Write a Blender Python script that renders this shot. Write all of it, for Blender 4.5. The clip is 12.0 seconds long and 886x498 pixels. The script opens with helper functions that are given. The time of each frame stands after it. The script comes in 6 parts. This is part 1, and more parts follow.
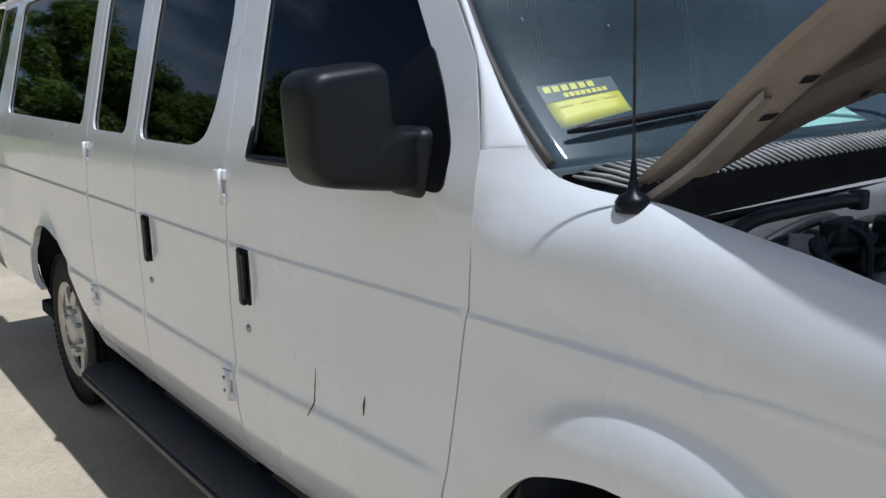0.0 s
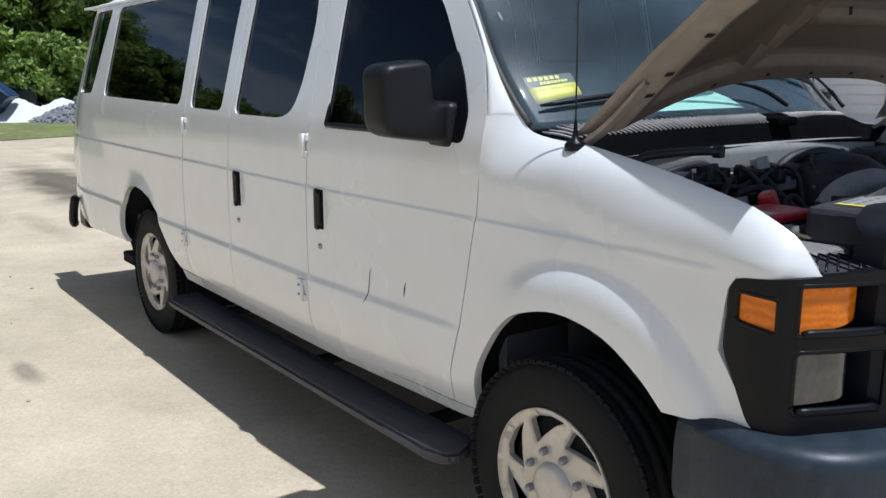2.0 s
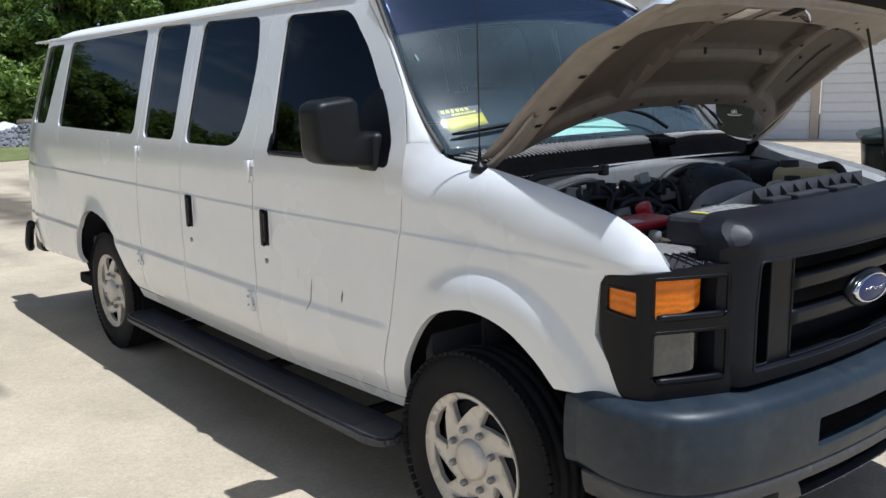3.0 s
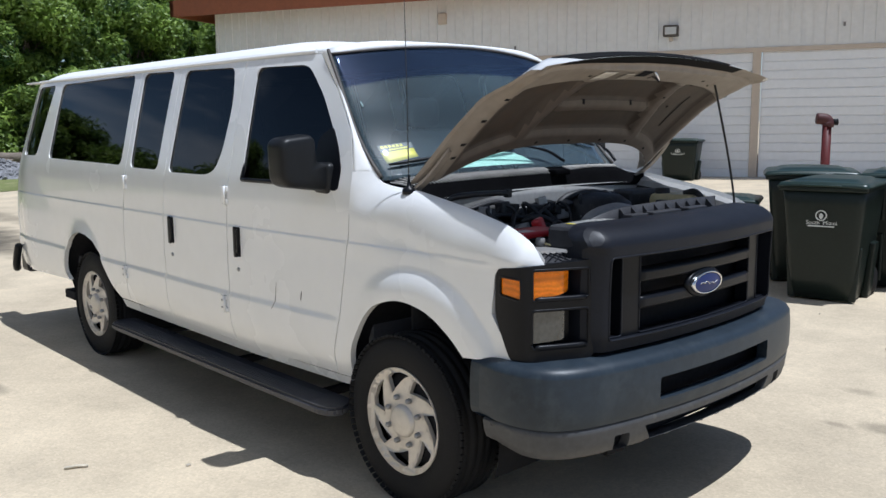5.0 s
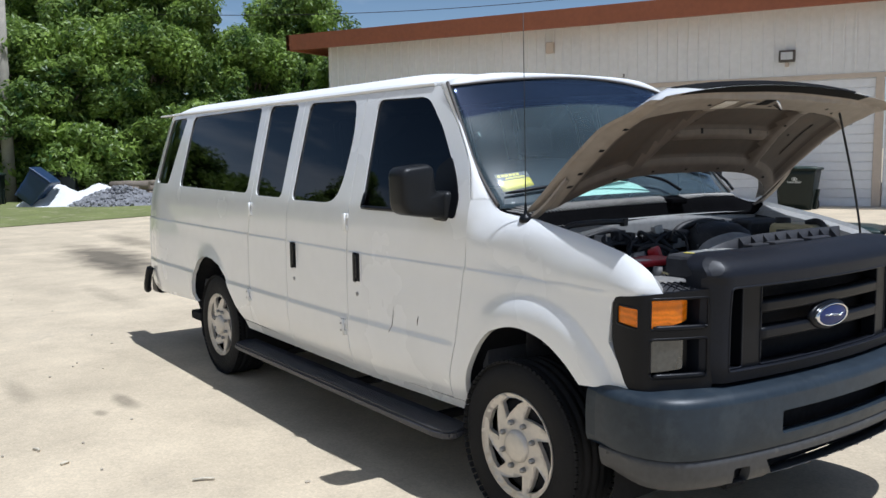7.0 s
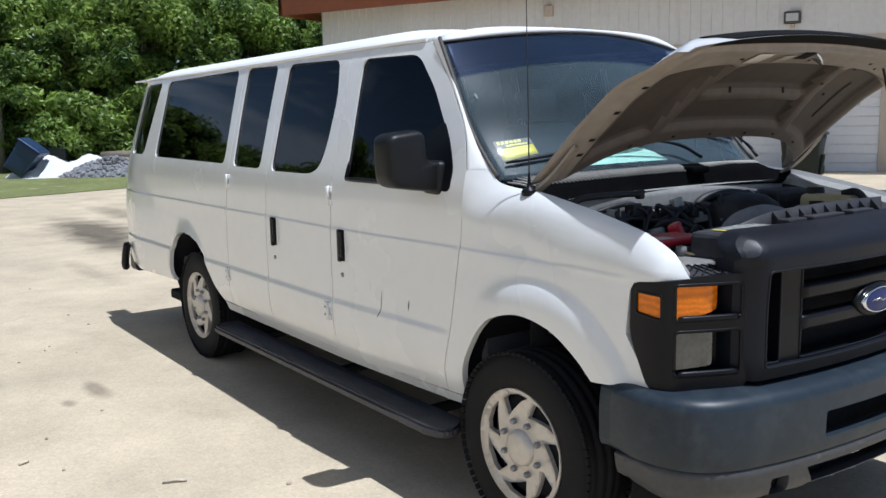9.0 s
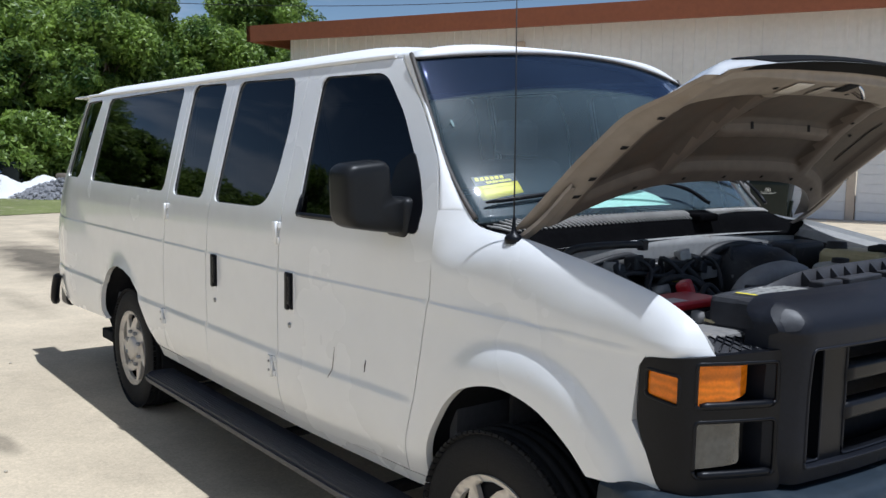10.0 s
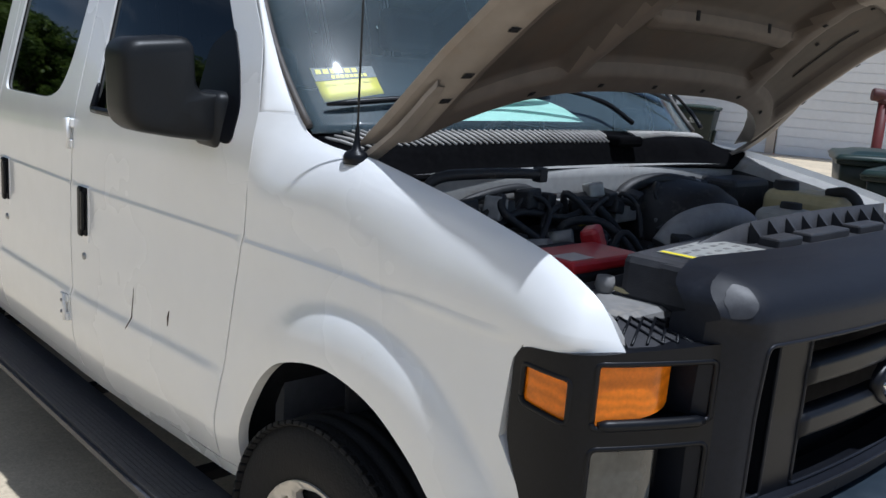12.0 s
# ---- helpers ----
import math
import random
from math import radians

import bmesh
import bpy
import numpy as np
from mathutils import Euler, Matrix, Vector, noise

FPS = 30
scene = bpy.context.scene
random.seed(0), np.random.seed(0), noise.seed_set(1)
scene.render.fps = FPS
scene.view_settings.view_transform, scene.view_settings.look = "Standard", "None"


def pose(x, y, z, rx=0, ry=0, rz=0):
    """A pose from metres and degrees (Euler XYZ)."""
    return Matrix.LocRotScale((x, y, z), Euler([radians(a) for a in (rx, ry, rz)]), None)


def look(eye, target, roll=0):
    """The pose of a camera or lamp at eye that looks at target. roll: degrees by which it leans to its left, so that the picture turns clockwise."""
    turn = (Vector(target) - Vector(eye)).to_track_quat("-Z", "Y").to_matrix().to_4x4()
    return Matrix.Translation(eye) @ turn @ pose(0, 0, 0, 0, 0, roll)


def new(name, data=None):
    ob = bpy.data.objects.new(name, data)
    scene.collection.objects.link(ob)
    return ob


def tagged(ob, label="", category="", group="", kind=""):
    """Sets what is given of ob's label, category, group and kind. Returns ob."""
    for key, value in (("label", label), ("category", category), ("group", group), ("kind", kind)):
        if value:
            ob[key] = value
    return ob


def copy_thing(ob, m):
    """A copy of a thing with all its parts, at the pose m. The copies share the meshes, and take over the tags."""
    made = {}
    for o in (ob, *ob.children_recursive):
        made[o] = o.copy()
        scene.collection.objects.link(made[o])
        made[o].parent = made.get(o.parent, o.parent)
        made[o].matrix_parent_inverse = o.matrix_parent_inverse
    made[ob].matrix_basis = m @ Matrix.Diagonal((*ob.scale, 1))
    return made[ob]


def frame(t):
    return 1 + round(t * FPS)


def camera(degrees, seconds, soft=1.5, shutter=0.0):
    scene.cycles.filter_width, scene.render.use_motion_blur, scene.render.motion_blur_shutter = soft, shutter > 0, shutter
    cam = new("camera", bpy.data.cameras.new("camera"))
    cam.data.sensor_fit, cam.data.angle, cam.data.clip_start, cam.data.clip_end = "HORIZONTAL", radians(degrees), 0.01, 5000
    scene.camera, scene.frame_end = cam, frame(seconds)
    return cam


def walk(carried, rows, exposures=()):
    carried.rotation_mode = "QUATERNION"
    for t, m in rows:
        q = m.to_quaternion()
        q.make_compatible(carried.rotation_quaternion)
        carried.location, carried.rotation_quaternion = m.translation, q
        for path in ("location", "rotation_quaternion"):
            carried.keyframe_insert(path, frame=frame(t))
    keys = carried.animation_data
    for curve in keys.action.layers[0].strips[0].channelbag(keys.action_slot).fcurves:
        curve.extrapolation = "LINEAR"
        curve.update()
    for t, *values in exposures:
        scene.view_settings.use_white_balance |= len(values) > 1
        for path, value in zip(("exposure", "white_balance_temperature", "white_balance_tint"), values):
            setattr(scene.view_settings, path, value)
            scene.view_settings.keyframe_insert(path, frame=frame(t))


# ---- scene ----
cam = camera(54.0, 12.0)
PATH = [
    (0, (0.904, -1.972, 1.603), (-0.654, -0.787, 1.193), -1.4),
    (0.5, (1.079, -2.145, 1.602), (-0.462, -0.947, 1.165), 0.7),
    (1, (1.365, -2.28, 1.578), (-0.21, -1.121, 1.156), -0.1),
    (1.5, (1.554, -2.444, 1.603), (-0.045, -1.289, 1.273), -1.6),
    (2, (1.708, -2.633, 1.578), (0.14, -1.457, 1.179), 0.1),
    (2.5, (1.916, -2.711, 1.638), (0.408, -1.459, 1.238), -1.2),
    (4.5, (2.616, -3.249, 1.662), (1.107, -1.966, 1.384), -0.1),
    (5, (2.81, -3.283, 1.665), (1.353, -1.943, 1.377), -0.5),
    (5.5, (2.853, -3.292, 1.67), (1.466, -1.875, 1.411), 0.0),
    (6, (2.859, -3.322, 1.672), (1.446, -1.926, 1.436), 0.0),
    (6.5, (2.851, -3.358, 1.673), (1.336, -2.07, 1.464), 0.4),
    (7, (2.833, -3.374, 1.672), (1.22, -2.213, 1.45), -0.7),
    (7.5, (2.805, -3.366, 1.657), (1.211, -2.186, 1.398), 0.5),
    (9.5, (2.254, -2.921, 1.659), (0.647, -1.768, 1.361), -1.4),
    (10, (2.001, -2.752, 1.644), (0.439, -1.522, 1.425), 0.9),
    (10.5, (1.825, -2.617, 1.664), (0.418, -1.227, 1.367), -1.3),
    (11, (1.676, -2.372, 1.668), (0.176, -1.114, 1.259), -3.9),
    (11.5, (1.611, -2.199, 1.616), (0.096, -0.946, 1.251), 1.0),
    (12, (1.517, -2.05, 1.583), (0.098, -0.7, 1.179), 4.3),
]
walk(cam, [(t, look(eye, target, roll)) for t, eye, target, roll in PATH], exposures=[(0.0, -0.55, 5470, 10), (0.5, -0.38, 5520, 10), (1.0, -0.31, 5650, 10), (2.5, -0.25, 5580, 10), (4.5, -0.22, 5590, 10), (7.5, -0.19, 5610, 10), (9.5, -0.21, 5610, 10), (10.5, -0.31, 5510, 10), (12.0, -0.28, 5510, 10)])

# ---- world, sun ----
SUN = Vector((0.28, 0.118, 1.0)).normalized()
world = bpy.data.worlds.new("sky")
scene.world = world
world.use_nodes = True
wn, wl = world.node_tree.nodes, world.node_tree.links
sky = wn.new("ShaderNodeTexSky")
sky.sky_type, sky.sun_disc = "NISHITA", False
sky.sun_elevation = math.asin(SUN.z)
sky.sun_rotation = math.atan2(SUN.x, SUN.y)
sky.ozone_density = 1.6
sky.altitude, sky.air_density, sky.dust_density = 0, 1.0, 1.0
wtc = wn.new("ShaderNodeTexCoord")
wmap = wn.new("ShaderNodeMapping")
wmap.inputs["Scale"].default_value = (1.0, 1.0, 3.2)
wmap.inputs["Location"].default_value = (0.55, -0.35, 0.2)
wl.new(wtc.outputs["Generated"], wmap.inputs["Vector"])
wnoise = wn.new("ShaderNodeTexNoise")
wnoise.inputs["Scale"].default_value, wnoise.inputs["Detail"].default_value = 2.1, 7
wnoise.inputs["Roughness"].default_value = 0.55
wl.new(wmap.outputs[0], wnoise.inputs["Vector"])
wramp = wn.new("ShaderNodeValToRGB")
wramp.color_ramp.elements[0].position, wramp.color_ramp.elements[1].position = 0.50, 0.66
# the clouds stand thicker over the yard's open side
wsep, wadd = wn.new("ShaderNodeSeparateXYZ"), wn.new("ShaderNodeMath")
wl.new(wtc.outputs["Generated"], wsep.inputs[0])
wadd.operation, wadd.inputs[1].default_value = "MULTIPLY_ADD", -0.10
wl.new(wsep.outputs["Y"], wadd.inputs[0])
wl.new(wnoise.outputs["Fac"], wadd.inputs[2])
wl.new(wadd.outputs[0], wramp.inputs["Fac"])
wmix = wn.new("ShaderNodeMix")
wmix.data_type = "RGBA"
wl.new(wramp.outputs["Color"], wmix.inputs["Factor"])
# paler towards the horizon, where one looks through more air
wsub, wpow, wgain = [wn.new("ShaderNodeMath") for _ in range(3)]
wscale = wn.new("ShaderNodeVectorMath")
wsub.operation, wsub.inputs[0].default_value, wsub.use_clamp = "SUBTRACT", 1.0, True
wl.new(wsep.outputs["Z"], wsub.inputs[1])
wpow.operation, wpow.inputs[1].default_value = "POWER", 4.0
wl.new(wsub.outputs[0], wpow.inputs[0])
wgain.operation, wgain.inputs[1].default_value, wgain.inputs[2].default_value = "MULTIPLY_ADD", 2.0, 0.92
wl.new(wpow.outputs[0], wgain.inputs[0])
wscale.operation = "SCALE"
wl.new(sky.outputs["Color"], wscale.inputs[0])
wl.new(wgain.outputs[0], wscale.inputs["Scale"])
wl.new(wscale.outputs["Vector"], wmix.inputs["A"])
wmix.inputs["B"].default_value = (14.6, 15.1, 15.9, 1)
wl.new(wmix.outputs["Result"], wn["Background"].inputs["Color"])
wn["Background"].inputs["Strength"].default_value = 0.049

sun = new("sun", bpy.data.lights.new("sun", "SUN"))
sun.data.energy, sun.data.angle, sun.data.color = 5.0, radians(0.55), (1.0, 0.97, 0.925)
sun.matrix_world = look(SUN * 60, (0, 0, 0))


# ---- materials ----
def mat(name, base, rough=0.5, metal=0.0, var=0.12, scale=3.0, fine=40.0, bump=0.0, bscale=90.0, coat=0.0, dirt=None, dirt_at=0.6, random_vary=0.0, spec=0.5, ior=1.5):
    m = bpy.data.materials.new(name)
    m.use_nodes = True
    nd, ln = m.node_tree.nodes, m.node_tree.links
    b = nd["Principled BSDF"]
    b.inputs["Roughness"].default_value, b.inputs["Metallic"].default_value = rough, metal
    b.inputs["Coat Weight"].default_value, b.inputs["Coat Roughness"].default_value = coat, 0.05
    b.inputs["Specular IOR Level"].default_value = spec
    b.inputs["IOR"].default_value = ior
    tc = nd.new("ShaderNodeTexCoord")
    big, small = nd.new("ShaderNodeTexNoise"), nd.new("ShaderNodeTexNoise")
    for n, s, d in ((big, scale, 4), (small, fine, 3)):
        n.inputs["Scale"].default_value, n.inputs["Detail"].default_value = s, d
        ln.new(tc.outputs["Object"], n.inputs["Vector"])
    both = nd.new("ShaderNodeMath")
    both.operation = "ADD"
    ln.new(big.outputs["Fac"], both.inputs[0])
    ln.new(small.outputs["Fac"], both.inputs[1])
    gain = nd.new("ShaderNodeMapRange")
    gain.inputs["From Min"].default_value, gain.inputs["From Max"].default_value = 0.6, 1.4
    gain.inputs["To Min"].default_value, gain.inputs["To Max"].default_value = 1 - var, 1 + var
    ln.new(both.outputs[0], gain.inputs["Value"])
    col = nd.new("ShaderNodeVectorMath")
    col.operation = "SCALE"
    col.inputs[0].default_value = base[:3]
    ln.new(gain.outputs[0], col.inputs["Scale"])
    out = col.outputs["Vector"]
    if random_vary:
        info = nd.new("ShaderNodeObjectInfo")
        rr = nd.new("ShaderNodeMapRange")
        rr.inputs["To Min"].default_value, rr.inputs["To Max"].default_value = 1 - random_vary, 1 + random_vary
        ln.new(info.outputs["Random"], rr.inputs["Value"])
        c2 = nd.new("ShaderNodeVectorMath")
        c2.operation = "SCALE"
        ln.new(out, c2.inputs[0])
        ln.new(rr.outputs[0], c2.inputs["Scale"])
        out = c2.outputs["Vector"]
    if dirt:
        dn = nd.new("ShaderNodeTexNoise")
        dn.inputs["Scale"].default_value, dn.inputs["Detail"].default_value = scale * 2.3, 8
        dn.inputs["Roughness"].default_value = 0.7
        ln.new(tc.outputs["Object"], dn.inputs["Vector"])
        dr = nd.new("ShaderNodeMapRange")
        dr.inputs["From Min"].default_value, dr.inputs["From Max"].default_value = dirt_at, dirt_at + 0.16
        ln.new(dn.outputs["Fac"], dr.inputs["Value"])
        mx = nd.new("ShaderNodeMix")
        mx.data_type = "RGBA"
        ln.new(dr.outputs[0], mx.inputs["Factor"])
        ln.new(out, mx.inputs["A"])
        mx.inputs["B"].default_value = (*dirt[:3], 1)
        out = mx.outputs["Result"]
    ln.new(out, b.inputs["Base Color"])
    rv = nd.new("ShaderNodeMapRange")
    rv.inputs["To Min"].default_value, rv.inputs["To Max"].default_value = max(0.0, rough - 0.08), min(1, rough + 0.08)
    ln.new(big.outputs["Fac"], rv.inputs["Value"])
    ln.new(rv.outputs[0], b.inputs["Roughness"])
    if bump:
        bn = nd.new("ShaderNodeTexNoise")
        bn.inputs["Scale"].default_value, bn.inputs["Detail"].default_value = bscale, 5
        ln.new(tc.outputs["Object"], bn.inputs["Vector"])
        bp = nd.new("ShaderNodeBump")
        bp.inputs["Strength"].default_value, bp.inputs["Distance"].default_value = bump, 0.01
        ln.new(bn.outputs["Fac"], bp.inputs["Height"])
        ln.new(bp.outputs["Normal"], b.inputs["Normal"])
    return m


def glass(name, tint, rough=0.02, ior=1.5, sky_haze=0.0):
    """A tinted pane: what is behind shows through the tint, and the surface mirrors by Fresnel."""
    m = bpy.data.materials.new(name)
    m.use_nodes = True
    nd, ln = m.node_tree.nodes, m.node_tree.links
    nd.remove(nd["Principled BSDF"])
    tr, gl = nd.new("ShaderNodeBsdfTransparent"), nd.new("ShaderNodeBsdfGlossy")
    tr.inputs["Color"].default_value = (*tint, 1)
    gl.inputs["Roughness"].default_value = rough
    fr, mx = nd.new("ShaderNodeFresnel"), nd.new("ShaderNodeMixShader")
    fr.inputs["IOR"].default_value = ior
    ln.new(fr.outputs[0], mx.inputs[0])
    ln.new(tr.outputs[0], mx.inputs[1])
    ln.new(gl.outputs[0], mx.inputs[2])
    last = mx.outputs[0]
    if sky_haze:
        # a thin dusty film, tinted and blotched to paint in sky and cloud reflections
        df, m2, dn = nd.new("ShaderNodeBsdfDiffuse"), nd.new("ShaderNodeMixShader"), nd.new("ShaderNodeTexNoise")
        df.inputs["Color"].default_value = (0.36, 0.50, 0.57, 1)
        dn.inputs["Scale"].default_value, dn.inputs["Detail"].default_value = 2.2, 5
        rg = nd.new("ShaderNodeMapRange")
        rg.inputs["To Min"].default_value, rg.inputs["To Max"].default_value = sky_haze * 0.15, sky_haze * 1.85
        ln.new(dn.outputs["Fac"], rg.inputs["Value"])
        ln.new(rg.outputs[0], m2.inputs[0])
        ln.new(last, m2.inputs[1])
        ln.new(df.outputs[0], m2.inputs[2])
        # and its sheen towards the sun
        gl2, m3 = nd.new("ShaderNodeBsdfGlossy"), nd.new("ShaderNodeMixShader")
        gl2.inputs["Roughness"].default_value = 0.28
        m3.inputs[0].default_value = sky_haze * 0.035
        ln.new(m2.outputs[0], m3.inputs[1])
        ln.new(gl2.outputs[0], m3.inputs[2])
        last = m3.outputs[0]
    ln.new(last, nd["Material Output"].inputs["Surface"])
    return m


PAINT = mat("white_paint", (0.82, 0.82, 0.81), 0.26, var=0.03, scale=1.4, fine=9, coat=0.75, bump=0.55, bscale=2.0, dirt=(0.60, 0.56, 0.49), dirt_at=0.66)
ROOFPAINT = mat("chalky_white_roof_paint", (0.81, 0.81, 0.80), 0.55, var=0.03, scale=1.4, fine=9, spec=0.2, bump=0.3, bscale=2.0, dirt=(0.66, 0.63, 0.57), dirt_at=0.68)
# dusty white of the engine bay, its base darkened for the hood's shade
PAINT_IN = mat("shaded_white_primer", (0.32, 0.315, 0.305), 0.55, var=0.16, scale=3, dirt=(0.20, 0.17, 0.14), dirt_at=0.60)
# dusty brown, with shade put into the colour: recesses darkest, ribs between, flange palest
HOODIN = mat("dusty_shaded_hood_recess", (0.066, 0.052, 0.042), 0.65, var=0.25, scale=3, fine=18, dirt=(0.080, 0.056, 0.041), dirt_at=0.50)
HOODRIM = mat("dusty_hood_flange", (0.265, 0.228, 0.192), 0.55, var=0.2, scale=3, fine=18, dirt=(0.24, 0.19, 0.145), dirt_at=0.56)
HOODRIB = mat("dusty_half_shaded_hood_ribs", (0.112, 0.090, 0.073), 0.6, var=0.25, scale=4, fine=20, dirt=(0.12, 0.095, 0.075), dirt_at=0.52)
BLACKPL = mat("black_textured_plastic", (0.0055, 0.0062, 0.0088), 0.36, var=0.3, scale=4, fine=120, bump=0.04, bscale=500, spec=0.22, dirt=(0.013, 0.0125, 0.012), dirt_at=0.60)
SURROUND = mat("weathered_black_surround", (0.0080, 0.0095, 0.0150), 0.50, var=0.3, scale=3, fine=90, bump=0.06, bscale=420, spec=0.26, dirt=(0.016, 0.0185, 0.026), dirt_at=0.58)
BLACKPL2 = mat("faded_black_plastic", (0.042, 0.042, 0.046), 0.46, var=0.3, scale=4, fine=30, bump=0.1, bscale=300, spec=0.3, dirt=(0.08, 0.075, 0.07), dirt_at=0.62)
BUMPER = mat("faded_slate_bumper", (0.019, 0.0285, 0.040), 0.42, var=0.25, scale=3.5, fine=25, bump=0.05, bscale=240, spec=0.38, dirt=(0.034, 0.045, 0.056), dirt_at=0.52)
VALANCE = mat("grey_valance_plastic", (0.056, 0.057, 0.061), 0.55, var=0.25, scale=4, fine=40, bump=0.1, bscale=220, dirt=(0.12, 0.115, 0.105), dirt_at=0.58)
RUBBER = mat("tyre_rubber", (0.0075, 0.0075, 0.0085), 0.75, var=0.25, scale=5, fine=60, bump=0.3, bscale=160, spec=0.3, dirt=(0.024, 0.022, 0.020), dirt_at=0.62)
DARK = mat("dark_cavity", (0.019, 0.019, 0.021), 0.9, var=0.3, spec=0.1)
TRIM = mat("dark_rubber_trim", (0.018, 0.017, 0.016), 0.6, var=0.2)
SEAL = mat("sooty_black_rubber", (0.004, 0.004, 0.0045), 0.8, var=0.3, ior=1.25)
TRIM2 = mat("brown_grey_seal", (0.075, 0.065, 0.058), 0.6, var=0.25)
COVER = mat("silver_wheel_cover", (0.60, 0.560, 0.505), 0.36, metal=0.35, var=0.1, scale=6, dirt=(0.34, 0.29, 0.23), dirt_at=0.63)
STEEL = mat("dull_steel", (0.34, 0.34, 0.34), 0.42, metal=0.8, var=0.25, scale=9)
CHROME = mat("chrome", (0.72, 0.73, 0.75), 0.14, metal=1.0, var=0.05)
BLUE = mat("blue_enamel", (0.006, 0.020, 0.12), 0.3, var=0.1, spec=0.3)
AMBER = mat("amber_lens", (0.78, 0.20, 0.001), 0.22, var=0.18, scale=30, fine=160, coat=0.2, spec=0.3)
wave, wr, wm = AMBER.node_tree.nodes.new("ShaderNodeTexWave"), AMBER.node_tree.nodes.new("ShaderNodeMapRange"), AMBER.node_tree.nodes.new("ShaderNodeVectorMath")
wave.bands_direction = "Z"
wave.inputs["Scale"].default_value, wave.inputs["Distortion"].default_value = 13, 6.0
wr.inputs["To Min"].default_value, wr.inputs["To Max"].default_value = 0.82, 1.06
wm.operation = "SCALE"
AMBER.node_tree.links.new(AMBER.node_tree.nodes["Texture Coordinate"].outputs["Object"], wave.inputs["Vector"])
AMBER.node_tree.links.new(wave.outputs["Fac"], wr.inputs["Value"])
AMBER.node_tree.links.new(AMBER.node_tree.nodes["Principled BSDF"].inputs["Base Color"].links[0].from_socket, wm.inputs[0])
AMBER.node_tree.links.new(wr.outputs[0], wm.inputs["Scale"])
AMBER.node_tree.links.new(wm.outputs["Vector"], AMBER.node_tree.nodes["Principled BSDF"].inputs["Base Color"])
LENS = mat("clouded_headlight_lens", (0.042, 0.045, 0.044), 0.15, var=0.5, scale=16, fine=60, coat=1.0)
STEP = mat("black_step_board", (0.040, 0.041, 0.049), 0.45, var=0.3, scale=3, fine=40, bump=0.2, bscale=300, dirt=(0.065, 0.060, 0.057), dirt_at=0.62)
TINT = glass("black_tinted_glass", (0.030, 0.032, 0.036))
SCREEN = glass("windshield_glass", (0.86, 0.92, 0.94), ior=1.58, sky_haze=0.115)
CLEAR = mat("plain_glass_back", (1, 1, 1))
CLEAR.node_tree.nodes.remove(CLEAR.node_tree.nodes["Principled BSDF"])
clear_bsdf = CLEAR.node_tree.nodes.new("ShaderNodeBsdfTransparent")
clear_bsdf.inputs["Color"].default_value = (0.93, 0.96, 0.96, 1)
CLEAR.node_tree.links.new(clear_bsdf.outputs[0], CLEAR.node_tree.nodes["Material Output"].inputs["Surface"])
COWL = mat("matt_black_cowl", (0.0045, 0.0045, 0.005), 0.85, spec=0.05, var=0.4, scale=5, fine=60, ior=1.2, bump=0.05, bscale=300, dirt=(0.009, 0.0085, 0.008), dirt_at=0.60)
DASH = mat("pale_dashboard", (0.075, 0.088, 0.092), 0.7, var=0.12)
SHADE_TINT = CLEAR.copy()
SHADE_TINT.name = "blue_shade_tint"
SHADE_TINT.node_tree.nodes["Transparent BSDF"].inputs["Color"].default_value = (0.60, 0.64, 0.80, 1)
INTERIOR = mat("grey_interior", (0.16, 0.16, 0.165), 0.7, var=0.15)
YELLOW = mat("yellow_card", (0.90, 0.76, 0.02), 0.5, var=0.04)
INK = mat("black_ink", (0.03, 0.028, 0.02), 0.5, var=0.1)
PAPER = mat("pale_green_paper", (0.50, 0.78, 0.66), 0.6, var=0.04)
WHITELABEL = mat("faded_pink_label", (0.72, 0.62, 0.58), 0.5, var=0.1)
RED = mat("red_plastic", (0.55, 0.025, 0.03), 0.35, var=0.12, coat=0.2)
ENGINE = mat("black_engine_plastic", (0.018, 0.018, 0.0195), 0.55, var=0.35, scale=9, fine=60, dirt=(0.10, 0.09, 0.075), dirt_at=0.58)
DUSTY = mat("dusty_grey_plastic", (0.20, 0.195, 0.19), 0.6, var=0.25, scale=8, dirt=(0.30, 0.27, 0.23), dirt_at=0.55)
ALLOY = mat("dirty_aluminium", (0.38, 0.37, 0.35), 0.5, metal=0.5, var=0.3, scale=14)
RESERVOIR = mat("yellowed_reservoir", (0.55, 0.47, 0.26), 0.45, var=0.15, scale=9)


# ---- building helpers ----
def part(name, bm, material, parent=None, label="", smooth=False):
    me = bpy.data.meshes.new(name)
    if smooth:
        for f in bm.faces:
            f.smooth = True
    bm.to_mesh(me)
    bm.free()
    me.materials.append(material)
    ob = new(name, me)
    if parent:
        ob.parent = parent
    if label:
        tagged(ob, label)
    return ob


def thing(name, place, label, category, group="", kind="", turn=0.0):
    ob = new(name)
    ob.empty_display_size = 0.2
    ob.matrix_world = pose(*place, 0, 0, turn)
    return tagged(ob, label, category, group, kind)


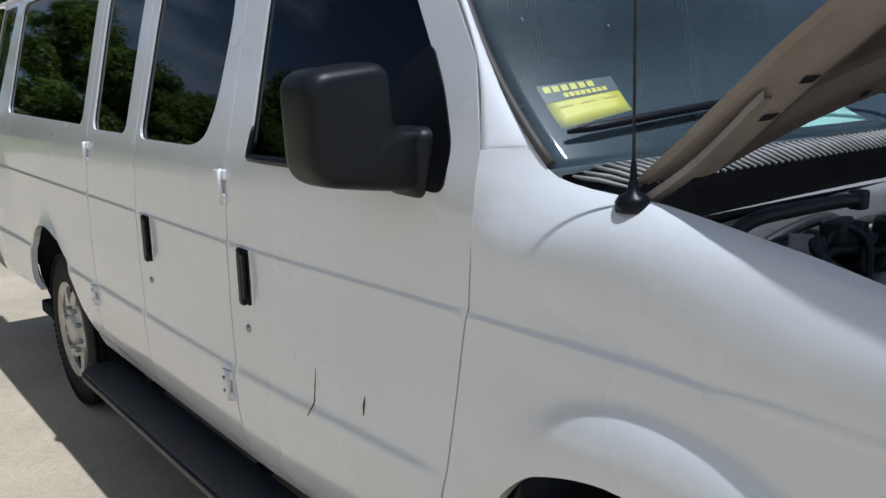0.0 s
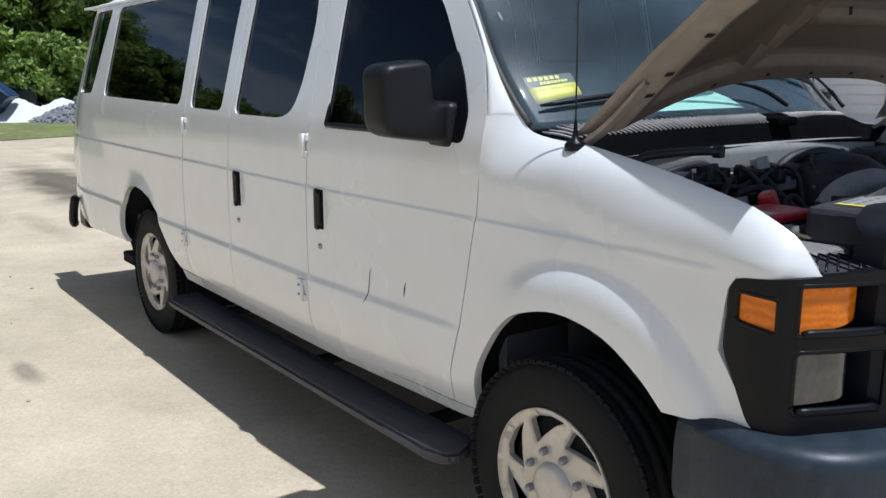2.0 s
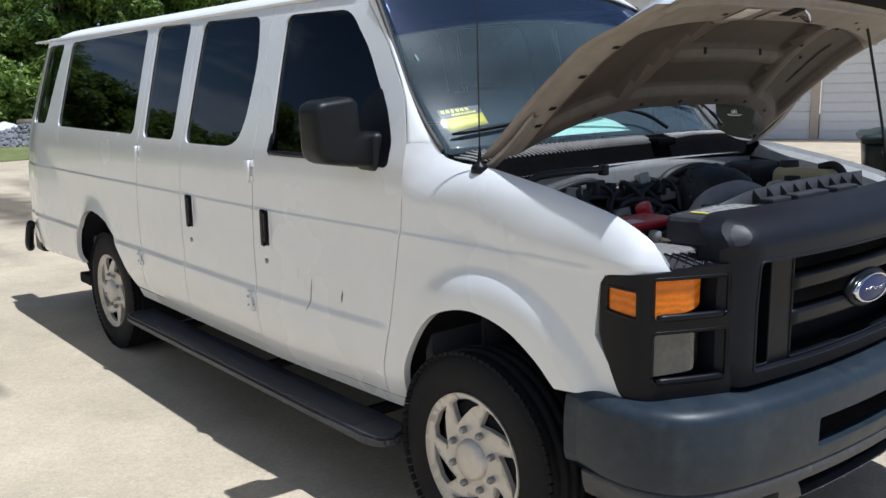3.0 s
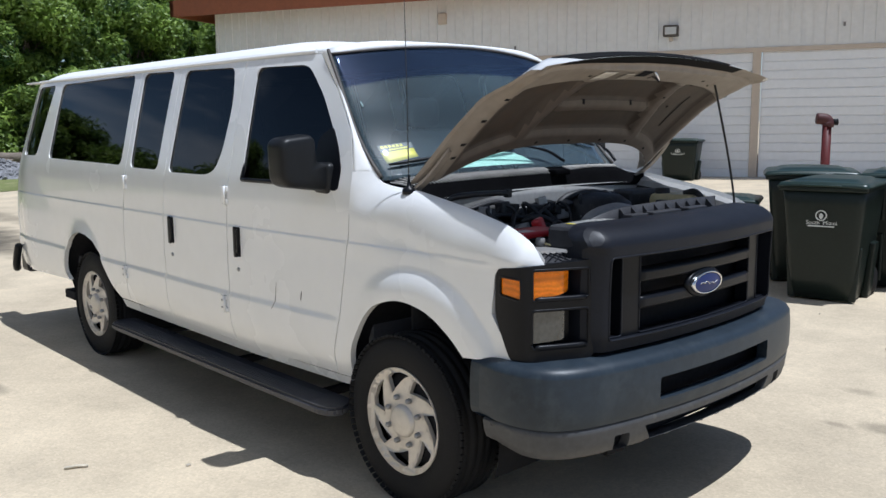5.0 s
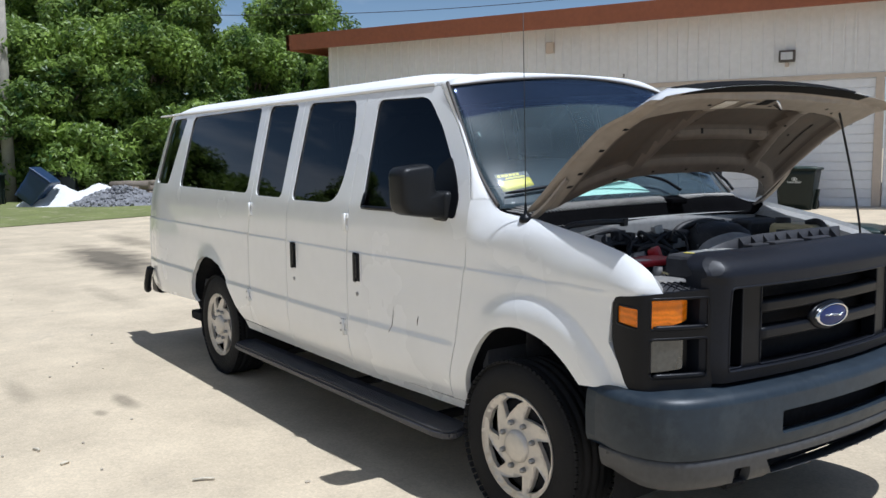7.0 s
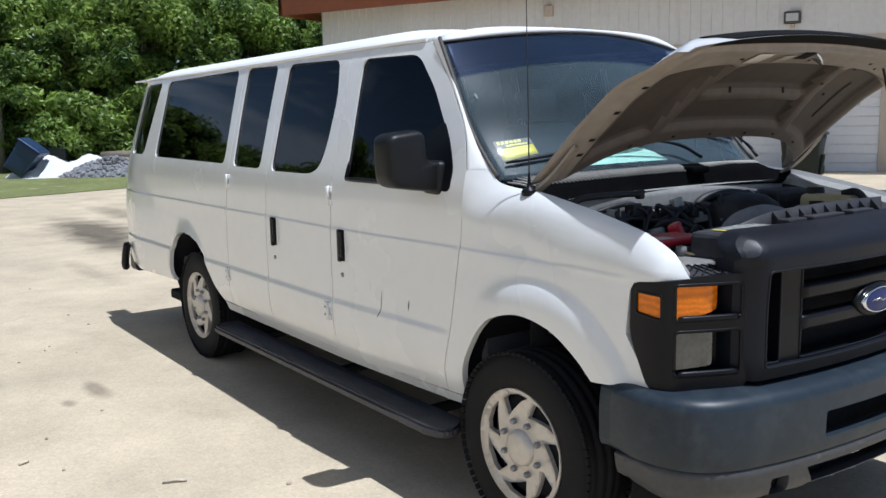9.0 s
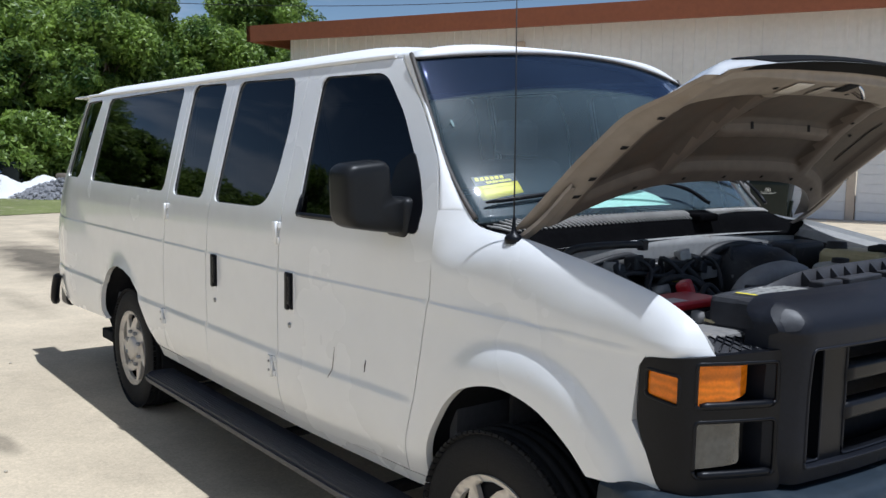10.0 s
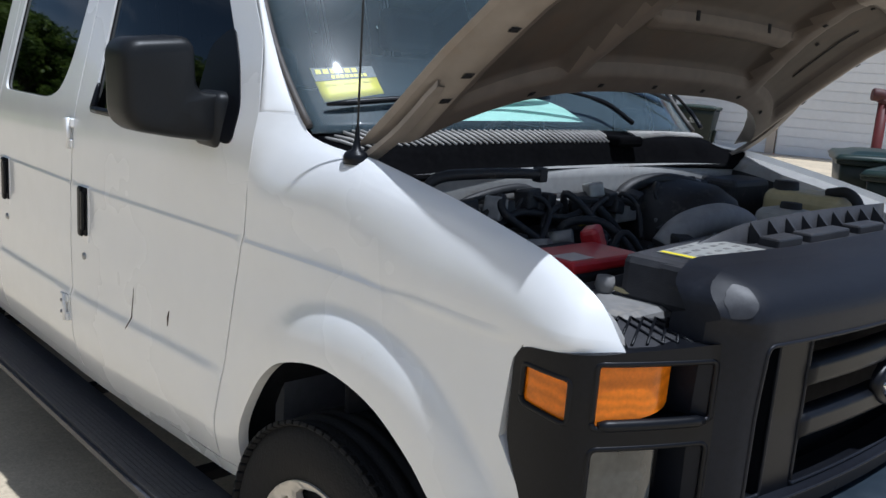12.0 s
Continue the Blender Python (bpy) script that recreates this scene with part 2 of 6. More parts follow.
def box(bm, x0, x1, y0, y1, z0, z1, bevel=0.0, segs=2, m=None):
    """A box between two corners, its edges rounded, added to bm."""
    one = bmesh.new()
    bmesh.ops.create_cube(one, size=1)
    for v in one.verts:
        v.co = Vector(((x0 + x1) / 2 + v.co.x * (x1 - x0), (y0 + y1) / 2 + v.co.y * (y1 - y0), (z0 + z1) / 2 + v.co.z * (z1 - z0)))
    if bevel:
        bmesh.ops.bevel(one, geom=one.edges[:], offset=bevel, segments=segs, affect="EDGES", profile=0.5)
    if m:
        bmesh.ops.transform(one, matrix=m, verts=one.verts)
    join(bm, one)


def join(bm, one):
    me = bpy.data.meshes.new("tmp")
    one.to_mesh(me)
    one.free()
    bm.from_mesh(me)
    bpy.data.meshes.remove(me)


def tube(bm, points, radius, sides=8, closed=False):
    """A round tube along points; radius a number or one a point."""
    pts = [Vector(p) for p in points]
    rad = radius if isinstance(radius, (list, tuple)) else [radius] * len(pts)
    rings, up = [], None
    for i, p in enumerate(pts):
        d = (pts[min(i + 1, len(pts) - 1)] - pts[max(i - 1, 0)]).normalized()
        if up is None:
            up = d.orthogonal().normalized()
        up = (up - d * up.dot(d)).normalized()
        side = d.cross(up)
        rings.append([bm.verts.new(p + rad[i] * (math.cos(a) * up + math.sin(a) * side)) for a in [2 * math.pi * k / sides for k in range(sides)]])
    for a, b in zip(rings, rings[1:]):
        for k in range(sides):
            bm.faces.new((a[k], a[(k + 1) % sides], b[(k + 1) % sides], b[k])).smooth = True
    bm.faces.new(rings[0][::-1])
    bm.faces.new(rings[-1])


def curve_points(points, n=8):
    """A smooth line through points (Catmull-Rom)."""
    p = [Vector(q) for q in points]
    p = [2 * p[0] - p[1], *p, 2 * p[-1] - p[-2]]
    out = []
    for i in range(1, len(p) - 2):
        for k in range(n):
            t = k / n
            out.append(0.5 * (2 * p[i] + (p[i + 1] - p[i - 1]) * t + (2 * p[i - 1] - 5 * p[i] + 4 * p[i + 1] - p[i + 2]) * t * t + (3 * p[i] - p[i - 1] - 3 * p[i + 1] + p[i + 2]) * t**3))
    return out + [p[-2]]


def lathe(bm, profile, centre, sides=40, axis="y"):
    """Turns (radius, along) pairs round an axis through centre."""
    rings = []
    for r, a in profile:
        ring = []
        for k in range(sides):
            w = 2 * math.pi * k / sides
            c, s = r * math.cos(w), r * math.sin(w)
            off = (c, a, s) if axis == "y" else ((c, s, a) if axis == "z" else (a, c, s))
            ring.append(bm.verts.new(Vector(centre) + Vector(off)))
        rings.append(ring)
    for a, b in zip(rings, rings[1:]):
        for k in range(sides):
            bm.faces.new((a[k], a[(k + 1) % sides], b[(k + 1) % sides], b[k])).smooth = True
    return rings


def rounded(points, radius, n=5):
    """A closed outline with its corners rounded; radius a number or one a corner."""
    out, cnt = [], len(points)
    for i, p in enumerate(points):
        r = radius[i] if isinstance(radius, (list, tuple)) else radius
        p, a, b = Vector(p), Vector(points[i - 1]), Vector(points[(i + 1) % cnt])
        r1, r2 = min(r, (a - p).length * 0.48), min(r, (b - p).length * 0.48)
        if r < 1e-4:
            out.append(tuple(p))
            continue
        s, e = p + (a - p).normalized() * r1, p + (b - p).normalized() * r2
        for k in range(n + 1):
            t = k / n
            out.append(tuple((1 - t) ** 2 * s + 2 * t * (1 - t) * p + t * t * e))
    return out


def spaced(loop, step):
    out = []
    for a, b in zip(loop, loop[1:] + loop[:1]):
        a, b = Vector(a), Vector(b)
        k = max(1, math.ceil((b - a).length / step))
        out += [tuple(a.lerp(b, i / k)) for i in range(k)]
    return out


def inside(loop, xs, ys):
    """Which of the points lie within the loop."""
    hit = np.zeros(len(xs), bool)
    for (x0, y0), (x1, y1) in zip(loop, loop[1:] + loop[:1]):
        if y0 == y1:
            continue
        crossing = ((ys < y0) != (ys < y1)) & (xs < (x1 - x0) * (ys - y0) / (y1 - y0) + x0)
        hit ^= crossing
    return hit


def sheet(outline, holes, place, step=0.05, rows=(), rim=None, flip=False, edge_step=0.03, weld=False):
    """A curved sheet: a flat outline with holes is meshed and each (a, b) is laid at place(a, b). rim: a vector by which the edges are turned in."""
    from mathutils.geometry import delaunay_2d_cdt
    loops = [spaced(outline, edge_step)] + [spaced(h, edge_step) for h in holes]
    pts, edges = [], []
    for lp in loops:
        n0 = len(pts)
        pts += lp
        edges += [(n0 + i, n0 + (i + 1) % len(lp)) for i in range(len(lp))]
    o = np.array(outline)
    gx = np.arange(o[:, 0].min(), o[:, 0].max(), step)
    gy = np.unique(np.concatenate([np.arange(o[:, 1].min(), o[:, 1].max(), step), np.array(rows)]))
    xs, ys = [a.ravel() for a in np.meshgrid(gx, gy)]
    keep = inside(loops[0], xs, ys)
    for lp in loops[1:]:
        keep &= ~inside(lp, xs, ys)
    border = np.array(pts)
    far = np.array([np.min(np.hypot(border[:, 0] - a, border[:, 1] - b)) for a, b in zip(xs, ys)]) > edge_step * 0.35
    keep &= far
    pts += list(zip(xs[keep], ys[keep]))
    verts, _, faces, *_ = delaunay_2d_cdt([Vector(p) for p in pts], edges, [], 0, 1e-6)
    cen = np.array([np.mean([verts[i] for i in f], 0) for f in faces])
    ok = inside(loops[0], cen[:, 0], cen[:, 1])
    for lp in loops[1:]:
        ok &= ~inside(lp, cen[:, 0], cen[:, 1])
    bm = bmesh.new()
    made = [bm.verts.new(place(v[0], v[1])) for v in verts]
    for f, good in zip(faces, ok):
        if good:
            idx = f[::-1] if flip else f
            bm.faces.new([made[i] for i in idx]).smooth = True
    for v in [v for v in bm.verts if not v.link_faces]:
        bm.verts.remove(v)
    if rim is not None:
        for lp in loops:
            a = [bm.verts.new(place(*p)) for p in lp]
            b = [bm.verts.new(v.co + Vector(rim(v.co) if callable(rim) else rim)) for v in a]
            for i in range(len(lp)):
                j = (i + 1) % len(lp)
                q = (a[i], a[j], b[j], b[i])
                bm.faces.new(q if flip else q[::-1])
    if weld:
        bmesh.ops.remove_doubles(bm, verts=bm.verts[:], dist=1e-5)
    bmesh.ops.recalc_face_normals(bm, faces=bm.faces[:]) if rim is None else None
    return bm


def grid_sheet(nu, nv, place):
    bm = bmesh.new()
    vs = [[bm.verts.new(place(i / nu, j / nv)) for j in range(nv + 1)] for i in range(nu + 1)]
    for i in range(nu):
        for j in range(nv):
            bm.faces.new((vs[i][j], vs[i + 1][j], vs[i + 1][j + 1], vs[i][j + 1])).smooth = True
    return bm


def thicken(bm, depth):
    """Gives an open sheet a second skin at depth along its normals, and closes its edges."""
    bmesh.ops.recalc_face_normals(bm, faces=bm.faces[:])
    bmesh.ops.solidify(bm, geom=bm.faces[:], thickness=depth)
    return bm


# ---- van: side surface ----
PZ = [0.36, 0.42, 0.50, 0.56, 0.62, 0.755, 0.95, 1.127, 1.28, 1.38, 1.55, 1.75, 1.92, 2.0, 2.04]
PY = [0.88, 0.915, 0.951, 0.971, 0.981, 0.988, 0.992, 0.985, 0.972, 0.952, 0.908, 0.856, 0.810, 0.785, 0.76]
zz = np.linspace(0.2, 2.2, 401)
yy = np.convolve(np.interp(np.clip(zz, 0.36, 2.04), PZ, PY), np.ones(11) / 11, "same")
yy[:8], yy[-8:] = yy[8], yy[-9]


def smooth(a, b, x):
    u = min(1.0, max(0.0, (x - a) / (b - a)))
    return u * u * (3 - 2 * u)


def half_width(x, z):
    y = float(np.interp(z, zz, yy))
    y -= 0.050 * smooth(-1.5, -0.2, x) + 0.02 * smooth(-0.3, 0.5, x) + 0.13 * smooth(0.59, 0.74, x) ** 2 * smooth(0.85, 1.08, z)
    y -= 0.045 * smooth(-4.55, -5.06, x) ** 2
    # the front wing leans in above the flare
    y -= 0.020 * smooth(1.05, 1.25, z) * smooth(-0.36, -0.05, x)
    # the two pressed lines: the skin steps out below each
    y += 0.0040 * (1 - smooth(1.122, 1.134, z + 0.010 * smooth(0.0, 0.45, x))) * (1 - smooth(0.45, 0.52, x)) + 0.010 * (1 - smooth(0.738, 0.774, z)) * (1 - smooth(-0.55, -0.40, x))
    # wheel arch flares
    r = math.hypot((x - 0.07) / 0.56, (z - 0.47) / 0.585)
    u = min(1.0, max(0.0, (1.0 - r) / 0.19))
    y += 0.029 * (1 - (1 - u) ** 2) * smooth(0.0, 0.05, u) * smooth(-0.44, 0.0, x) * smooth(0.45, 0.62, z)
    r = math.hypot((x + 3.505) / 0.44, (z - 0.45) / 0.52)
    y += 0.018 * (1 - smooth(0.86, 1.0, r)) * smooth(0.45, 0.60, z)
    return y


Z_TOP = ((-0.40, 1.442), (-0.380, 1.440), (-0.30, 1.418), (-0.20, 1.389), (-0.12, 1.376), (-0.05, 1.371), (0.03, 1.357), (0.226, 1.322), (0.488, 1.265), (0.58, 1.228), (0.625, 1.203), (0.658, 1.174), (0.678, 1.147), (0.690, 1.120))
ROWS_Z = (1.108, 1.112, 1.117, 1.122, 1.125, 1.128, 1.131, 1.134, 1.139, 0.730, 0.738, 0.744, 0.750, 0.756, 0.762, 0.768, 0.774, 0.782)


tx = np.linspace(-0.45, 0.75, 601)
tz = np.convolve(np.interp(np.linspace(-0.5, 0.8, 651), [a for a, _ in Z_TOP], [b for _, b in Z_TOP]), np.hanning(53) / np.hanning(53).sum(), "same")[25:-25]


def z_top(x):
    return float(np.interp(x, tx, tz)) - 0.010 * smooth(0.62, 0.69, x)


def broaden(p, d):
    """The body drawn narrow is let out by d on each side, wider towards the nose."""
    s = 1 if p.y > 0 else -1
    return Vector((p.x + d * (2.6 - p.x) / 2.3, p.y + s * d, p.z + d * (1.63 - p.z) / 2.3))


def spread(x, z):
    return max(float(np.interp(z, (1.05, 1.20, 1.37, 2.04), (0.0, 0.012, 0.030, 0.045))), 0.030 * smooth(-4.0, -4.9, x))


def side(x, z, s=-1):
    return broaden(Vector((x, s * half_width(x, z), z)), spread(x, z))


def fender_side(x, v, s=-1):
    """The front wing: upright below, rolled over to the bonnet opening above; towards the door it runs up to the pillar's foot."""
    top = z_top(x)
    h = min(0.21, max(0.045, top - 1.105))
    low = top - h
    t, a = max(0.0, (v - low) / h), 1.38
    d = spread(x, v)
    if x < -0.12 and t > 0:
        t = min(1.0, t)
        base = broaden(Vector((x, s * half_width(x, low), low)), spread(x, low))
        tip = shoulder(x, s)
        k = smooth(-0.375, -0.12, x)
        def out(h_):
            d0 = spread(x, h_)
            return half_width(x, h_) + k * (d0 + (0.064 - d0) * (h_ - low) / h) + (1 - k) * d0
        rest = abs(tip.y) - abs(base.y) - (out(top) - out(low))
        fy = t ** 1.7 * (1 - k) + k * (1 - math.cos(t * a)) / (1 - math.cos(a))
        fz = t * (1 - k) + k * math.sin(t * a) / math.sin(a)
        return Vector((base.x + (tip.x - base.x) * t, s * (abs(base.y) + out(low + h * t) - out(low) + rest * fy), base.z + (tip.z - base.z) * fz))
    roll = half_width(x, top) - 0.785 - 0.02 * smooth(0.2, 0.7, x)
    y = half_width(x, v) - roll * (1 - math.cos(t * a)) / (1 - math.cos(a))
    z = v if v <= low else low + h * math.sin(t * a) / math.sin(a)
    d += (0.064 - 0.022 * smooth(0.35, 0.69, x) - d) * min(1.0, t)
    return broaden(Vector((x, s * y, z)), d)


def shoulder(x, s):
    """The wing's upper edge by the screen: the seam under the pillar, then down the glass corner and along the cowl."""
    at = (-0.380, -0.332, -0.318, -0.300, -0.27, -0.235, -0.20, -0.16, -0.12)
    px = (-0.3535, -0.2725, -0.253, -0.236, -0.208, -0.170, -0.130, -0.088, -0.0436)
    py = (0.9215, 0.858, 0.858, 0.8595, 0.860, 0.8575, 0.855, 0.852, 0.849)
    pz = (1.4485, 1.4495, 1.432, 1.418, 1.404, 1.395, 1.389, 1.385, 1.382)
    return Vector((float(np.interp(x, at, px)), s * float(np.interp(x, at, py)), float(np.interp(x, at, pz))))


def wing_edge(x, s=-1):
    return fender_side(x, z_top(x), s)


van = thing("passenger_van", (0, 0, 0), "white extended passenger van with its hood propped open", "van")

FENDER = [(-0.515, 0.475), (-0.495, 0.60), (-0.448, 0.76), (-0.405, 0.95), (-0.377, 1.14), (-0.380, 1.265), (-0.380, 1.439), *((x, z_top(x) - 0.001) for x in (-0.356, -0.332, -0.318, -0.30, -0.27, -0.235, -0.20, -0.16, -0.12, -0.05, 0.02, 0.09, 0.16, 0.23, 0.30, 0.37, 0.43, 0.49, 0.535, 0.57, 0.60, 0.625, 0.645, 0.66, 0.672, 0.681)),
          (0.688, 1.126), (0.672, 1.118), (0.545, 1.112), (0.528, 1.085), (0.516, 0.93), (0.630, 0.762),
          *((p.x, p.y) for p in curve_points([(0.385, 0.738, 0), (0.30, 0.814, 0), (0.17, 0.888, 0), (0.006, 0.914, 0), (-0.152, 0.875, 0), (-0.235, 0.822, 0), (-0.302, 0.748, 0), (-0.376, 0.627, 0), (-0.41, 0.475, 0)], 5))]


def lean(x0, z, k=0.075):
    return x0 - k * (z - 1.0)


DOOR_F = [(-0.520, 0.478), (-0.500, 0.60), (-0.453, 0.76), (-0.410, 0.95), (-0.382, 1.14), (-0.385, 1.30), (-0.400, 1.450), (-0.459, 1.62), (-0.608, 1.806), (-0.79, 1.985), (-0.82, 2.008), (lean(-1.396, 2.008), 2.008), (lean(-1.396, 1.45), 1.45), (-1.396, 1.0), (-1.394, 0.478)]
WIN_F = rounded([(-1.300, 1.365), (-1.345, 1.965), (-0.885, 1.958), (-0.715, 1.794), (-0.535, 1.555), (-0.488, 1.45), (-0.492, 1.362)], [0.05, 0.05, 0.07, 0.05, 0.06, 0.05, 0.05])
DOOR_2 = [(-1.399, 0.485), (-1.402, 1.0), (lean(-1.402, 2.008), 2.008), (lean(-2.170, 2.008), 2.008), (-2.170, 1.0), (-2.158, 0.49)]
WIN_2 = rounded([(-2.165, 1.385), (-2.180, 1.990), (-1.590, 1.978), (-1.528, 1.79), (-1.550, 1.50), (-1.62, 1.385)], [0.05, 0.05, 0.05, 0.1, 0.09, 0.14])
DOOR_3 = [(-2.162, 0.49), (-2.175, 1.0), (lean(-2.175, 2.008), 2.008), (lean(-2.760, 2.008, 0.05), 2.008), (-2.760, 1.0), (-2.761, 0.51)]
WIN_3 = rounded([(-2.722, 1.395), (-2.772, 2.0), (-2.330, 1.992), (-2.316, 1.392)], 0.05)
ARCH_R = [(-3.12 + 0.0, 0.684), (-3.20, 0.79), (-3.294, 0.862), (-3.40, 0.897), (-3.505, 0.908), (-3.60, 0.898), (-3.70, 0.862), (-3.78, 0.815), (-3.834, 0.75), (-3.868, 0.66), (-3.876, 0.567), (-3.86, 0.515)]
QUARTER = [(-2.766, 0.51), (-2.766, 1.0), (lean(-2.766, 2.008, 0.05), 2.008), (-4.87, 2.008), (-4.93, 1.85), (-5.035, 1.43), (-5.07, 0.9), (-5.05, 0.47), *ARCH_R[::-1], (-3.03, 0.59), (-2.93, 0.51)]
WIN_4 = rounded([(-4.258, 1.42), (-4.256, 1.982), (-2.908, 1.996), (-2.866, 1.405)], 0.055)
WIN_5 = rounded([(-4.915, 1.43), (-4.795, 1.976), (-4.400, 1.982), (-4.535, 1.432)], [0.05, 0.06, 0.05, 0.05])


def inset(loop, d):
    c = Vector((sum(p[0] for p in loop) / len(loop), sum(p[1] for p in loop) / len(loop)))
    return [tuple(Vector(p) + (c - Vector(p)).normalized() * d) for p in loop]


def recess(x, z, s, d):
    p = side(x, z, s)
    p.y -= s * d
    return p


def body_panel(name, outline, holes, s, label="", place=side, parent=None):
    return part(name, sheet(outline, holes, lambda a, b: place(a, b, s), 0.018 if place is fender_side else 0.055, ROWS_Z, (lambda p: (0, -s * 0.008, -0.03) if p.z > 1.1 and -0.30 < p.x < 0.62 else (-0.004, -s * 0.012, -0.006) if p.z > 1.1 and p.x > 0 else (0, -s * 0.03, 0)) if place is fender_side else (0, -s * 0.03, 0), flip=(s > 0)), PAINT, parent or van, label)


def pane(loop, s, parent, deep=0.011, name="window_pane"):
    ob = part(name, sheet(inset(loop, -0.006), [], lambda a, b: recess(a, b, s, deep), 0.09, (), (0, -s * 0.005, 0), flip=(s > 0)), TINT, parent, "black-tinted glass")
    seal = part("window_seal", sheet(inset(loop, -0.004), [inset(loop, 0.0012)], lambda a, b: recess(a, b, s, deep - 0.003), 0.2, (), (0, -s * 0.006, 0), flip=(s > 0)), TRIM, parent)
    return ob


for s in (-1, 1):
    body_panel("front_wing", FENDER, [], s, place=fender_side)
    d = body_panel("front_door", DOOR_F, [WIN_F], s)
    pane(WIN_F, s, d)
    d2 = body_panel("side_door", DOOR_2, [WIN_2], s)
    pane(WIN_2, s, d2)
    d3 = body_panel("side_door", DOOR_3, [WIN_3], s)
    pane(WIN_3, s, d3)
    q = body_panel("rear_quarter_panel", QUARTER, [WIN_4, WIN_5], s)
    pane(WIN_4, s, q)
    pane(WIN_5, s, q)
    # sill under the doors
    part("sill_panel", sheet([(-0.42, 0.425), (-0.415, 0.470), (-2.92, 0.503), (-2.92, 0.445)], [], lambda a, b: side(a, b, s), 0.1, (), (0, -s * 0.06, 0), flip=(s > 0)), PAINT, van)
    # inner dark liner right behind the gaps
    liner = sheet([(-0.40, 0.44), (-0.40, 1.44), (-0.62, 1.80), (-0.82, 2.0), (-4.86, 2.0), (-5.02, 1.43), (-5.04, 0.5), (-3.95, 0.5), (-3.95, 0.95), (-3.05, 0.95), (-3.05, 0.5)],
                  [inset(w, -0.012) for w in (WIN_F, WIN_2, WIN_3, WIN_4, WIN_5)], lambda a, b: recess(a, b, s, 0.034), 0.12, (), None)
    part("inner_shell", liner, DARK, van)
    # drip rail along the roof edge
    rail = bmesh.new()
    tube(rail, [side(x, 2.022 + 0.004 * math.sin((x + 0.8) * 0.75), s) + Vector((0, s * 0.004, 0)) for x in np.linspace(-0.86, -4.87, 40)], 0.010, 6)
    part("drip_rail", rail, ROOFPAINT, van)


# roof
def roof_at(u, v):
    x = -0.80 - 4.08 * u
    w = 2 * v - 1
    edge = side(x, 2.03, 1)
    x, half = edge.x, edge.y - 0.004
    front = (0.135 * (1 - w * w) + 0.012) * (1 - smooth(0, 0.06, u))
    crown = 2.018 + (1 - abs(w) ** 5) * (0.052 + 0.048 * smooth(0.0, 0.14, u)) - 0.05 * smooth(0.95, 1.0, u) ** 2
    return Vector((x + front, w * half, crown))


part("roof", thicken(grid_sheet(90, 36, roof_at), 0.02), ROOFPAINT, van, smooth=True)
def rear_x(b):
    return float(np.interp(b, (0.4, 0.9, 1.43, 1.85, 2.06), (-4.955, -4.975, -4.932, -4.795, -4.71)))


rear = sheet([(-0.86, 0.47), (-0.93, 0.9), (-0.90, 1.4), (-0.72, 2.02), (-0.4, 2.07), (0.4, 2.07), (0.72, 2.02), (0.90, 1.4), (0.93, 0.9), (0.86, 0.47)], [rounded([(-0.74, 1.4), (-0.62, 1.95), (-0.05, 1.97), (-0.05, 1.4)], 0.05), rounded([(0.05, 1.4), (0.05, 1.97), (0.62, 1.95), (0.74, 1.4)], 0.05)],
             lambda a, b: Vector((rear_x(b), a * 1.035, b)), 0.1, (), (0.03, 0, 0))
part("rear_door_panel", rear, PAINT, van)
for s in (-1, 1):
    part("window_pane", sheet(rounded([(s * 0.04, 1.39), (s * 0.04, 1.98), (s * 0.63, 1.96), (s * 0.75, 1.39)], 0.05), [], lambda a, b: Vector((rear_x(b) + 0.018, a * 1.035, b)), 0.1, (), (0.005, 0, 0)), TINT, van)


# windshield and pillars
def screen_edge(v, s):
    low, high = Vector((-0.313, s * 0.850, 1.410)), Vector((-0.695, s * 0.797, 2.010))
    return low.lerp(high, v) + Vector((0.02, s * 0.012, 0.0)) * 4 * v * (1 - v) + Vector((0.085 * max(0.0, 1 - v / 0.45) ** 2, 0, 0))


def screen_at(u, v):
    w = 2 * u - 1
    a, b = screen_edge(v, -1), screen_edge(v, 1)
    p = a.lerp(b, u)
    bow = 1 - abs(w) ** (2.6 - 0.7 * smooth(0.4, 1.0, v))
    return p + Vector((0.165 * bow * (1 - 0.35 * v), 0, (0.030 * (1 - v) + 0.062 * v) * bow))


pane_bm = grid_sheet(48, 30, screen_at)
bmesh.ops.recalc_face_normals(pane_bm, faces=pane_bm.faces[:])
if sum(f.normal.x for f in pane_bm.faces) < 0:
    bmesh.ops.reverse_faces(pane_bm, faces=pane_bm.faces[:])
bmesh.ops.solidify(pane_bm, geom=pane_bm.faces[:], thickness=0.005)
for f in pane_bm.faces:
    f.material_index = 0 if f.normal.x > 0.3 else 1
glass_ob = part("windshield", pane_bm, SCREEN, van, "tinted windshield", smooth=True)
glass_ob.data.materials.append(CLEAR)
glass_ob.visible_shadow = False


def band_at(u, v):
    p = screen_at(0.01 + 0.98 * u, 0.70 + 0.045 * math.sin(math.pi * u) + (0.30 - 0.045 * math.sin(math.pi * u)) * v)
    return p + Vector((0.004, 0, 0.003))


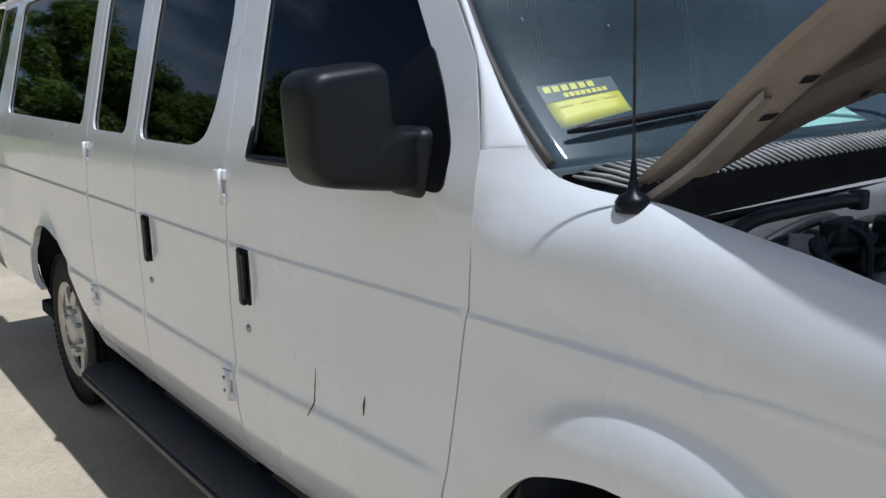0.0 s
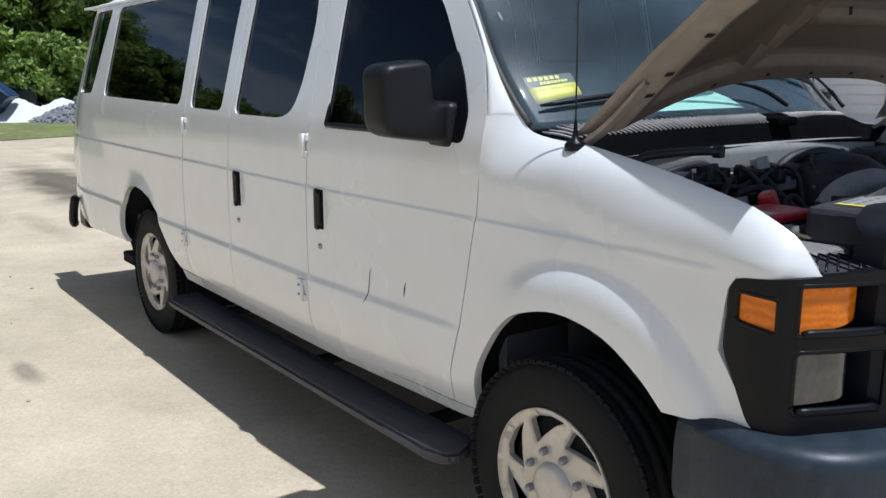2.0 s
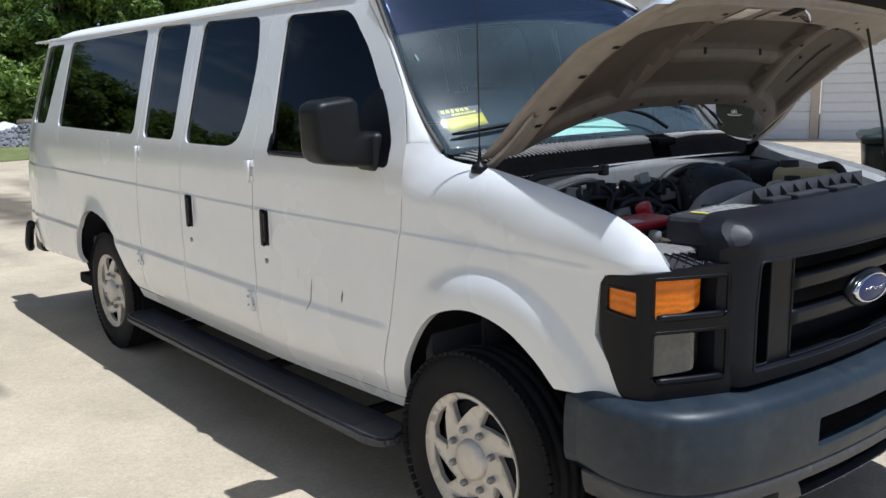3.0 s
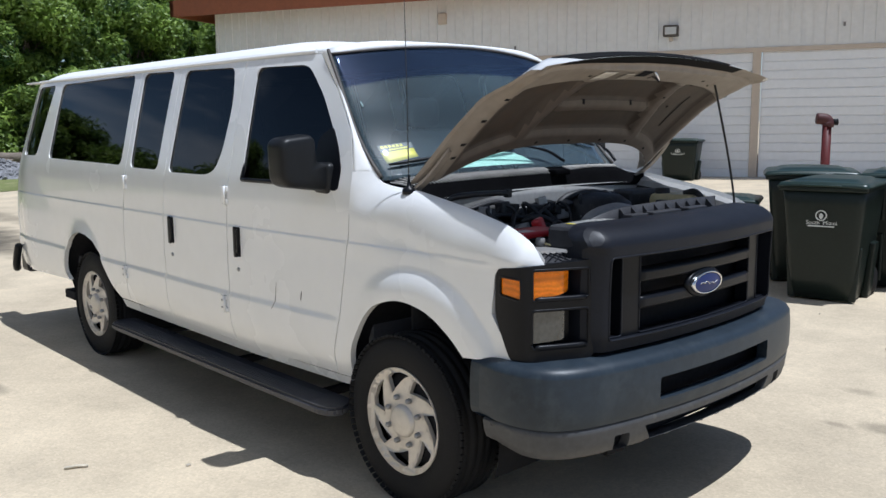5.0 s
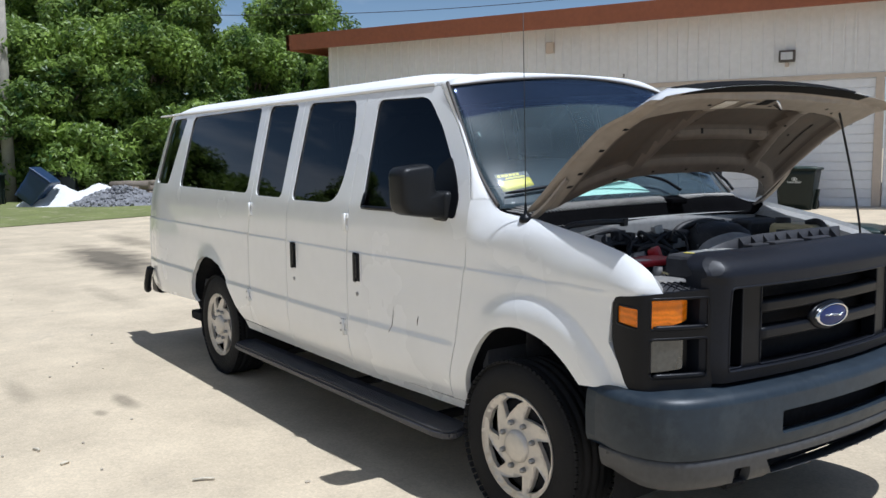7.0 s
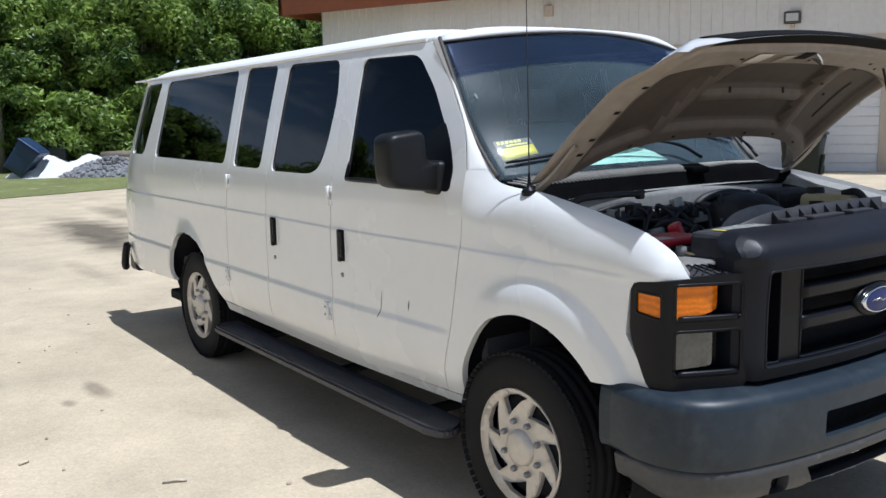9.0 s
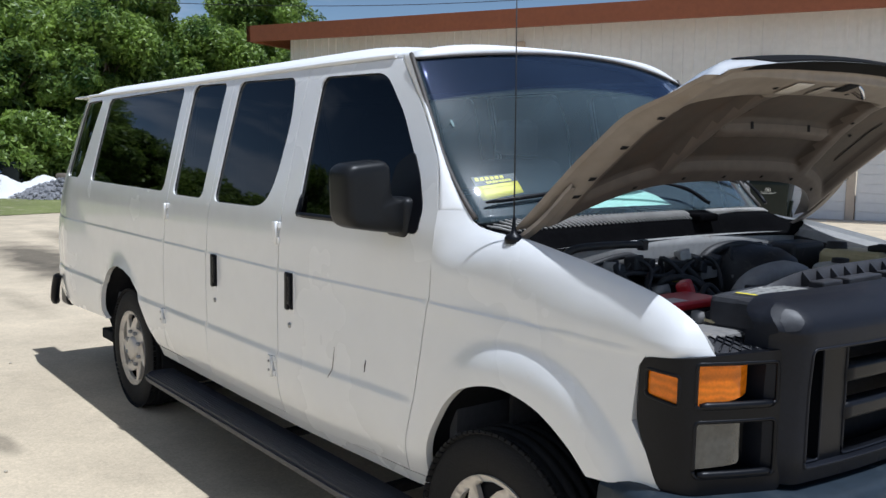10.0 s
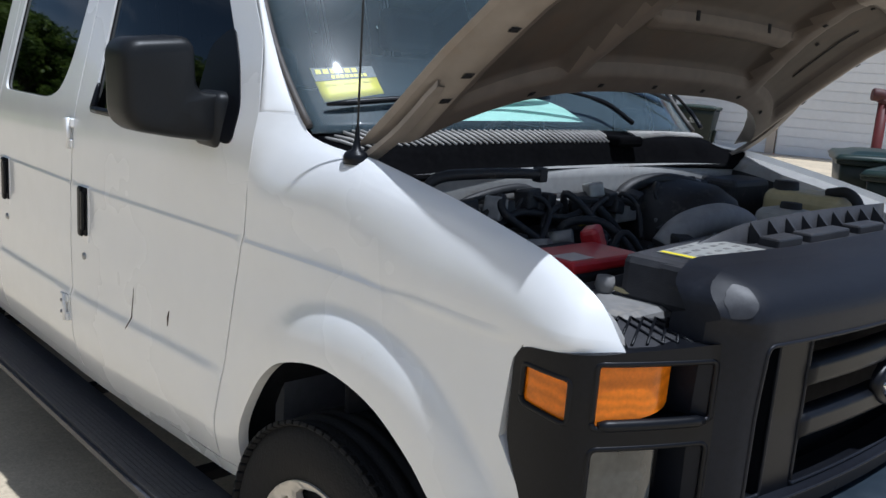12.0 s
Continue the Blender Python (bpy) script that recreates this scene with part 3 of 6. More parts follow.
part("shade_band", grid_sheet(28, 5, band_at), SHADE_TINT, van, "dark blue shade band", smooth=True)
DOOR_EDGE = [(-0.396, 1.446), (-0.403, 1.47), (-0.456, 1.62), (-0.605, 1.808), (-0.785, 1.987), (-0.818, 2.022)]
for s in (-1, 1):
    pts = curve_points([side(x, z, s) for x, z in DOOR_EDGE], 6)
    n = len(pts) - 1

    def pillar_at(u, v):
        if u == 0:
            return pillar_at(1e-6, v) + Vector((-0.004, -s * 0.012, -0.05))
        o = pts[max(0, min(n, round(u * (n + 1)) - 1))]
        i = screen_edge(max(0.0, min(1.0, (o.z - 1.41) / 0.60)), s) + Vector((0.004, -s * 0.0, 0.002))
        full = smooth(0.06, 0.40, u) * 4 * v * (1 - v)
        return o.lerp(i, v) + Vector((0.010 * full, s * 0.004 * full, 0.002 * full))

    part("windshield_pillar", thicken(grid_sheet(n + 1, 6, pillar_at), 0.006), ROOFPAINT, van, smooth=True)
    seal = bmesh.new()
    tube(seal, [screen_edge(v, s) + Vector((0.006, s * 0.003, 0.003)) for v in np.linspace(0.02, 1, 20)], 0.009, 6)
    part("windshield_seal", seal, TRIM2, van)
top_seal = bmesh.new()
tube(top_seal, [screen_at(u, 0.966) + Vector((0.005, 0, 0.004)) for u in np.linspace(0, 1, 24)], 0.006, 6)
part("windshield_seal", top_seal, TRIM2, van)
part("roof_header", thicken(grid_sheet(28, 5, lambda u, v: (screen_at(u, 0.966) + Vector((0.008, 0, 0.006))).lerp(roof_at(0, u), 1.15 * v) + Vector((0.010, 0, 0.006)) * 4 * v * (1 - v)), 0.008), ROOFPAINT, van, smooth=True)


# hood, propped open
HINGE, RISE = Vector((-0.060, 0, 1.394)), radians(29.6)
SKIN_A = (0.0, 0.06, 0.131, 0.25, 0.363, 0.575, 0.715, 0.82, 0.89, 0.93, 0.96, 1.1)
SKIN_N = (0.002, 0.013, 0.024, 0.047, 0.068, 0.097, 0.103, 0.102, 0.092, 0.066, 0.030, -0.05)


def hood_span(w):
    return 0.275 * (1 - abs(w) ** 4.2), 0.897 + 0.037 * (1 - w * w)


def hood_point(u, w, n):
    """u from the rear edge to the front, w across (-1..1), n off the skin."""
    rear, front = hood_span(w)
    a = rear + u * (front - rear)
    half = 0.845 - 0.015 * smooth(0.3, 0.88, a)
    b = a * 0.96 / front
    skin = float(np.interp(b, SKIN_A, SKIN_N)) + 0.055 * (1 - abs(w) ** 2.2) * (0.35 + 0.65 * smooth(0.1, 0.6, b))
    # the long edges roll down towards the front corners
    skin -= 0.034 * smooth(0.58, 0.82, b) * (1 - smooth(0.93, 0.96, b)) * smooth(0.85, 1.0, abs(w)) ** 1.3
    z = skin + n
    c, s = math.cos(RISE), math.sin(RISE)
    return HINGE + Vector((a * c - z * s, w * half, a * s + z * c))


def hood_top(i, j):
    return hood_point(i, 2 * j - 1, 0.0)


def rib_at(u, w):
    """Raised box ribs: a frame round the edge, one along each side of the middle, a cross rib."""
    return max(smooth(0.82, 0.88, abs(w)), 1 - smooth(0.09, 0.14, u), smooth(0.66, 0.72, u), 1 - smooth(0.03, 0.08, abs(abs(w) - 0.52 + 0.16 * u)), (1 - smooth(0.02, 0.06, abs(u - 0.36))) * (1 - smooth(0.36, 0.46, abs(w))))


def under_depth(u, w):
    edge = 1 - smooth(0.90, 0.995, abs(w))
    return 0.010 + (0.012 + 0.032 * rib_at(u, w) + 0.030 * smooth(0.60, 0.85, u) * (1 - smooth(0.3, 0.85, abs(w)))) * edge


def hood_under(i, j):
    u, w = 0.012 + 0.976 * i, 0.985 * (2 * j - 1)
    return hood_point(u - 0.06 * smooth(0.86, 0.99, u), w, -under_depth(u, w) * (1 - 0.55 * smooth(0.90, 0.99, u)) - 0.012 * smooth(0.90, 0.99, u))


hood = part("hood", grid_sheet(60, 60, hood_top), PAINT, van, "raised white hood with a dusty brown underside", smooth=True)
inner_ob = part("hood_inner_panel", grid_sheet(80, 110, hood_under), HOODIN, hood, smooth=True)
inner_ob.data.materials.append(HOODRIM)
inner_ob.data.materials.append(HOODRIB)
# the darker colours follow the relief and paint in its shade
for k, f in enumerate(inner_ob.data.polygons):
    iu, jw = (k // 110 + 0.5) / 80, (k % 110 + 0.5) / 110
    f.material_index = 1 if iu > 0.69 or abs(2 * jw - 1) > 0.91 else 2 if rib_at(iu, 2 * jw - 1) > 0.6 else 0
lip = bmesh.new()
rim_pts = [(u, -1) for u in np.linspace(0, 1, 40)] + [(1, w) for w in np.linspace(-1, 1, 40)][1:] + [(u, 1) for u in np.linspace(1, 0, 40)][1:] + [(0, w) for w in np.linspace(1, -1, 24)][1:-1]
up_ring = [lip.verts.new(hood_point(u, w, 0.0005)) for u, w in rim_pts]
low_ring = [lip.verts.new(hood_under(u, (w + 1) / 2)) for u, w in rim_pts]
for i in range(len(rim_pts)):
    j = (i + 1) % len(rim_pts)
    lip.faces.new((up_ring[i], up_ring[j], low_ring[j], low_ring[i])).smooth = True
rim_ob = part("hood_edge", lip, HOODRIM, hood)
rim_ob.data.materials.append(SEAL)
for f, (u, w) in zip(rim_ob.data.polygons, rim_pts):
    f.material_index = 1 if u == 1 and -0.86 < w < 0.66 else 0


def seal_at(i, j):
    w = -0.86 + 1.53 * i
    rear, front = hood_span(w)
    fade = min(1.0, 12 * i, 12 * (1 - i))
    a = (0.903 + 0.058 * j * (0.35 + 0.65 * fade)) * front / 0.96
    return hood_point((a - rear) / (front - rear), w, 0.005)


part("hood_seal", thicken(grid_sheet(60, 6, seal_at), 0.009), SEAL, hood, "black rubber seal strip", smooth=True)
latch = bmesh.new()
tube(latch, [hood_point(0.80, -0.02, -0.07), hood_point(0.82, 0.0, -0.105), hood_point(0.845, -0.03, -0.118), hood_point(0.87, -0.06, -0.10), hood_point(0.87, -0.07, -0.06)], 0.006, 8)
part("hood_striker", latch, CHROME, hood)


for e in (-1, 1):
    strap = bmesh.new()
    pts = [hood_point(u, e * w, -0.030 - 0.012 * math.sin(math.pi * k / 9)) for k, (u, w) in enumerate(zip(np.linspace(-0.045, 0.27, 10), np.linspace(0.985, 0.955, 10)))]
    wide = [0.020, 0.022, 0.022, 0.021, 0.020, 0.019, 0.018, 0.017, 0.016, 0.010]
    for a, b, ra, rb_ in zip(pts, pts[1:], wide, wide[1:]):
        q = [strap.verts.new(p + Vector((0, e * dy, dz))) for p, r in ((a, ra), (b, rb_)) for dy, dz in ((-r, 0.004), (r, 0.004), (r, -0.010), (-r, -0.010))]
        for i in range(4):
            strap.faces.new((q[i], q[(i + 1) % 4], q[4 + (i + 1) % 4], q[4 + i]))
    bmesh.ops.remove_doubles(strap, verts=strap.verts[:], dist=1e-4)
    part("hood_hinge", strap, HOODRIM, hood, "dusty steel hood hinge strap")
    foot = bmesh.new()
    p = pts[0]
    box(foot, p.x - 0.022, p.x + 0.030, p.y - 0.016, p.y + 0.016, 1.325, p.z + 0.004, 0.006, 2)
    part("hinge_foot", foot, HOODRIM, hood)


def under_plate(name, u, w, lu, lw, material, lift=0.003, label=""):
    bm = grid_sheet(4, 4, lambda i, j: hood_point(u + lu * (i - 0.5), w + lw * (j - 0.5), -under_depth(u + lu * (i - 0.5), w + lw * (j - 0.5)) - lift))
    part(name, thicken(bm, 0.001), material, hood, label)


under_plate("latch_opening", 0.845, -0.13, 0.085, 0.085, DARK)
under_plate("hood_sticker", 0.81, -0.43, 0.125, 0.095, mat("faded_label", (0.62, 0.58, 0.52), 0.6), 0.004)
under_plate("hood_sticker", 0.80, -0.25, 0.10, 0.08, mat("worn_label", (0.40, 0.36, 0.31), 0.6), 0.004)
under_plate("pressed_slot", 0.40, 0.72, 0.32, 0.010, DARK)
for u, w in ((0.20, -0.92), (0.30, -0.92), (0.48, -0.92), (0.66, -0.92), (0.55, -0.38), (0.52, 0.42), (0.66, 0.60), (0.40, 0.62), (0.36, 0.55), (0.05, -0.62), (0.05, -0.35), (0.05, -0.08), (0.05, 0.20), (0.05, 0.45), (0.05, 0.70), (0.28, 0.92), (0.52, 0.92), (0.74, 0.92), (0.80, -0.52), (0.80, 0.50), (0.40, -0.20), (0.40, 0.22), (0.78, -0.02)):
    under_plate("drain_hole", u, w, 0.017, 0.019, DARK)
rod = bmesh.new()
tube(rod, curve_points([(0.640, 0.665, 1.235), (0.638, 0.662, 1.29), (0.622, 0.648, 1.42), (0.602, 0.628, 1.56), (0.578, 0.600, 1.72), (0.560, 0.580, 1.835), (0.556, 0.555, 1.845), (0.552, 0.520, 1.830)], 6), 0.0055, 8)
part("prop_rod", rod, TRIM, van, "black hood prop rod")


# ---- van: front end ----
def along(points):
    """Arc length of a plan line, and a function from length to place."""
    p = curve_points([(x, y, 0) for x, y in points], 10)
    d = [0.0]
    for a, b in zip(p, p[1:]):
        d.append(d[-1] + (b - a).length)
    xs, ys = [q.x for q in p], [q.y for q in p]

    def at(t, back=0.0):
        x, y = np.interp(t, d, xs), np.interp(t, d, ys)
        x1, y1, x0, y0 = np.interp(t + 0.01, d, xs), np.interp(t + 0.01, d, ys), np.interp(t - 0.01, d, xs), np.interp(t - 0.01, d, ys)
        n = Vector((y1 - y0, x0 - x1, 0)).normalized() if abs(x1 - x0) + abs(y1 - y0) > 0 else Vector((1, 0, 0))
        return Vector((x, y, 0)) + n * back
    return d[-1], at


def face_x(y):
    return 0.905 - 0.058 * (abs(y) / 0.66) ** 2.2


def surround_at(y, v):
    back = 0.075 * smooth(0.625, 0.705, abs(y)) ** 1.6
    if v <= 1.19:
        return Vector((face_x(y) - back + 0.008 * smooth(1.0, 1.19, v) - 0.015 * (1 - smooth(0.79, 0.85, v)), y, v))
    a = (v - 1.19) / 0.20 * 1.5
    return Vector((face_x(y) - back * 0.6 + 0.008 - 0.14 * (1 - math.cos(a)), y, 1.19 + (0.080 - 0.25 * back) * math.sin(a)))


slot = lambda y0, y1, z0, z1, r=0.02: rounded([(y0, z0), (y1, z0), (y1, z1), (y0, z1)], r)
grille = part("grille_surround", sheet(rounded([(-0.695, 0.785), (0.695, 0.785), (0.700, 1.39), (-0.700, 1.39)], [0.03, 0.03, 0.17, 0.17], 12), [slot(-0.626, 0.626, 0.828, 1.152)], surround_at, 0.022, (1.19, 1.2), (-0.07, 0, 0), flip=True, edge_step=0.018), SURROUND, van, "black plastic grille surround")
insert_at = lambda y, v: Vector((face_x(y) - 0.032, y, v))
part("grille_insert", sheet(slot(-0.655, 0.655, 0.815, 1.165, 0.01), [slot(-0.636, -0.528, 0.832, 1.150, 0.01), slot(0.528, 0.636, 0.832, 1.150, 0.01), slot(-0.428, 0.428, 0.832, 1.150, 0.01)], insert_at, 0.03, (), (-0.06, 0, 0), flip=True, edge_step=0.018), BLACKPL, grille)
for zt in (1.092, 0.984):
    bar = grid_sheet(24, 8, lambda u, v, zt=zt: Vector((face_x(-0.43 + 0.86 * u) - 0.026 - 0.030 * smooth(0.74, 1.0, v) - 0.016 * (1 - smooth(0.0, 0.14, v)), -0.43 + 0.86 * u, zt - 0.060 + 0.060 * v)))
    part("grille_bar", thicken(bar, 0.02), BLACKPL, grille, smooth=True)
back = bmesh.new()
box(back, 0.735, 0.755, -0.67, 0.67, 0.74, 1.19)
part("radiator", back, DARK, van)
shelf = bmesh.new()
box(shelf, 0.70, 0.80, -0.66, 0.66, 0.775, 0.80, 0.008)
part("grille_floor", shelf, DARK, van)
# a pale scuff on the surround's upper corner
SCUFF = mat("scuffed_grey_plastic", (0.020, 0.021, 0.026), 0.5, var=0.5, scale=22, fine=80, dirt=(0.014, 0.0155, 0.021), dirt_at=0.50)
part("scuff", sheet(rounded([(-0.687, 1.205), (-0.664, 1.212), (-0.646, 1.25), (-0.640, 1.30), (-0.655, 1.318), (-0.671, 1.298), (-0.686, 1.262)], 0.008), [], lambda y, v: surround_at(y, v) + Vector((0.0014, -0.0006, 0.0008)), 0.012, (), None, flip=True, edge_step=0.008), SCUFF, grille, "pale worn scuff")
# rounded edges of the openings
for lp, place in ((slot(-0.626, 0.626, 0.828, 1.152), surround_at), (slot(-0.636, -0.528, 0.832, 1.150, 0.01), insert_at), (slot(0.528, 0.636, 0.832, 1.150, 0.01), insert_at), (slot(-0.428, 0.428, 0.832, 1.150, 0.01), insert_at)):
    eb = bmesh.new()
    ring = spaced(lp, 0.02)
    tube(eb, [place(*p) for p in ring + ring[:1]], 0.0042, 8)
    part("opening_edge", eb, SURROUND, grille)
# oval badge
bx = face_x(0) - 0.014
plate = bmesh.new()
lathe(plate, [(1.0, -0.022), (1.0, -0.006), (0.94, 0.0), (0.0, 0.0)], (0, 0, 0), 40, "x")
bmesh.ops.transform(plate, matrix=Matrix.Translation((bx - 0.004, 0, 0.985)) @ Matrix.Diagonal((1, 0.134, 0.062, 1)), verts=plate.verts)
part("badge_plate", plate, BLACKPL, grille)
badge = bmesh.new()
rings = lathe(badge, [(1.0, -0.006), (1.0, 0.006), (0.94, 0.013), (0.87, 0.010)], (0, 0, 0), 40, "x")
bmesh.ops.transform(badge, matrix=Matrix.Translation((bx, 0, 0.985)) @ Matrix.Diagonal((1, 0.116, 0.048, 1)), verts=badge.verts)
badge_ob = part("oval_badge", badge, CHROME, grille, "chrome-rimmed blue oval badge")
field = bmesh.new()
lathe(field, [(0.885, 0.0), (0.6, 0.004), (0.0, 0.006)], (0, 0, 0), 40, "x")
bmesh.ops.transform(field, matrix=Matrix.Translation((bx + 0.008, 0, 0.985)) @ Matrix.Diagonal((1, 0.116, 0.048, 1)), verts=field.verts)
part("badge_field", field, BLUE, badge_ob)
swoosh = bmesh.new()
tube(swoosh, [(bx + 0.0145, -0.065 + 0.13 * t, 0.985 + 0.0045 * math.sin(t * 21) + 0.004 * math.sin(t * 6.3)) for t in np.linspace(0, 1, 50)], 0.0022, 6)
part("badge_script", swoosh, CHROME, badge_ob)

# lamp units
LAMP_L, lamp_at = along([(0.515, -0.918), (0.60, -0.920), (0.660, -0.912), (0.700, -0.886), (0.732, -0.832), (0.774, -0.745), (0.808, -0.664)])


def lamp_place(s, back=0.0):
    def put(a, z):
        p = lamp_at(a, back)
        return Vector((p.x, p.y * (1 if s < 0 else -1), z))
    return put


for f in grille.data.polygons:
    f.use_smooth = True

for s in (-1, 1):
    fl = s > 0
    holes = [rounded([(0.042, 1.012), (0.145, 1.000), (0.145, 1.082), (0.042, 1.085)], 0.012), rounded([(0.188, 1.000), (LAMP_L - 0.02, 1.008), (LAMP_L - 0.02, 1.118), (0.188, 1.118)], 0.012), rounded([(0.188, 0.815), (LAMP_L - 0.02, 0.815), (LAMP_L - 0.02, 0.965), (0.188, 0.965)], 0.018)]
    bez = part("headlamp_bezel", sheet(rounded([(0.018, 0.925), (0.100, 0.755), (LAMP_L, 0.768), (LAMP_L, 1.150), (0.22, 1.138), (0.020, 1.112)], [0.04, 0.04, 0.02, 0.02, 0.05, 0.040]), holes, lamp_place(s), 0.03, (), (-0.06, -s * 0.06, 0), flip=fl, edge_step=0.015), BLACKPL, van, "black headlamp bezel")
    for hole in holes:
        edge_roll = bmesh.new()
        ringp = spaced(hole, 0.012)
        tube(edge_roll, [lamp_place(s, -0.003)(*q) for q in ringp + ringp[:1]], 0.006, 6)
        part("bezel_edge", edge_roll, BLACKPL, bez)
    part("lamp_recess", sheet([(0.0, 0.76), (LAMP_L, 0.76), (LAMP_L, 1.14), (0.0, 1.10)], [], lamp_place(s, -0.075), 0.03, (), None, flip=fl), BLACKPL, bez)
    part("side_marker", sheet(rounded([(0.042, 1.012), (0.145, 1.000), (0.145, 1.082), (0.042, 1.085)], 0.012), [], lamp_place(s, -0.006), 0.02, (), (-0.02, -s * 0.02, 0), flip=fl, edge_step=0.015), AMBER, bez, "amber side marker lens")
    wrap = lambda a, z, s=s: lamp_place(s, -0.006 - 0.07 * smooth(0.28, 0.42, a) ** 1.3)(a, z)
    part("turn_signal", sheet(rounded([(0.186, 0.998), (0.345, 1.030), (0.348, 1.120), (0.186, 1.120)], 0.010), [], wrap, 0.02, (), (-0.02, -s * 0.02, 0), flip=fl, edge_step=0.015), AMBER, bez, "amber turn signal lens")
    part("headlight", sheet(rounded([(0.186, 0.838), (0.325, 0.848), (0.325, 0.967), (0.186, 0.967)], 0.012), [], wrap, 0.02, (), (-0.02, -s * 0.02, 0), flip=fl, edge_step=0.015), LENS, bez, "clouded headlight lens")
    for z in (1.006, 0.822):
        led = bmesh.new()
        pts = [lamp_place(s, -0.004)(a, z) for a in np.linspace(0.20, LAMP_L - 0.03, 14)]
        tube(led, pts, [0.007] + [0.011] * 12 + [0.007], 12)
        part("bezel_ledge", led, BLACKPL, bez)
    # top of the lamp unit: ribbed black panel
    top = bmesh.new()
    q = [(0.610, 0.735, 1.156), (0.712, 0.832, 1.142), (0.785, 0.662, 1.142), (0.690, 0.615, 1.156)]
    vs = [top.verts.new((x, s * y, z)) for x, y, z in q] + [top.verts.new((x, s * y, 1.112)) for x, y, z in q]
    top.faces.new(vs[:4])
    for i in range(4):
        top.faces.new((vs[i], vs[(i + 1) % 4], vs[4 + (i + 1) % 4], vs[4 + i]))
    bmesh.ops.recalc_face_normals(top, faces=top.faces[:])
    part("lamp_cover", top, BLACKPL2, bez)

    def on_cover(u, w):
        a, b = Vector(q[0]).lerp(Vector(q[1]), u), Vector(q[3]).lerp(Vector(q[2]), u)
        p = a.lerp(b, w)
        return Vector((p.x, s * p.y, p.z + 0.002))

    for k in range(6):
        w = (k + 0.3) / 6
        for w1 in (w + 0.34, w - 0.34):
            t = min(1.0, (1.0 - w) / 0.34) if w1 > 1 else min(1.0, w / 0.34) if w1 < 0 else 1.0
            rb = bmesh.new()
            tube(rb, [on_cover(0.02, w), on_cover(0.02 + 0.94 * t, w + (w1 - w) * t)], 0.0028, 5)
            part("cover_rib", rb, BLACKPL, bez)

# front bumper
BUMP_L, bump_at = along([(0.49, -0.960), (0.60, -0.975), (0.715, -0.965), (0.815, -0.912), (0.880, -0.805), (0.925, -0.63), (0.957, -0.42), (0.975, -0.2), (0.980, 0.0), (0.975, 0.2), (0.957, 0.42), (0.925, 0.63), (0.880, 0.805), (0.815, 0.912), (0.715, 0.965), (0.60, 0.975), (0.49, 0.960)])
BPROF = [(0.0, -0.13, 0.770), (0.10, -0.035, 0.764), (0.13, -0.012, 0.752), (0.15, 0.000, 0.732), (0.25, 0.006, 0.66), (0.36, 0.004, 0.55), (0.38, -0.004, 0.532)]


def bump_place(a, v):
    k, bk, z = zip(*BPROF)
    p = bump_at(a, 0)
    q = bump_at(a, -0.05)
    n = (p - q).normalized()
    return Vector((p.x, p.y, 0)) + n * float(np.interp(v, k, bk)) + Vector((0, 0, float(np.interp(v, k, z))))


mid = BUMP_L / 2
bumper = part("front_bumper", sheet([(0.0, 0.0), (BUMP_L, 0.0), (BUMP_L, 0.38), (0.0, 0.38)], [rounded([(mid - 0.43, 0.235), (mid + 0.43, 0.235), (mid + 0.43, 0.33), (mid - 0.43, 0.33)], 0.015)], bump_place, 0.05, (0.10, 0.13, 0.14, 0.15, 0.16), (-0.05, 0, 0), flip=True), BUMPER, van, "faded slate-grey front bumper")
VPROF = [(0.0, -0.02, 0.532), (0.02, -0.004, 0.522), (0.10, -0.014, 0.44), (0.13, -0.03, 0.402), (0.17, -0.10, 0.388)]


def valance_place(a, v):
    k, bk, z = zip(*VPROF)
    p, q = bump_at(a, 0), bump_at(a, -0.05)
    n = (p - q).normalized()
    rise = 0.030 * smooth(0.22, 0.0, min(a, BUMP_L - a) - 0.05)
    zv = float(np.interp(v, k, z))
    return Vector((p.x, p.y, 0)) + n * float(np.interp(v, k, bk)) + Vector((0, 0, zv + rise * (0.54 - zv) / 0.14))


part("bumper_valance", sheet([(0.06, 0.0), (BUMP_L - 0.06, 0.0), (BUMP_L - 0.06, 0.17), (0.06, 0.17)], [rounded([(mid - 0.50, 0.055), (mid + 0.50, 0.055), (mid + 0.46, 0.115), (mid - 0.46, 0.115)], 0.01), rounded([(mid - 0.66, 0.065), (mid - 0.58, 0.065), (mid - 0.58, 0.12), (mid - 0.66, 0.12)], 0.012), rounded([(mid + 0.58, 0.065), (mid + 0.66, 0.065), (mid + 0.66, 0.12), (mid + 0.58, 0.12)], 0.012)], valance_place, 0.04, (0.02,), (-0.04, 0, 0), flip=True), VALANCE, bumper, "scuffed grey lower valance")
inner = bmesh.new()
box(inner, 0.72, 0.86, -0.70, 0.70, 0.44, 0.74, 0.02)
box(inner, 0.62, 0.87, -0.62, 0.62, 0.402, 0.50, 0.02)
part("bumper_core", inner, DARK, bumper)


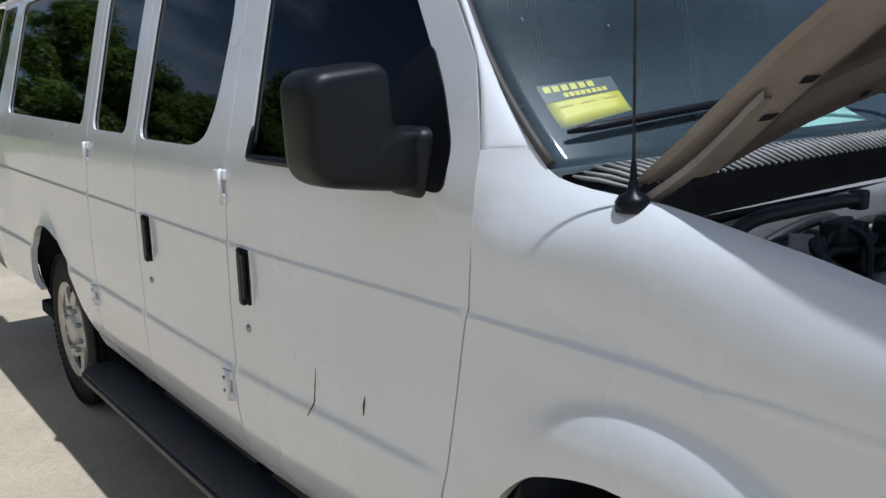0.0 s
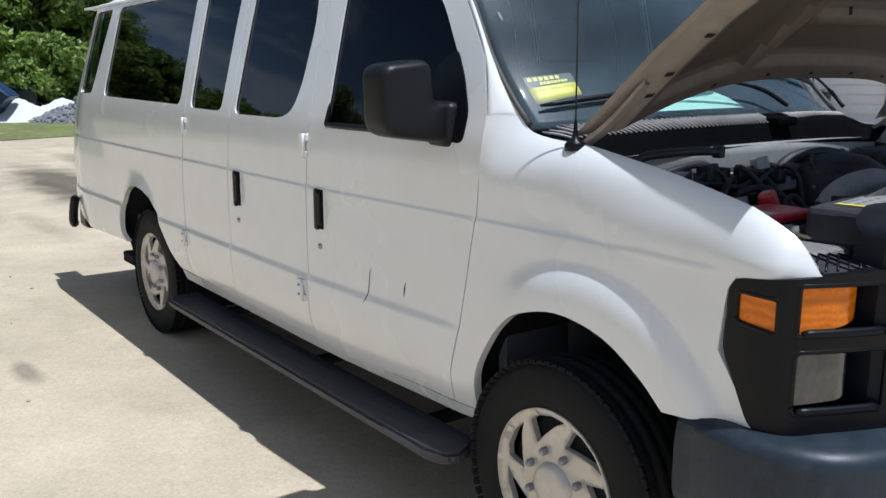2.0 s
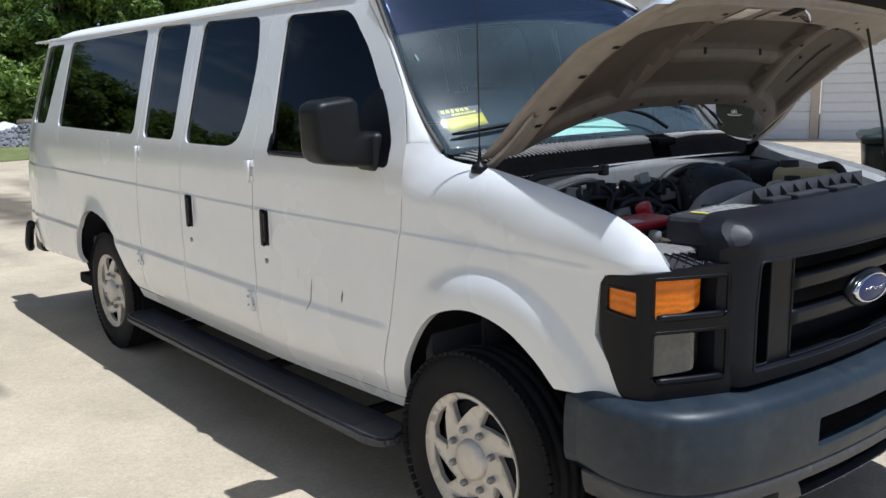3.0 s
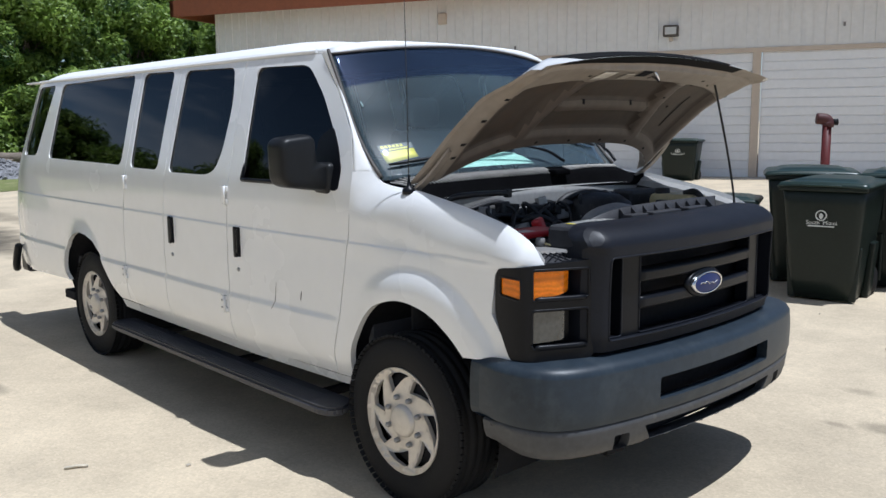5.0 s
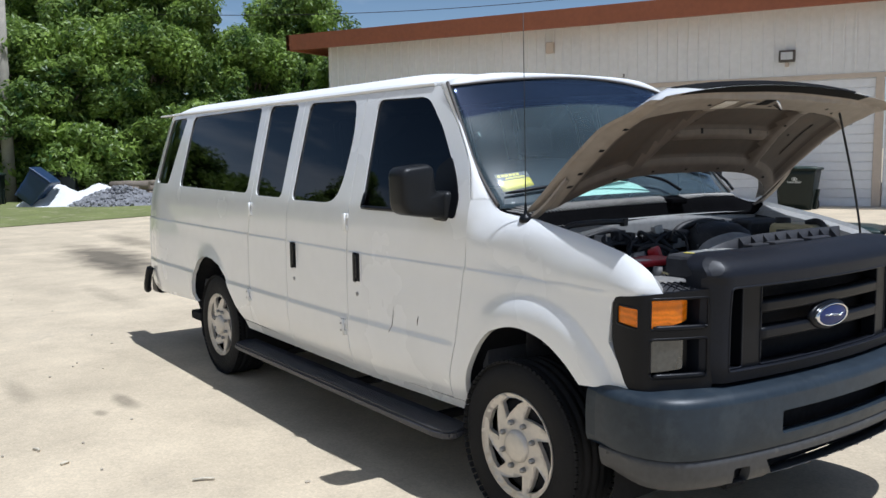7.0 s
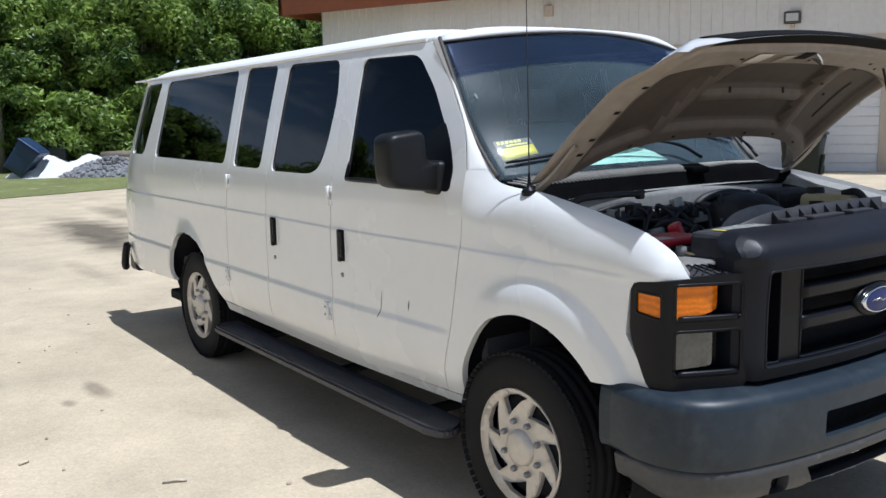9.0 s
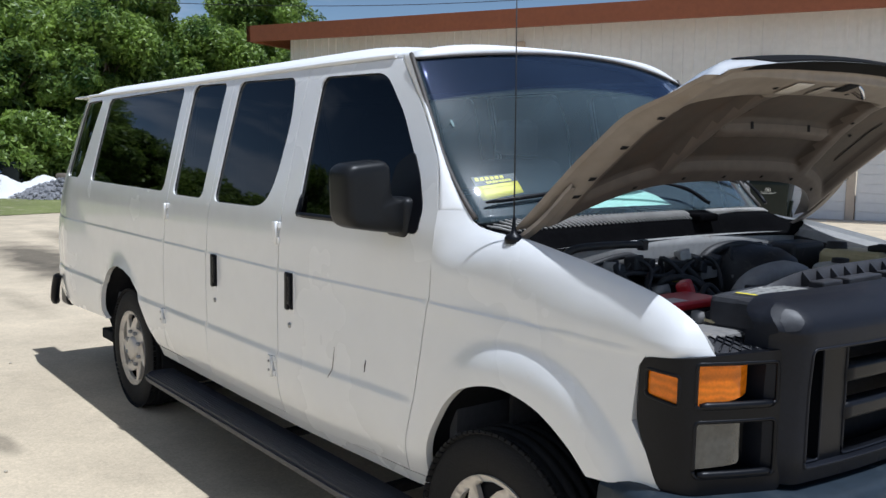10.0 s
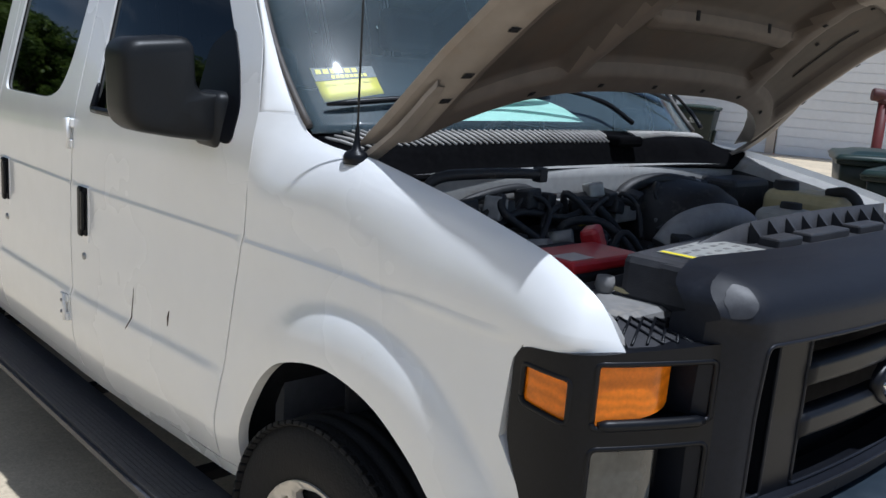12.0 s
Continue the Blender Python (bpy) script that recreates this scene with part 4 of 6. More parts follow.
# ---- wheels ----
def wheel(x, s, yc):
    """Tyre, wheel cover with slots, hub and nuts. s: side; yc: middle of the tyre."""
    R, W, cz = 0.382, 0.122, 0.377
    hub_b = bmesh.new()
    lathe(hub_b, [(0.0, -0.1 * s), (0.205, -0.1 * s), (0.215, 0.06 * s), (0.19, 0.075 * s), (0.0, 0.075 * s)], (x, yc, cz), 32)
    w = part("wheel", hub_b, DARK, van)
    ty = bmesh.new()
    prof = [(0.222, -W * 0.86), (0.24, -W * 0.98), (0.30, -W * 1.04), (0.345, -W * 0.99), (0.372, -W * 0.86)]
    tread = []
    for k in range(5):
        c = -0.72 + 1.44 * k / 4
        tread += [(R - 0.004 * (2 * abs(c)) ** 2, W * (c - 0.115)), (R - 0.004 * (2 * abs(c)) ** 2, W * (c + 0.115)), (R - 0.010, W * (c + 0.135)), (R - 0.010, W * (c + 0.225))]
    prof = prof + tread[:-2] + [(r, -a) for r, a in prof[::-1]]
    lathe(ty, prof, (x, yc, cz), 72)
    bmesh.ops.recalc_face_normals(ty, faces=ty.faces[:])
    part("tyre", ty, RUBBER, w, "worn black tyre")
    blocks = bmesh.new()
    for k in range(76):
        a = 2 * math.pi * k / 76
        for e in (-1, 1):
            box(blocks, -0.0125, 0.0125, -0.017, 0.017, -0.008, 0.003, 0.002, 1, Matrix.Translation((x + 0.373 * math.cos(a), yc + e * W * 0.87, cz + 0.373 * math.sin(a))) @ Matrix.Rotation(-a + math.pi / 2, 4, "Y") @ Matrix.Rotation(radians(e * 24), 4, "X"))
    tagged(part("shoulder_tread", blocks, RUBBER, w), kind="stuff")
    # cover: a dished disc with seven slanted slots
    face = yc + s * W * 0.97
    dish = lambda r: face + s * (0.006 * smooth(0.205, 0.225, r) - 0.014 * smooth(0.238, 0.228, r) + 0.008 * smooth(0.11, 0.06, r))

    def cover_at(a, r):
        return Vector((x + a, dish(math.hypot(a, r)), cz + r))
    ring = [(0.238 * math.cos(t), 0.238 * math.sin(t)) for t in np.linspace(0, 2 * math.pi, 56, endpoint=False)]
    holes = []
    for k in range(7):
        t0 = 2 * math.pi * k / 7 - 0.035
        pol = [(0.134, 0.44), (0.152, 0.14), (0.188, -0.18), (0.209, -0.35), (0.214, -0.10), (0.213, 0.20), (0.205, 0.37)]
        turned = [(t0 + d if s < 0 else math.pi - t0 - d) for _, d in pol]
        holes.append(rounded([(r * math.cos(w_), r * math.sin(w_)) for (r, _), w_ in zip(pol, turned)], 0.006, 3))
    cv = part("wheel_cover", sheet(ring, holes, cover_at, 0.022, (), (0, -s * 0.02, 0), flip=(s > 0), edge_step=0.014, weld=True), COVER, w, "silver slotted wheel cover")
    cap = bmesh.new()
    lathe(cap, [(0.076, dish(0.06) - 0.006 * s), (0.070, dish(0.06) + 0.014 * s), (0.058, dish(0.06) + 0.020 * s), (0.0, dish(0.06) + 0.022 * s)], (x, 0, cz), 28)
    part("hub_cap", cap, COVER, w)
    for k in range(8):
        t0 = 2 * math.pi * (k + 0.5) / 8
        nut = bmesh.new()
        px, pz = x + 0.106 * math.cos(t0), cz + 0.106 * math.sin(t0)
        lathe(nut, [(0.0125, dish(0.083) - 0.004 * s), (0.0125, dish(0.083) + 0.014 * s), (0.008, dish(0.083) + 0.020 * s), (0.0, dish(0.083) + 0.021 * s)], (px, 0, pz), 6)
        part("lug_nut", nut, STEEL, w)
    return w


for s in (-1, 1):
    wheel(0.0, s, s * 0.832)
    wheel(-3.505, s, s * 0.812)
    for cx, front in ((0.0, True), (-3.505, False)):
        well = bmesh.new()
        arc = [(cx + 0.47 * math.cos(t), 0.40 + 0.545 * math.sin(t)) for t in np.linspace(-0.35, math.pi + 0.35, 30)]
        outer = [well.verts.new((x, s * (half_width(x, max(z, 0.45)) - 0.035), z)) for x, z in arc]
        inn = [well.verts.new((x, s * 0.52, z)) for x, z in arc]
        for i in range(len(arc) - 1):
            well.faces.new((outer[i], outer[i + 1], inn[i + 1], inn[i])).smooth = True
        well.faces.new(inn)
        part("wheel_well", well, DARK, van)
    # running board
    step = bmesh.new()
    outline = [(-0.47, 0.87), (-0.405, 0.93), (-0.385, 0.98), (-0.395, 1.02), (-0.43, 1.053), (-0.49, 1.069), (-2.86, 1.069), (-2.92, 1.053), (-2.955, 1.01), (-2.965, 0.95), (-2.95, 0.87)]
    a = [step.verts.new((x, s * y, 0.355)) for x, y in outline]
    b = [step.verts.new((x, s * y, 0.312)) for x, y in outline]
    step.faces.new(a), step.faces.new(b[::-1])
    for i in range(len(outline)):
        j = (i + 1) % len(outline)
        step.faces.new((a[i], a[j], b[j], b[i]))
    bmesh.ops.recalc_face_normals(step, faces=step.faces[:])
    bmesh.ops.bevel(step, geom=step.edges[:], offset=0.012, segments=2, affect="EDGES")
    sb = part("running_board", step, STEP, van, "black running board")
    for k in range(7):
        rb = bmesh.new()
        y = 0.935 + 0.0165 * k
        box(rb, -2.85, -0.58, s * y - 0.005, s * y + 0.005, 0.355, 0.3575, 0.001, 1)
        part("board_rib", rb, STEP, sb)
    for x in (-0.75, -1.6, -2.6):
        br = bmesh.new()
        box(br, x - 0.025, x + 0.025, min(s * 0.6, s * 0.95), max(s * 0.6, s * 0.95), 0.29, 0.33, 0.005, 1)
        part("board_bracket", br, DARK, sb)

# underbody, frame, rear bumper
under = bmesh.new()
box(under, -4.85, -0.45, -0.72, 0.72, 0.40, 0.46)
box(under, -4.85, 0.75, -0.48, -0.36, 0.30, 0.44)
box(under, -4.85, 0.75, 0.36, 0.48, 0.30, 0.44)
box(under, -0.10, 0.10, -0.75, 0.75, 0.33, 0.40, 0.02)
box(under, -3.58, -3.43, -0.75, 0.75, 0.32, 0.46, 0.04)
part("chassis", under, DARK, van)
rb = bmesh.new()
box(rb, -5.09, -4.90, -0.95, 0.95, 0.44, 0.60, 0.03)
rear_bumper = part("rear_bumper", rb, BLACKPL, van)
for s in (-1, 1):
    cap = bmesh.new()
    pts = curve_points([(-4.885, s * 1.015, 0.693), (-4.925, s * 1.022, 0.612), (-4.975, s * 1.02, 0.514), (-5.03, s * 1.0, 0.464)], 6)
    tube(cap, pts, [0.016] + [0.032] * (len(pts) - 2) + [0.02], 8)
    part("bumper_end", cap, BLACKPL, rear_bumper)
hit = bmesh.new()
box(hit, -4.13, -3.92, -0.93, -0.80, 0.335, 0.405, 0.01)
part("exhaust_hanger", hit, DARK, van)
lip_b = bmesh.new()
box(lip_b, -4.98, -4.66, -0.830, -0.66, 2.006, 2.020, 0.005, 2)
part("rear_roof_lip", lip_b, PAINT, van)

# ---- van: door hardware ----
def on_side(x, z, s=-1, out=0.0):
    p = side(x, z, s)
    p.y += s * out
    return p


def handle(x, z):
    bezel = bmesh.new()
    p = on_side(x, z)
    box(bezel, x - 0.040, x + 0.036, p.y - 0.004, p.y + 0.02, z - 0.104, z + 0.090, 0.010, 3)
    h = part("door_handle", bezel, PAINT, van, "black pull handle in a white recessed cup")
    cup = bmesh.new()
    box(cup, x - 0.036, x + 0.026, p.y - 0.0080, p.y - 0.002, z - 0.074, z + 0.082, 0.006, 2)
    part("handle_cup", cup, DARK, h)
    plate = bmesh.new()
    box(plate, x - 0.037, x - 0.004, p.y - 0.016, p.y - 0.002, z - 0.080, z + 0.084, 0.009, 3)
    part("handle_plate", plate, BLACKPL, h)
    grip = bmesh.new()
    box(grip, x + 0.008, x + 0.024, p.y - 0.022, p.y - 0.010, z - 0.055, z + 0.072, 0.006, 3)
    for dz in (-0.045, 0.062):
        box(grip, x - 0.010, x + 0.018, p.y - 0.016, p.y - 0.003, z + dz - 0.007, z + dz + 0.007, 0.003, 1)
    part("handle_grip", grip, BLACKPL, h)
    lock = bmesh.new()
    lathe(lock, [(0.0, -0.010), (0.011, -0.009), (0.014, 0.004)], (x - 0.005, on_side(x, z - 0.145).y + 0.004, z - 0.145), 16)
    part("door_lock", lock, STEEL, van)


handle(-1.285, 1.045)
handle(-2.055, 1.045)


def hinge(x, z, h, plain):
    bm = bmesh.new()
    p = on_side(x, z)
    x, z = p.x, p.z
    tube(bm, [(x, p.y - 0.009, z - h / 2), (x, p.y - 0.009, z + h / 2)], 0.0075, 10)
    box(bm, x - 0.042, x, p.y - 0.010, p.y + 0.01, z - h * 0.46, z + h * 0.46, 0.003, 2)
    for dz in (-0.34, 0.34):
        box(bm, x - 0.004, x + 0.020, p.y - 0.008, p.y + 0.01, z + h * dz - 0.014, z + h * dz + 0.014, 0.003, 1)
    if plain:
        box(bm, x - 0.040, x + 0.012, p.y - 0.007, p.y + 0.01, z + h * 0.34, z + h * 0.46, 0.002, 1)
    hg = part("door_hinge", bm, PAINT, van, "exposed painted door hinge")
    if not plain:
        for dz in (-0.022, 0.018):
            b = bmesh.new()
            lathe(b, [(0.0, -0.015), (0.0055, -0.014), (0.006, -0.009)], (x - 0.026, p.y, z + dz), 8)
            part("hinge_bolt", b, STEEL, hg)


hinge(-1.432, 1.287, 0.10, True)
hinge(-2.755, 1.300, 0.09, True)
hinge(-1.430, 0.695, 0.095, False)
hinge(-2.750, 0.712, 0.085, False)


def scratch(x, z, pts, r):
    bm = bmesh.new()
    tube(bm, [on_side(x + a, z + b, -1, 0.0006) for a, b in pts], r, 5)
    part("paint_scratch", bm, mat("bare_scratch", (0.06, 0.035, 0.03), 0.7), van, "dark paint scratch")


scratch(-0.978, 0.745, [(-0.010, -0.012), (0.0, 0.0), (0.014, 0.03), (0.024, 0.085), (0.030, 0.125)], [0.001, 0.0018, 0.0018, 0.0015, 0.0005])
scratch(-0.743, 0.832, [(-0.005, -0.028), (0.0, 0.0), (0.006, 0.022)], [0.0012, 0.0036, 0.0006])

MIRRORPL = mat("grey_black_mirror_plastic", (0.0105, 0.0115, 0.013), 0.42, var=0.15, scale=4, fine=150, bump=0.04, bscale=500, spec=0.25)
# door mirror: head and arm in one rounded shell, on a base plate
MIRROR = rounded([(0.905, 1.350), (1.03, 1.362), (1.178, 1.384), (1.186, 1.600), (1.006, 1.620), (0.996, 1.484), (0.905, 1.480)], [0.02, 0.05, 0.055, 0.045, 0.035, 0.035, 0.02], 8)
for s in (-1, 1):
    arm = bmesh.new()
    box(arm, -0.63, -0.495, min(s * 0.88, s * 0.962), max(s * 0.88, s * 0.962), 1.338, 1.486, 0.03, 6)
    mir = part("door_mirror", arm, MIRRORPL, van, "black door mirror on a short arm", smooth=True)
    # rings from the front face round the rounded edge to the back
    head = bmesh.new()
    mid_y, mid_z = 1.06, 1.47
    rings = []
    for x, k in ((-0.640, 0.93), (-0.636, 0.975), (-0.620, 1.0), (-0.560, 1.0), (-0.538, 0.985), (-0.522, 0.945), (-0.513, 0.87), (-0.510, 0.76), (-0.508, 0.5), (-0.507, 0.2)):
        rings.append([head.verts.new((x - 0.012 * ((y - 0.9) / 0.35), s * (mid_y + (y - mid_y) * k), mid_z - 0.02 + (z - mid_z + 0.02) * k)) for y, z in MIRROR])
    for a, b in zip(rings, rings[1:]):
        for i in range(len(a)):
            head.faces.new((a[i], a[(i + 1) % len(a)], b[(i + 1) % len(a)], b[i]))
    head.faces.new(rings[-1])
    head.faces.new(rings[0][::-1])
    bmesh.ops.recalc_face_normals(head, faces=head.faces[:])
    part("mirror_head", head, MIRRORPL, mir, smooth=True)
    seam = bmesh.new()
    tube(seam, [(-0.5135, s * 1.0, 1.405), (-0.5125, s * 0.955, 1.403), (-0.5115, s * 0.945, 1.43), (-0.5135, s * 0.938, 1.47)], 0.0016, 5)
    part("arm_seam", seam, DARK, mir)
    gl = bmesh.new()
    box(gl, -0.645, -0.636, min(s * 1.02, s * 1.165), max(s * 1.02, s * 1.165), 1.405, 1.59, 0.003, 1)
    part("mirror_glass", gl, CHROME, mir)
    quarter = part("mirror_sail", sheet(rounded([(-0.70, 1.372), (-0.690, 1.60), (-0.60, 1.655), (-0.535, 1.56), (-0.482, 1.45), (-0.486, 1.352)], 0.03), [], lambda a, b: side(a, b, s) + Vector((0, s * 0.004, 0)), 0.05, (), (0, -s * 0.02, 0), flip=(s > 0)), BLACKPL, mir)

# rubber strip along the front window's lower edge
for s in (-1, 1):
    strip = bmesh.new()
    pts = [on_side(x, 1.377, s, 0.003) for x in np.linspace(-1.285, -0.70, 14)]
    tube(strip, pts, 0.011, 8)
    tube(strip, [on_side(-1.290, z, s, 0.002) for z in np.linspace(1.377, 1.46, 5)], [0.011, 0.010, 0.009, 0.008, 0.004], 8)
    part("window_strip", strip, BLACKPL, van)

# antenna
ANT = fender_side(-0.105, z_top(-0.105) - 0.018)
ant = bmesh.new()
lathe(ant, [(0.0, -0.03), (0.029, -0.028), (0.030, -0.012), (0.024, -0.002), (0.011, 0.004), (0.0065, 0.026), (0.0045, 0.055)], (ANT.x, ANT.y, ANT.z + 0.014), 24, "z")
an = part("antenna_base", ant, BLACKPL, van, "black whip antenna on a round rubber base")
mast = bmesh.new()
tube(mast, [ANT + Vector((0, 0, 0.06)), ANT + Vector((-0.005, 0, 0.42)), ANT + Vector((-0.017, 0.002, 0.88))], [0.0028, 0.0022, 0.0016], 6)
part("antenna_mast", mast, TRIM, an)


# ---- ground ----
def ground_mat():
    m = mat("pale_worn_asphalt", (0.588, 0.490, 0.348), 0.9, var=0.16, scale=0.35, fine=70, bump=0.25, bscale=90, dirt=(0.47, 0.395, 0.29), dirt_at=0.56)
    nd, ln = m.node_tree.nodes, m.node_tree.links
    b = nd["Principled BSDF"]
    src = b.inputs["Base Color"].links[0].from_socket
    tc = nd.new("ShaderNodeTexCoord")
    # small dark and light stones in the surface
    vo = nd.new("ShaderNodeTexVoronoi")
    vo.inputs["Scale"].default_value = 55
    ln.new(tc.outputs["Object"], vo.inputs["Vector"])
    gr = nd.new("ShaderNodeMapRange")
    gr.inputs["To Min"].default_value, gr.inputs["To Max"].default_value = 0.90, 1.07
    ln.new(vo.outputs["Color"], gr.inputs["Value"])
    # oil stains and damp patches, each with a shape of its own
    wob = nd.new("ShaderNodeTexNoise")
    wob.inputs["Scale"].default_value, wob.inputs["Detail"].default_value = 2.2, 6
    ln.new(tc.outputs["Object"], wob.inputs["Vector"])
    # worn and dusty patches a hand to a metre across
    mott, mrange, mmul = nd.new("ShaderNodeTexNoise"), nd.new("ShaderNodeMapRange"), nd.new("ShaderNodeMath")
    mott.inputs["Scale"].default_value, mott.inputs["Detail"].default_value, mott.inputs["Roughness"].default_value = 1.3, 9, 0.68
    ln.new(tc.outputs["Object"], mott.inputs["Vector"])
    mrange.inputs["From Min"].default_value, mrange.inputs["From Max"].default_value = 0.34, 0.66
    mrange.inputs["To Min"].default_value, mrange.inputs["To Max"].default_value = 0.80, 1.07
    ln.new(mott.outputs["Fac"], mrange.inputs["Value"])
    mmul.operation = "MULTIPLY"
    ln.new(gr.outputs[0], mmul.inputs[0])
    ln.new(mrange.outputs[0], mmul.inputs[1])
    total = mmul.outputs[0]
    for x, y, rx, ry, deep in STAINS:
        mp = nd.new("ShaderNodeMapping")
        mp.vector_type = "POINT"
        mp.inputs["Location"].default_value = (-x / rx, -y / ry, 0)
        mp.inputs["Scale"].default_value = (1 / rx, 1 / ry, 1)
        ln.new(tc.outputs["Object"], mp.inputs["Vector"])
        lg = nd.new("ShaderNodeVectorMath")
        lg.operation = "LENGTH"
        ln.new(mp.outputs[0], lg.inputs[0])
        ad = nd.new("ShaderNodeMath")
        ad.operation = "ADD"
        ln.new(lg.outputs["Value"], ad.inputs[0])
        ln.new(wob.outputs["Fac"], ad.inputs[1])
        mr = nd.new("ShaderNodeMapRange")
        mr.inputs["From Min"].default_value, mr.inputs["From Max"].default_value = 0.85, 1.45
        mr.inputs["To Min"].default_value, mr.inputs["To Max"].default_value = deep, 1.0
        ln.new(ad.outputs[0], mr.inputs["Value"])
        ml = nd.new("ShaderNodeMath")
        ml.operation = "MULTIPLY"
        ln.new(total, ml.inputs[0])
        ln.new(mr.outputs[0], ml.inputs[1])
        total = ml.outputs[0]
    sc = nd.new("ShaderNodeVectorMath")
    sc.operation = "SCALE"
    ln.new(src, sc.inputs[0])
    ln.new(total, sc.inputs["Scale"])
    ln.new(sc.outputs["Vector"], b.inputs["Base Color"])
    return m


STAINS = ((-12.0, 0.5, 3.0, 0.7, 0.30), (-10.4, 0.2, 1.6, 0.4, 0.5), (-14.5, 1.6, 2.5, 0.4, 0.6), (1.12, 1.52, 0.17, 0.10, 0.66), (0.88, 1.42, 0.10, 0.05, 0.7), (0.75, 2.1, 0.16, 0.09, 0.72), (1.6, 2.4, 0.5, 0.16, 0.82), (2.3, 1.9, 0.7, 0.2, 0.85), (-3.20, -1.76, 0.30, 0.09, 0.55), (-2.98, -1.97, 0.10, 0.06, 0.6), (-3.9, -2.3, 0.45, 0.12, 0.72), (-6.5, -3.2, 0.9, 0.25, 0.8), (1.9, 3.2, 0.6, 0.25, 0.8), (-8.0, -0.6, 1.2, 0.2, 0.8))


def flat(bm, pts, z):
    bm.faces.new([bm.verts.new((x, y, z)) for x, y in pts])


g = bmesh.new()
flat(g, [(-900, -900), (900, -900), (900, 900), (-900, 900)], 0.0)
tagged(part("ground", g, ground_mat()), "pale sandy worn asphalt yard", "ground", kind="structure")

# ---- building ----
BT = 25.0
bld = thing("garage_building", (-9.65, 20.25, 0), "long white metal garage building with roll-up doors and a brown fascia", "building", turn=BT)
WALLM = mat("white_ribbed_siding", (0.70, 0.70, 0.69), 0.6, var=0.08, scale=0.5, fine=6, dirt=(0.5, 0.47, 0.42), dirt_at=0.66)
DOORM = mat("white_garage_door", (0.74, 0.75, 0.77), 0.5, var=0.05, scale=0.8, fine=8, random_vary=0.04, dirt=(0.55, 0.53, 0.5), dirt_at=0.68)
FASCIA = mat("brown_red_fascia", (0.27, 0.085, 0.035), 0.6, var=0.15, scale=0.8, fine=8)
POST = mat("tan_post", (0.52, 0.44, 0.36), 0.6, var=0.12)
TOPZ = 3.68
wall = bmesh.new()
box(wall, -18.4, 30, 0.0, 0.25, TOPZ, 5.60)
box(wall, -18.4, -14.0, 0.0, 0.25, 0, TOPZ)
box(wall, -18.4, -18.15, 0.25, 18, 0, 5.60)
wob = part("front_wall", wall, WALLM, bld)
for x in np.arange(-18.3, 30, 0.305):
    rb = bmesh.new()
    box(rb, x - 0.030, x + 0.030, -0.040, 0.0, TOPZ + 0.02, 5.60)
    part("siding_rib", rb, WALLM, wob)
fas = bmesh.new()
box(fas, -19.6, 30.5, -0.95, -0.80, 5.45, 6.0)
box(fas, -19.6, -19.45, -0.95, 19, 5.45, 6.0)
part("fascia", fas, FASCIA, bld)
rf = bmesh.new()
box(rf, -19.45, 30.5, -0.80, 19, 5.86, 5.94)
part("roof", rf, FASCIA, bld)
sof = bmesh.new()
box(sof, -19.45, 30.5, -0.80, 0.0, 5.60, 5.66)
part("soffit", sof, FASCIA, bld)
lint = bmesh.new()
box(lint, -14, 30, -0.03, 0.2, TOPZ - 0.12, TOPZ)
part("door_lintel", lint, POST, bld)
for k, x0 in enumerate((-13.65, -9.0, -4.35, 0.18, 4.83, 9.5, 14.0)):
    fr = bmesh.new()
    box(fr, x0, x0 + 4.43, 0.06, 0.10, 0.0, TOPZ - 0.12)
    gd = part("garage_door", fr, DOORM, bld, "white sectional roll-up door")
    for j in range(14):
        sec = bmesh.new()
        h = (TOPZ - 0.14) / 14
        box(sec, x0 + 0.02, x0 + 4.41, 0.035, 0.06, j * h + 0.012, (j + 1) * h - 0.012, 0.008, 1)
        part("door_section", sec, DOORM, gd)
    ps = bmesh.new()
    box(ps, x0 - 0.25, x0 - 0.03, -0.02, 0.2, 0, TOPZ, 0.01, 1)
    part("door_post", ps, POST, bld)
apron = bmesh.new()
box(apron, -14, 30, -0.9, 0.0, 0.0, 0.03)
part("door_apron", apron, mat("apron_concrete", (0.45, 0.42, 0.37), 0.9, var=0.15), bld)

# flood lamp and box on the facade
def flood(x, z):
    fl = bmesh.new()
    box(fl, x - 0.22, x + 0.22, -0.16, -0.03, z - 0.165, z + 0.165, 0.03, 2)
    f = part("flood_light", fl, mat("dark_bronze", (0.07, 0.06, 0.05), 0.5), bld, "bronze flood light")
    # lens coloured pale to stand in for its white reflection
    le = bmesh.new()
    box(le, x - 0.16, x + 0.16, -0.175, -0.158, z - 0.10, z + 0.11, 0.01, 1)
    part("flood_lens", le, mat("flood_glass_with_reflection", (0.55, 0.56, 0.56), 0.3, var=0.1), f)
    br = bmesh.new()
    box(br, x - 0.05, x + 0.05, -0.10, 0.0, z - 0.29, z - 0.17, 0.01, 1)
    part("flood_bracket", br, POST, f)


flood(-2.35, 4.24)
for nx, nz in ((-7.1, 3.95), (2.25, 4.22)):
    num = bmesh.new()
    box(num, nx - 0.03, nx + 0.03, -0.046, -0.042, nz - 0.055, nz + 0.055)
    part("unit_mark", num, DUSTY, bld)
bx_ = bmesh.new()
box(bx_, -9.67, -9.40, -0.14, 0.0, 4.78, 5.13, 0.02, 1)
part("junction_box", bx_, POST, bld)

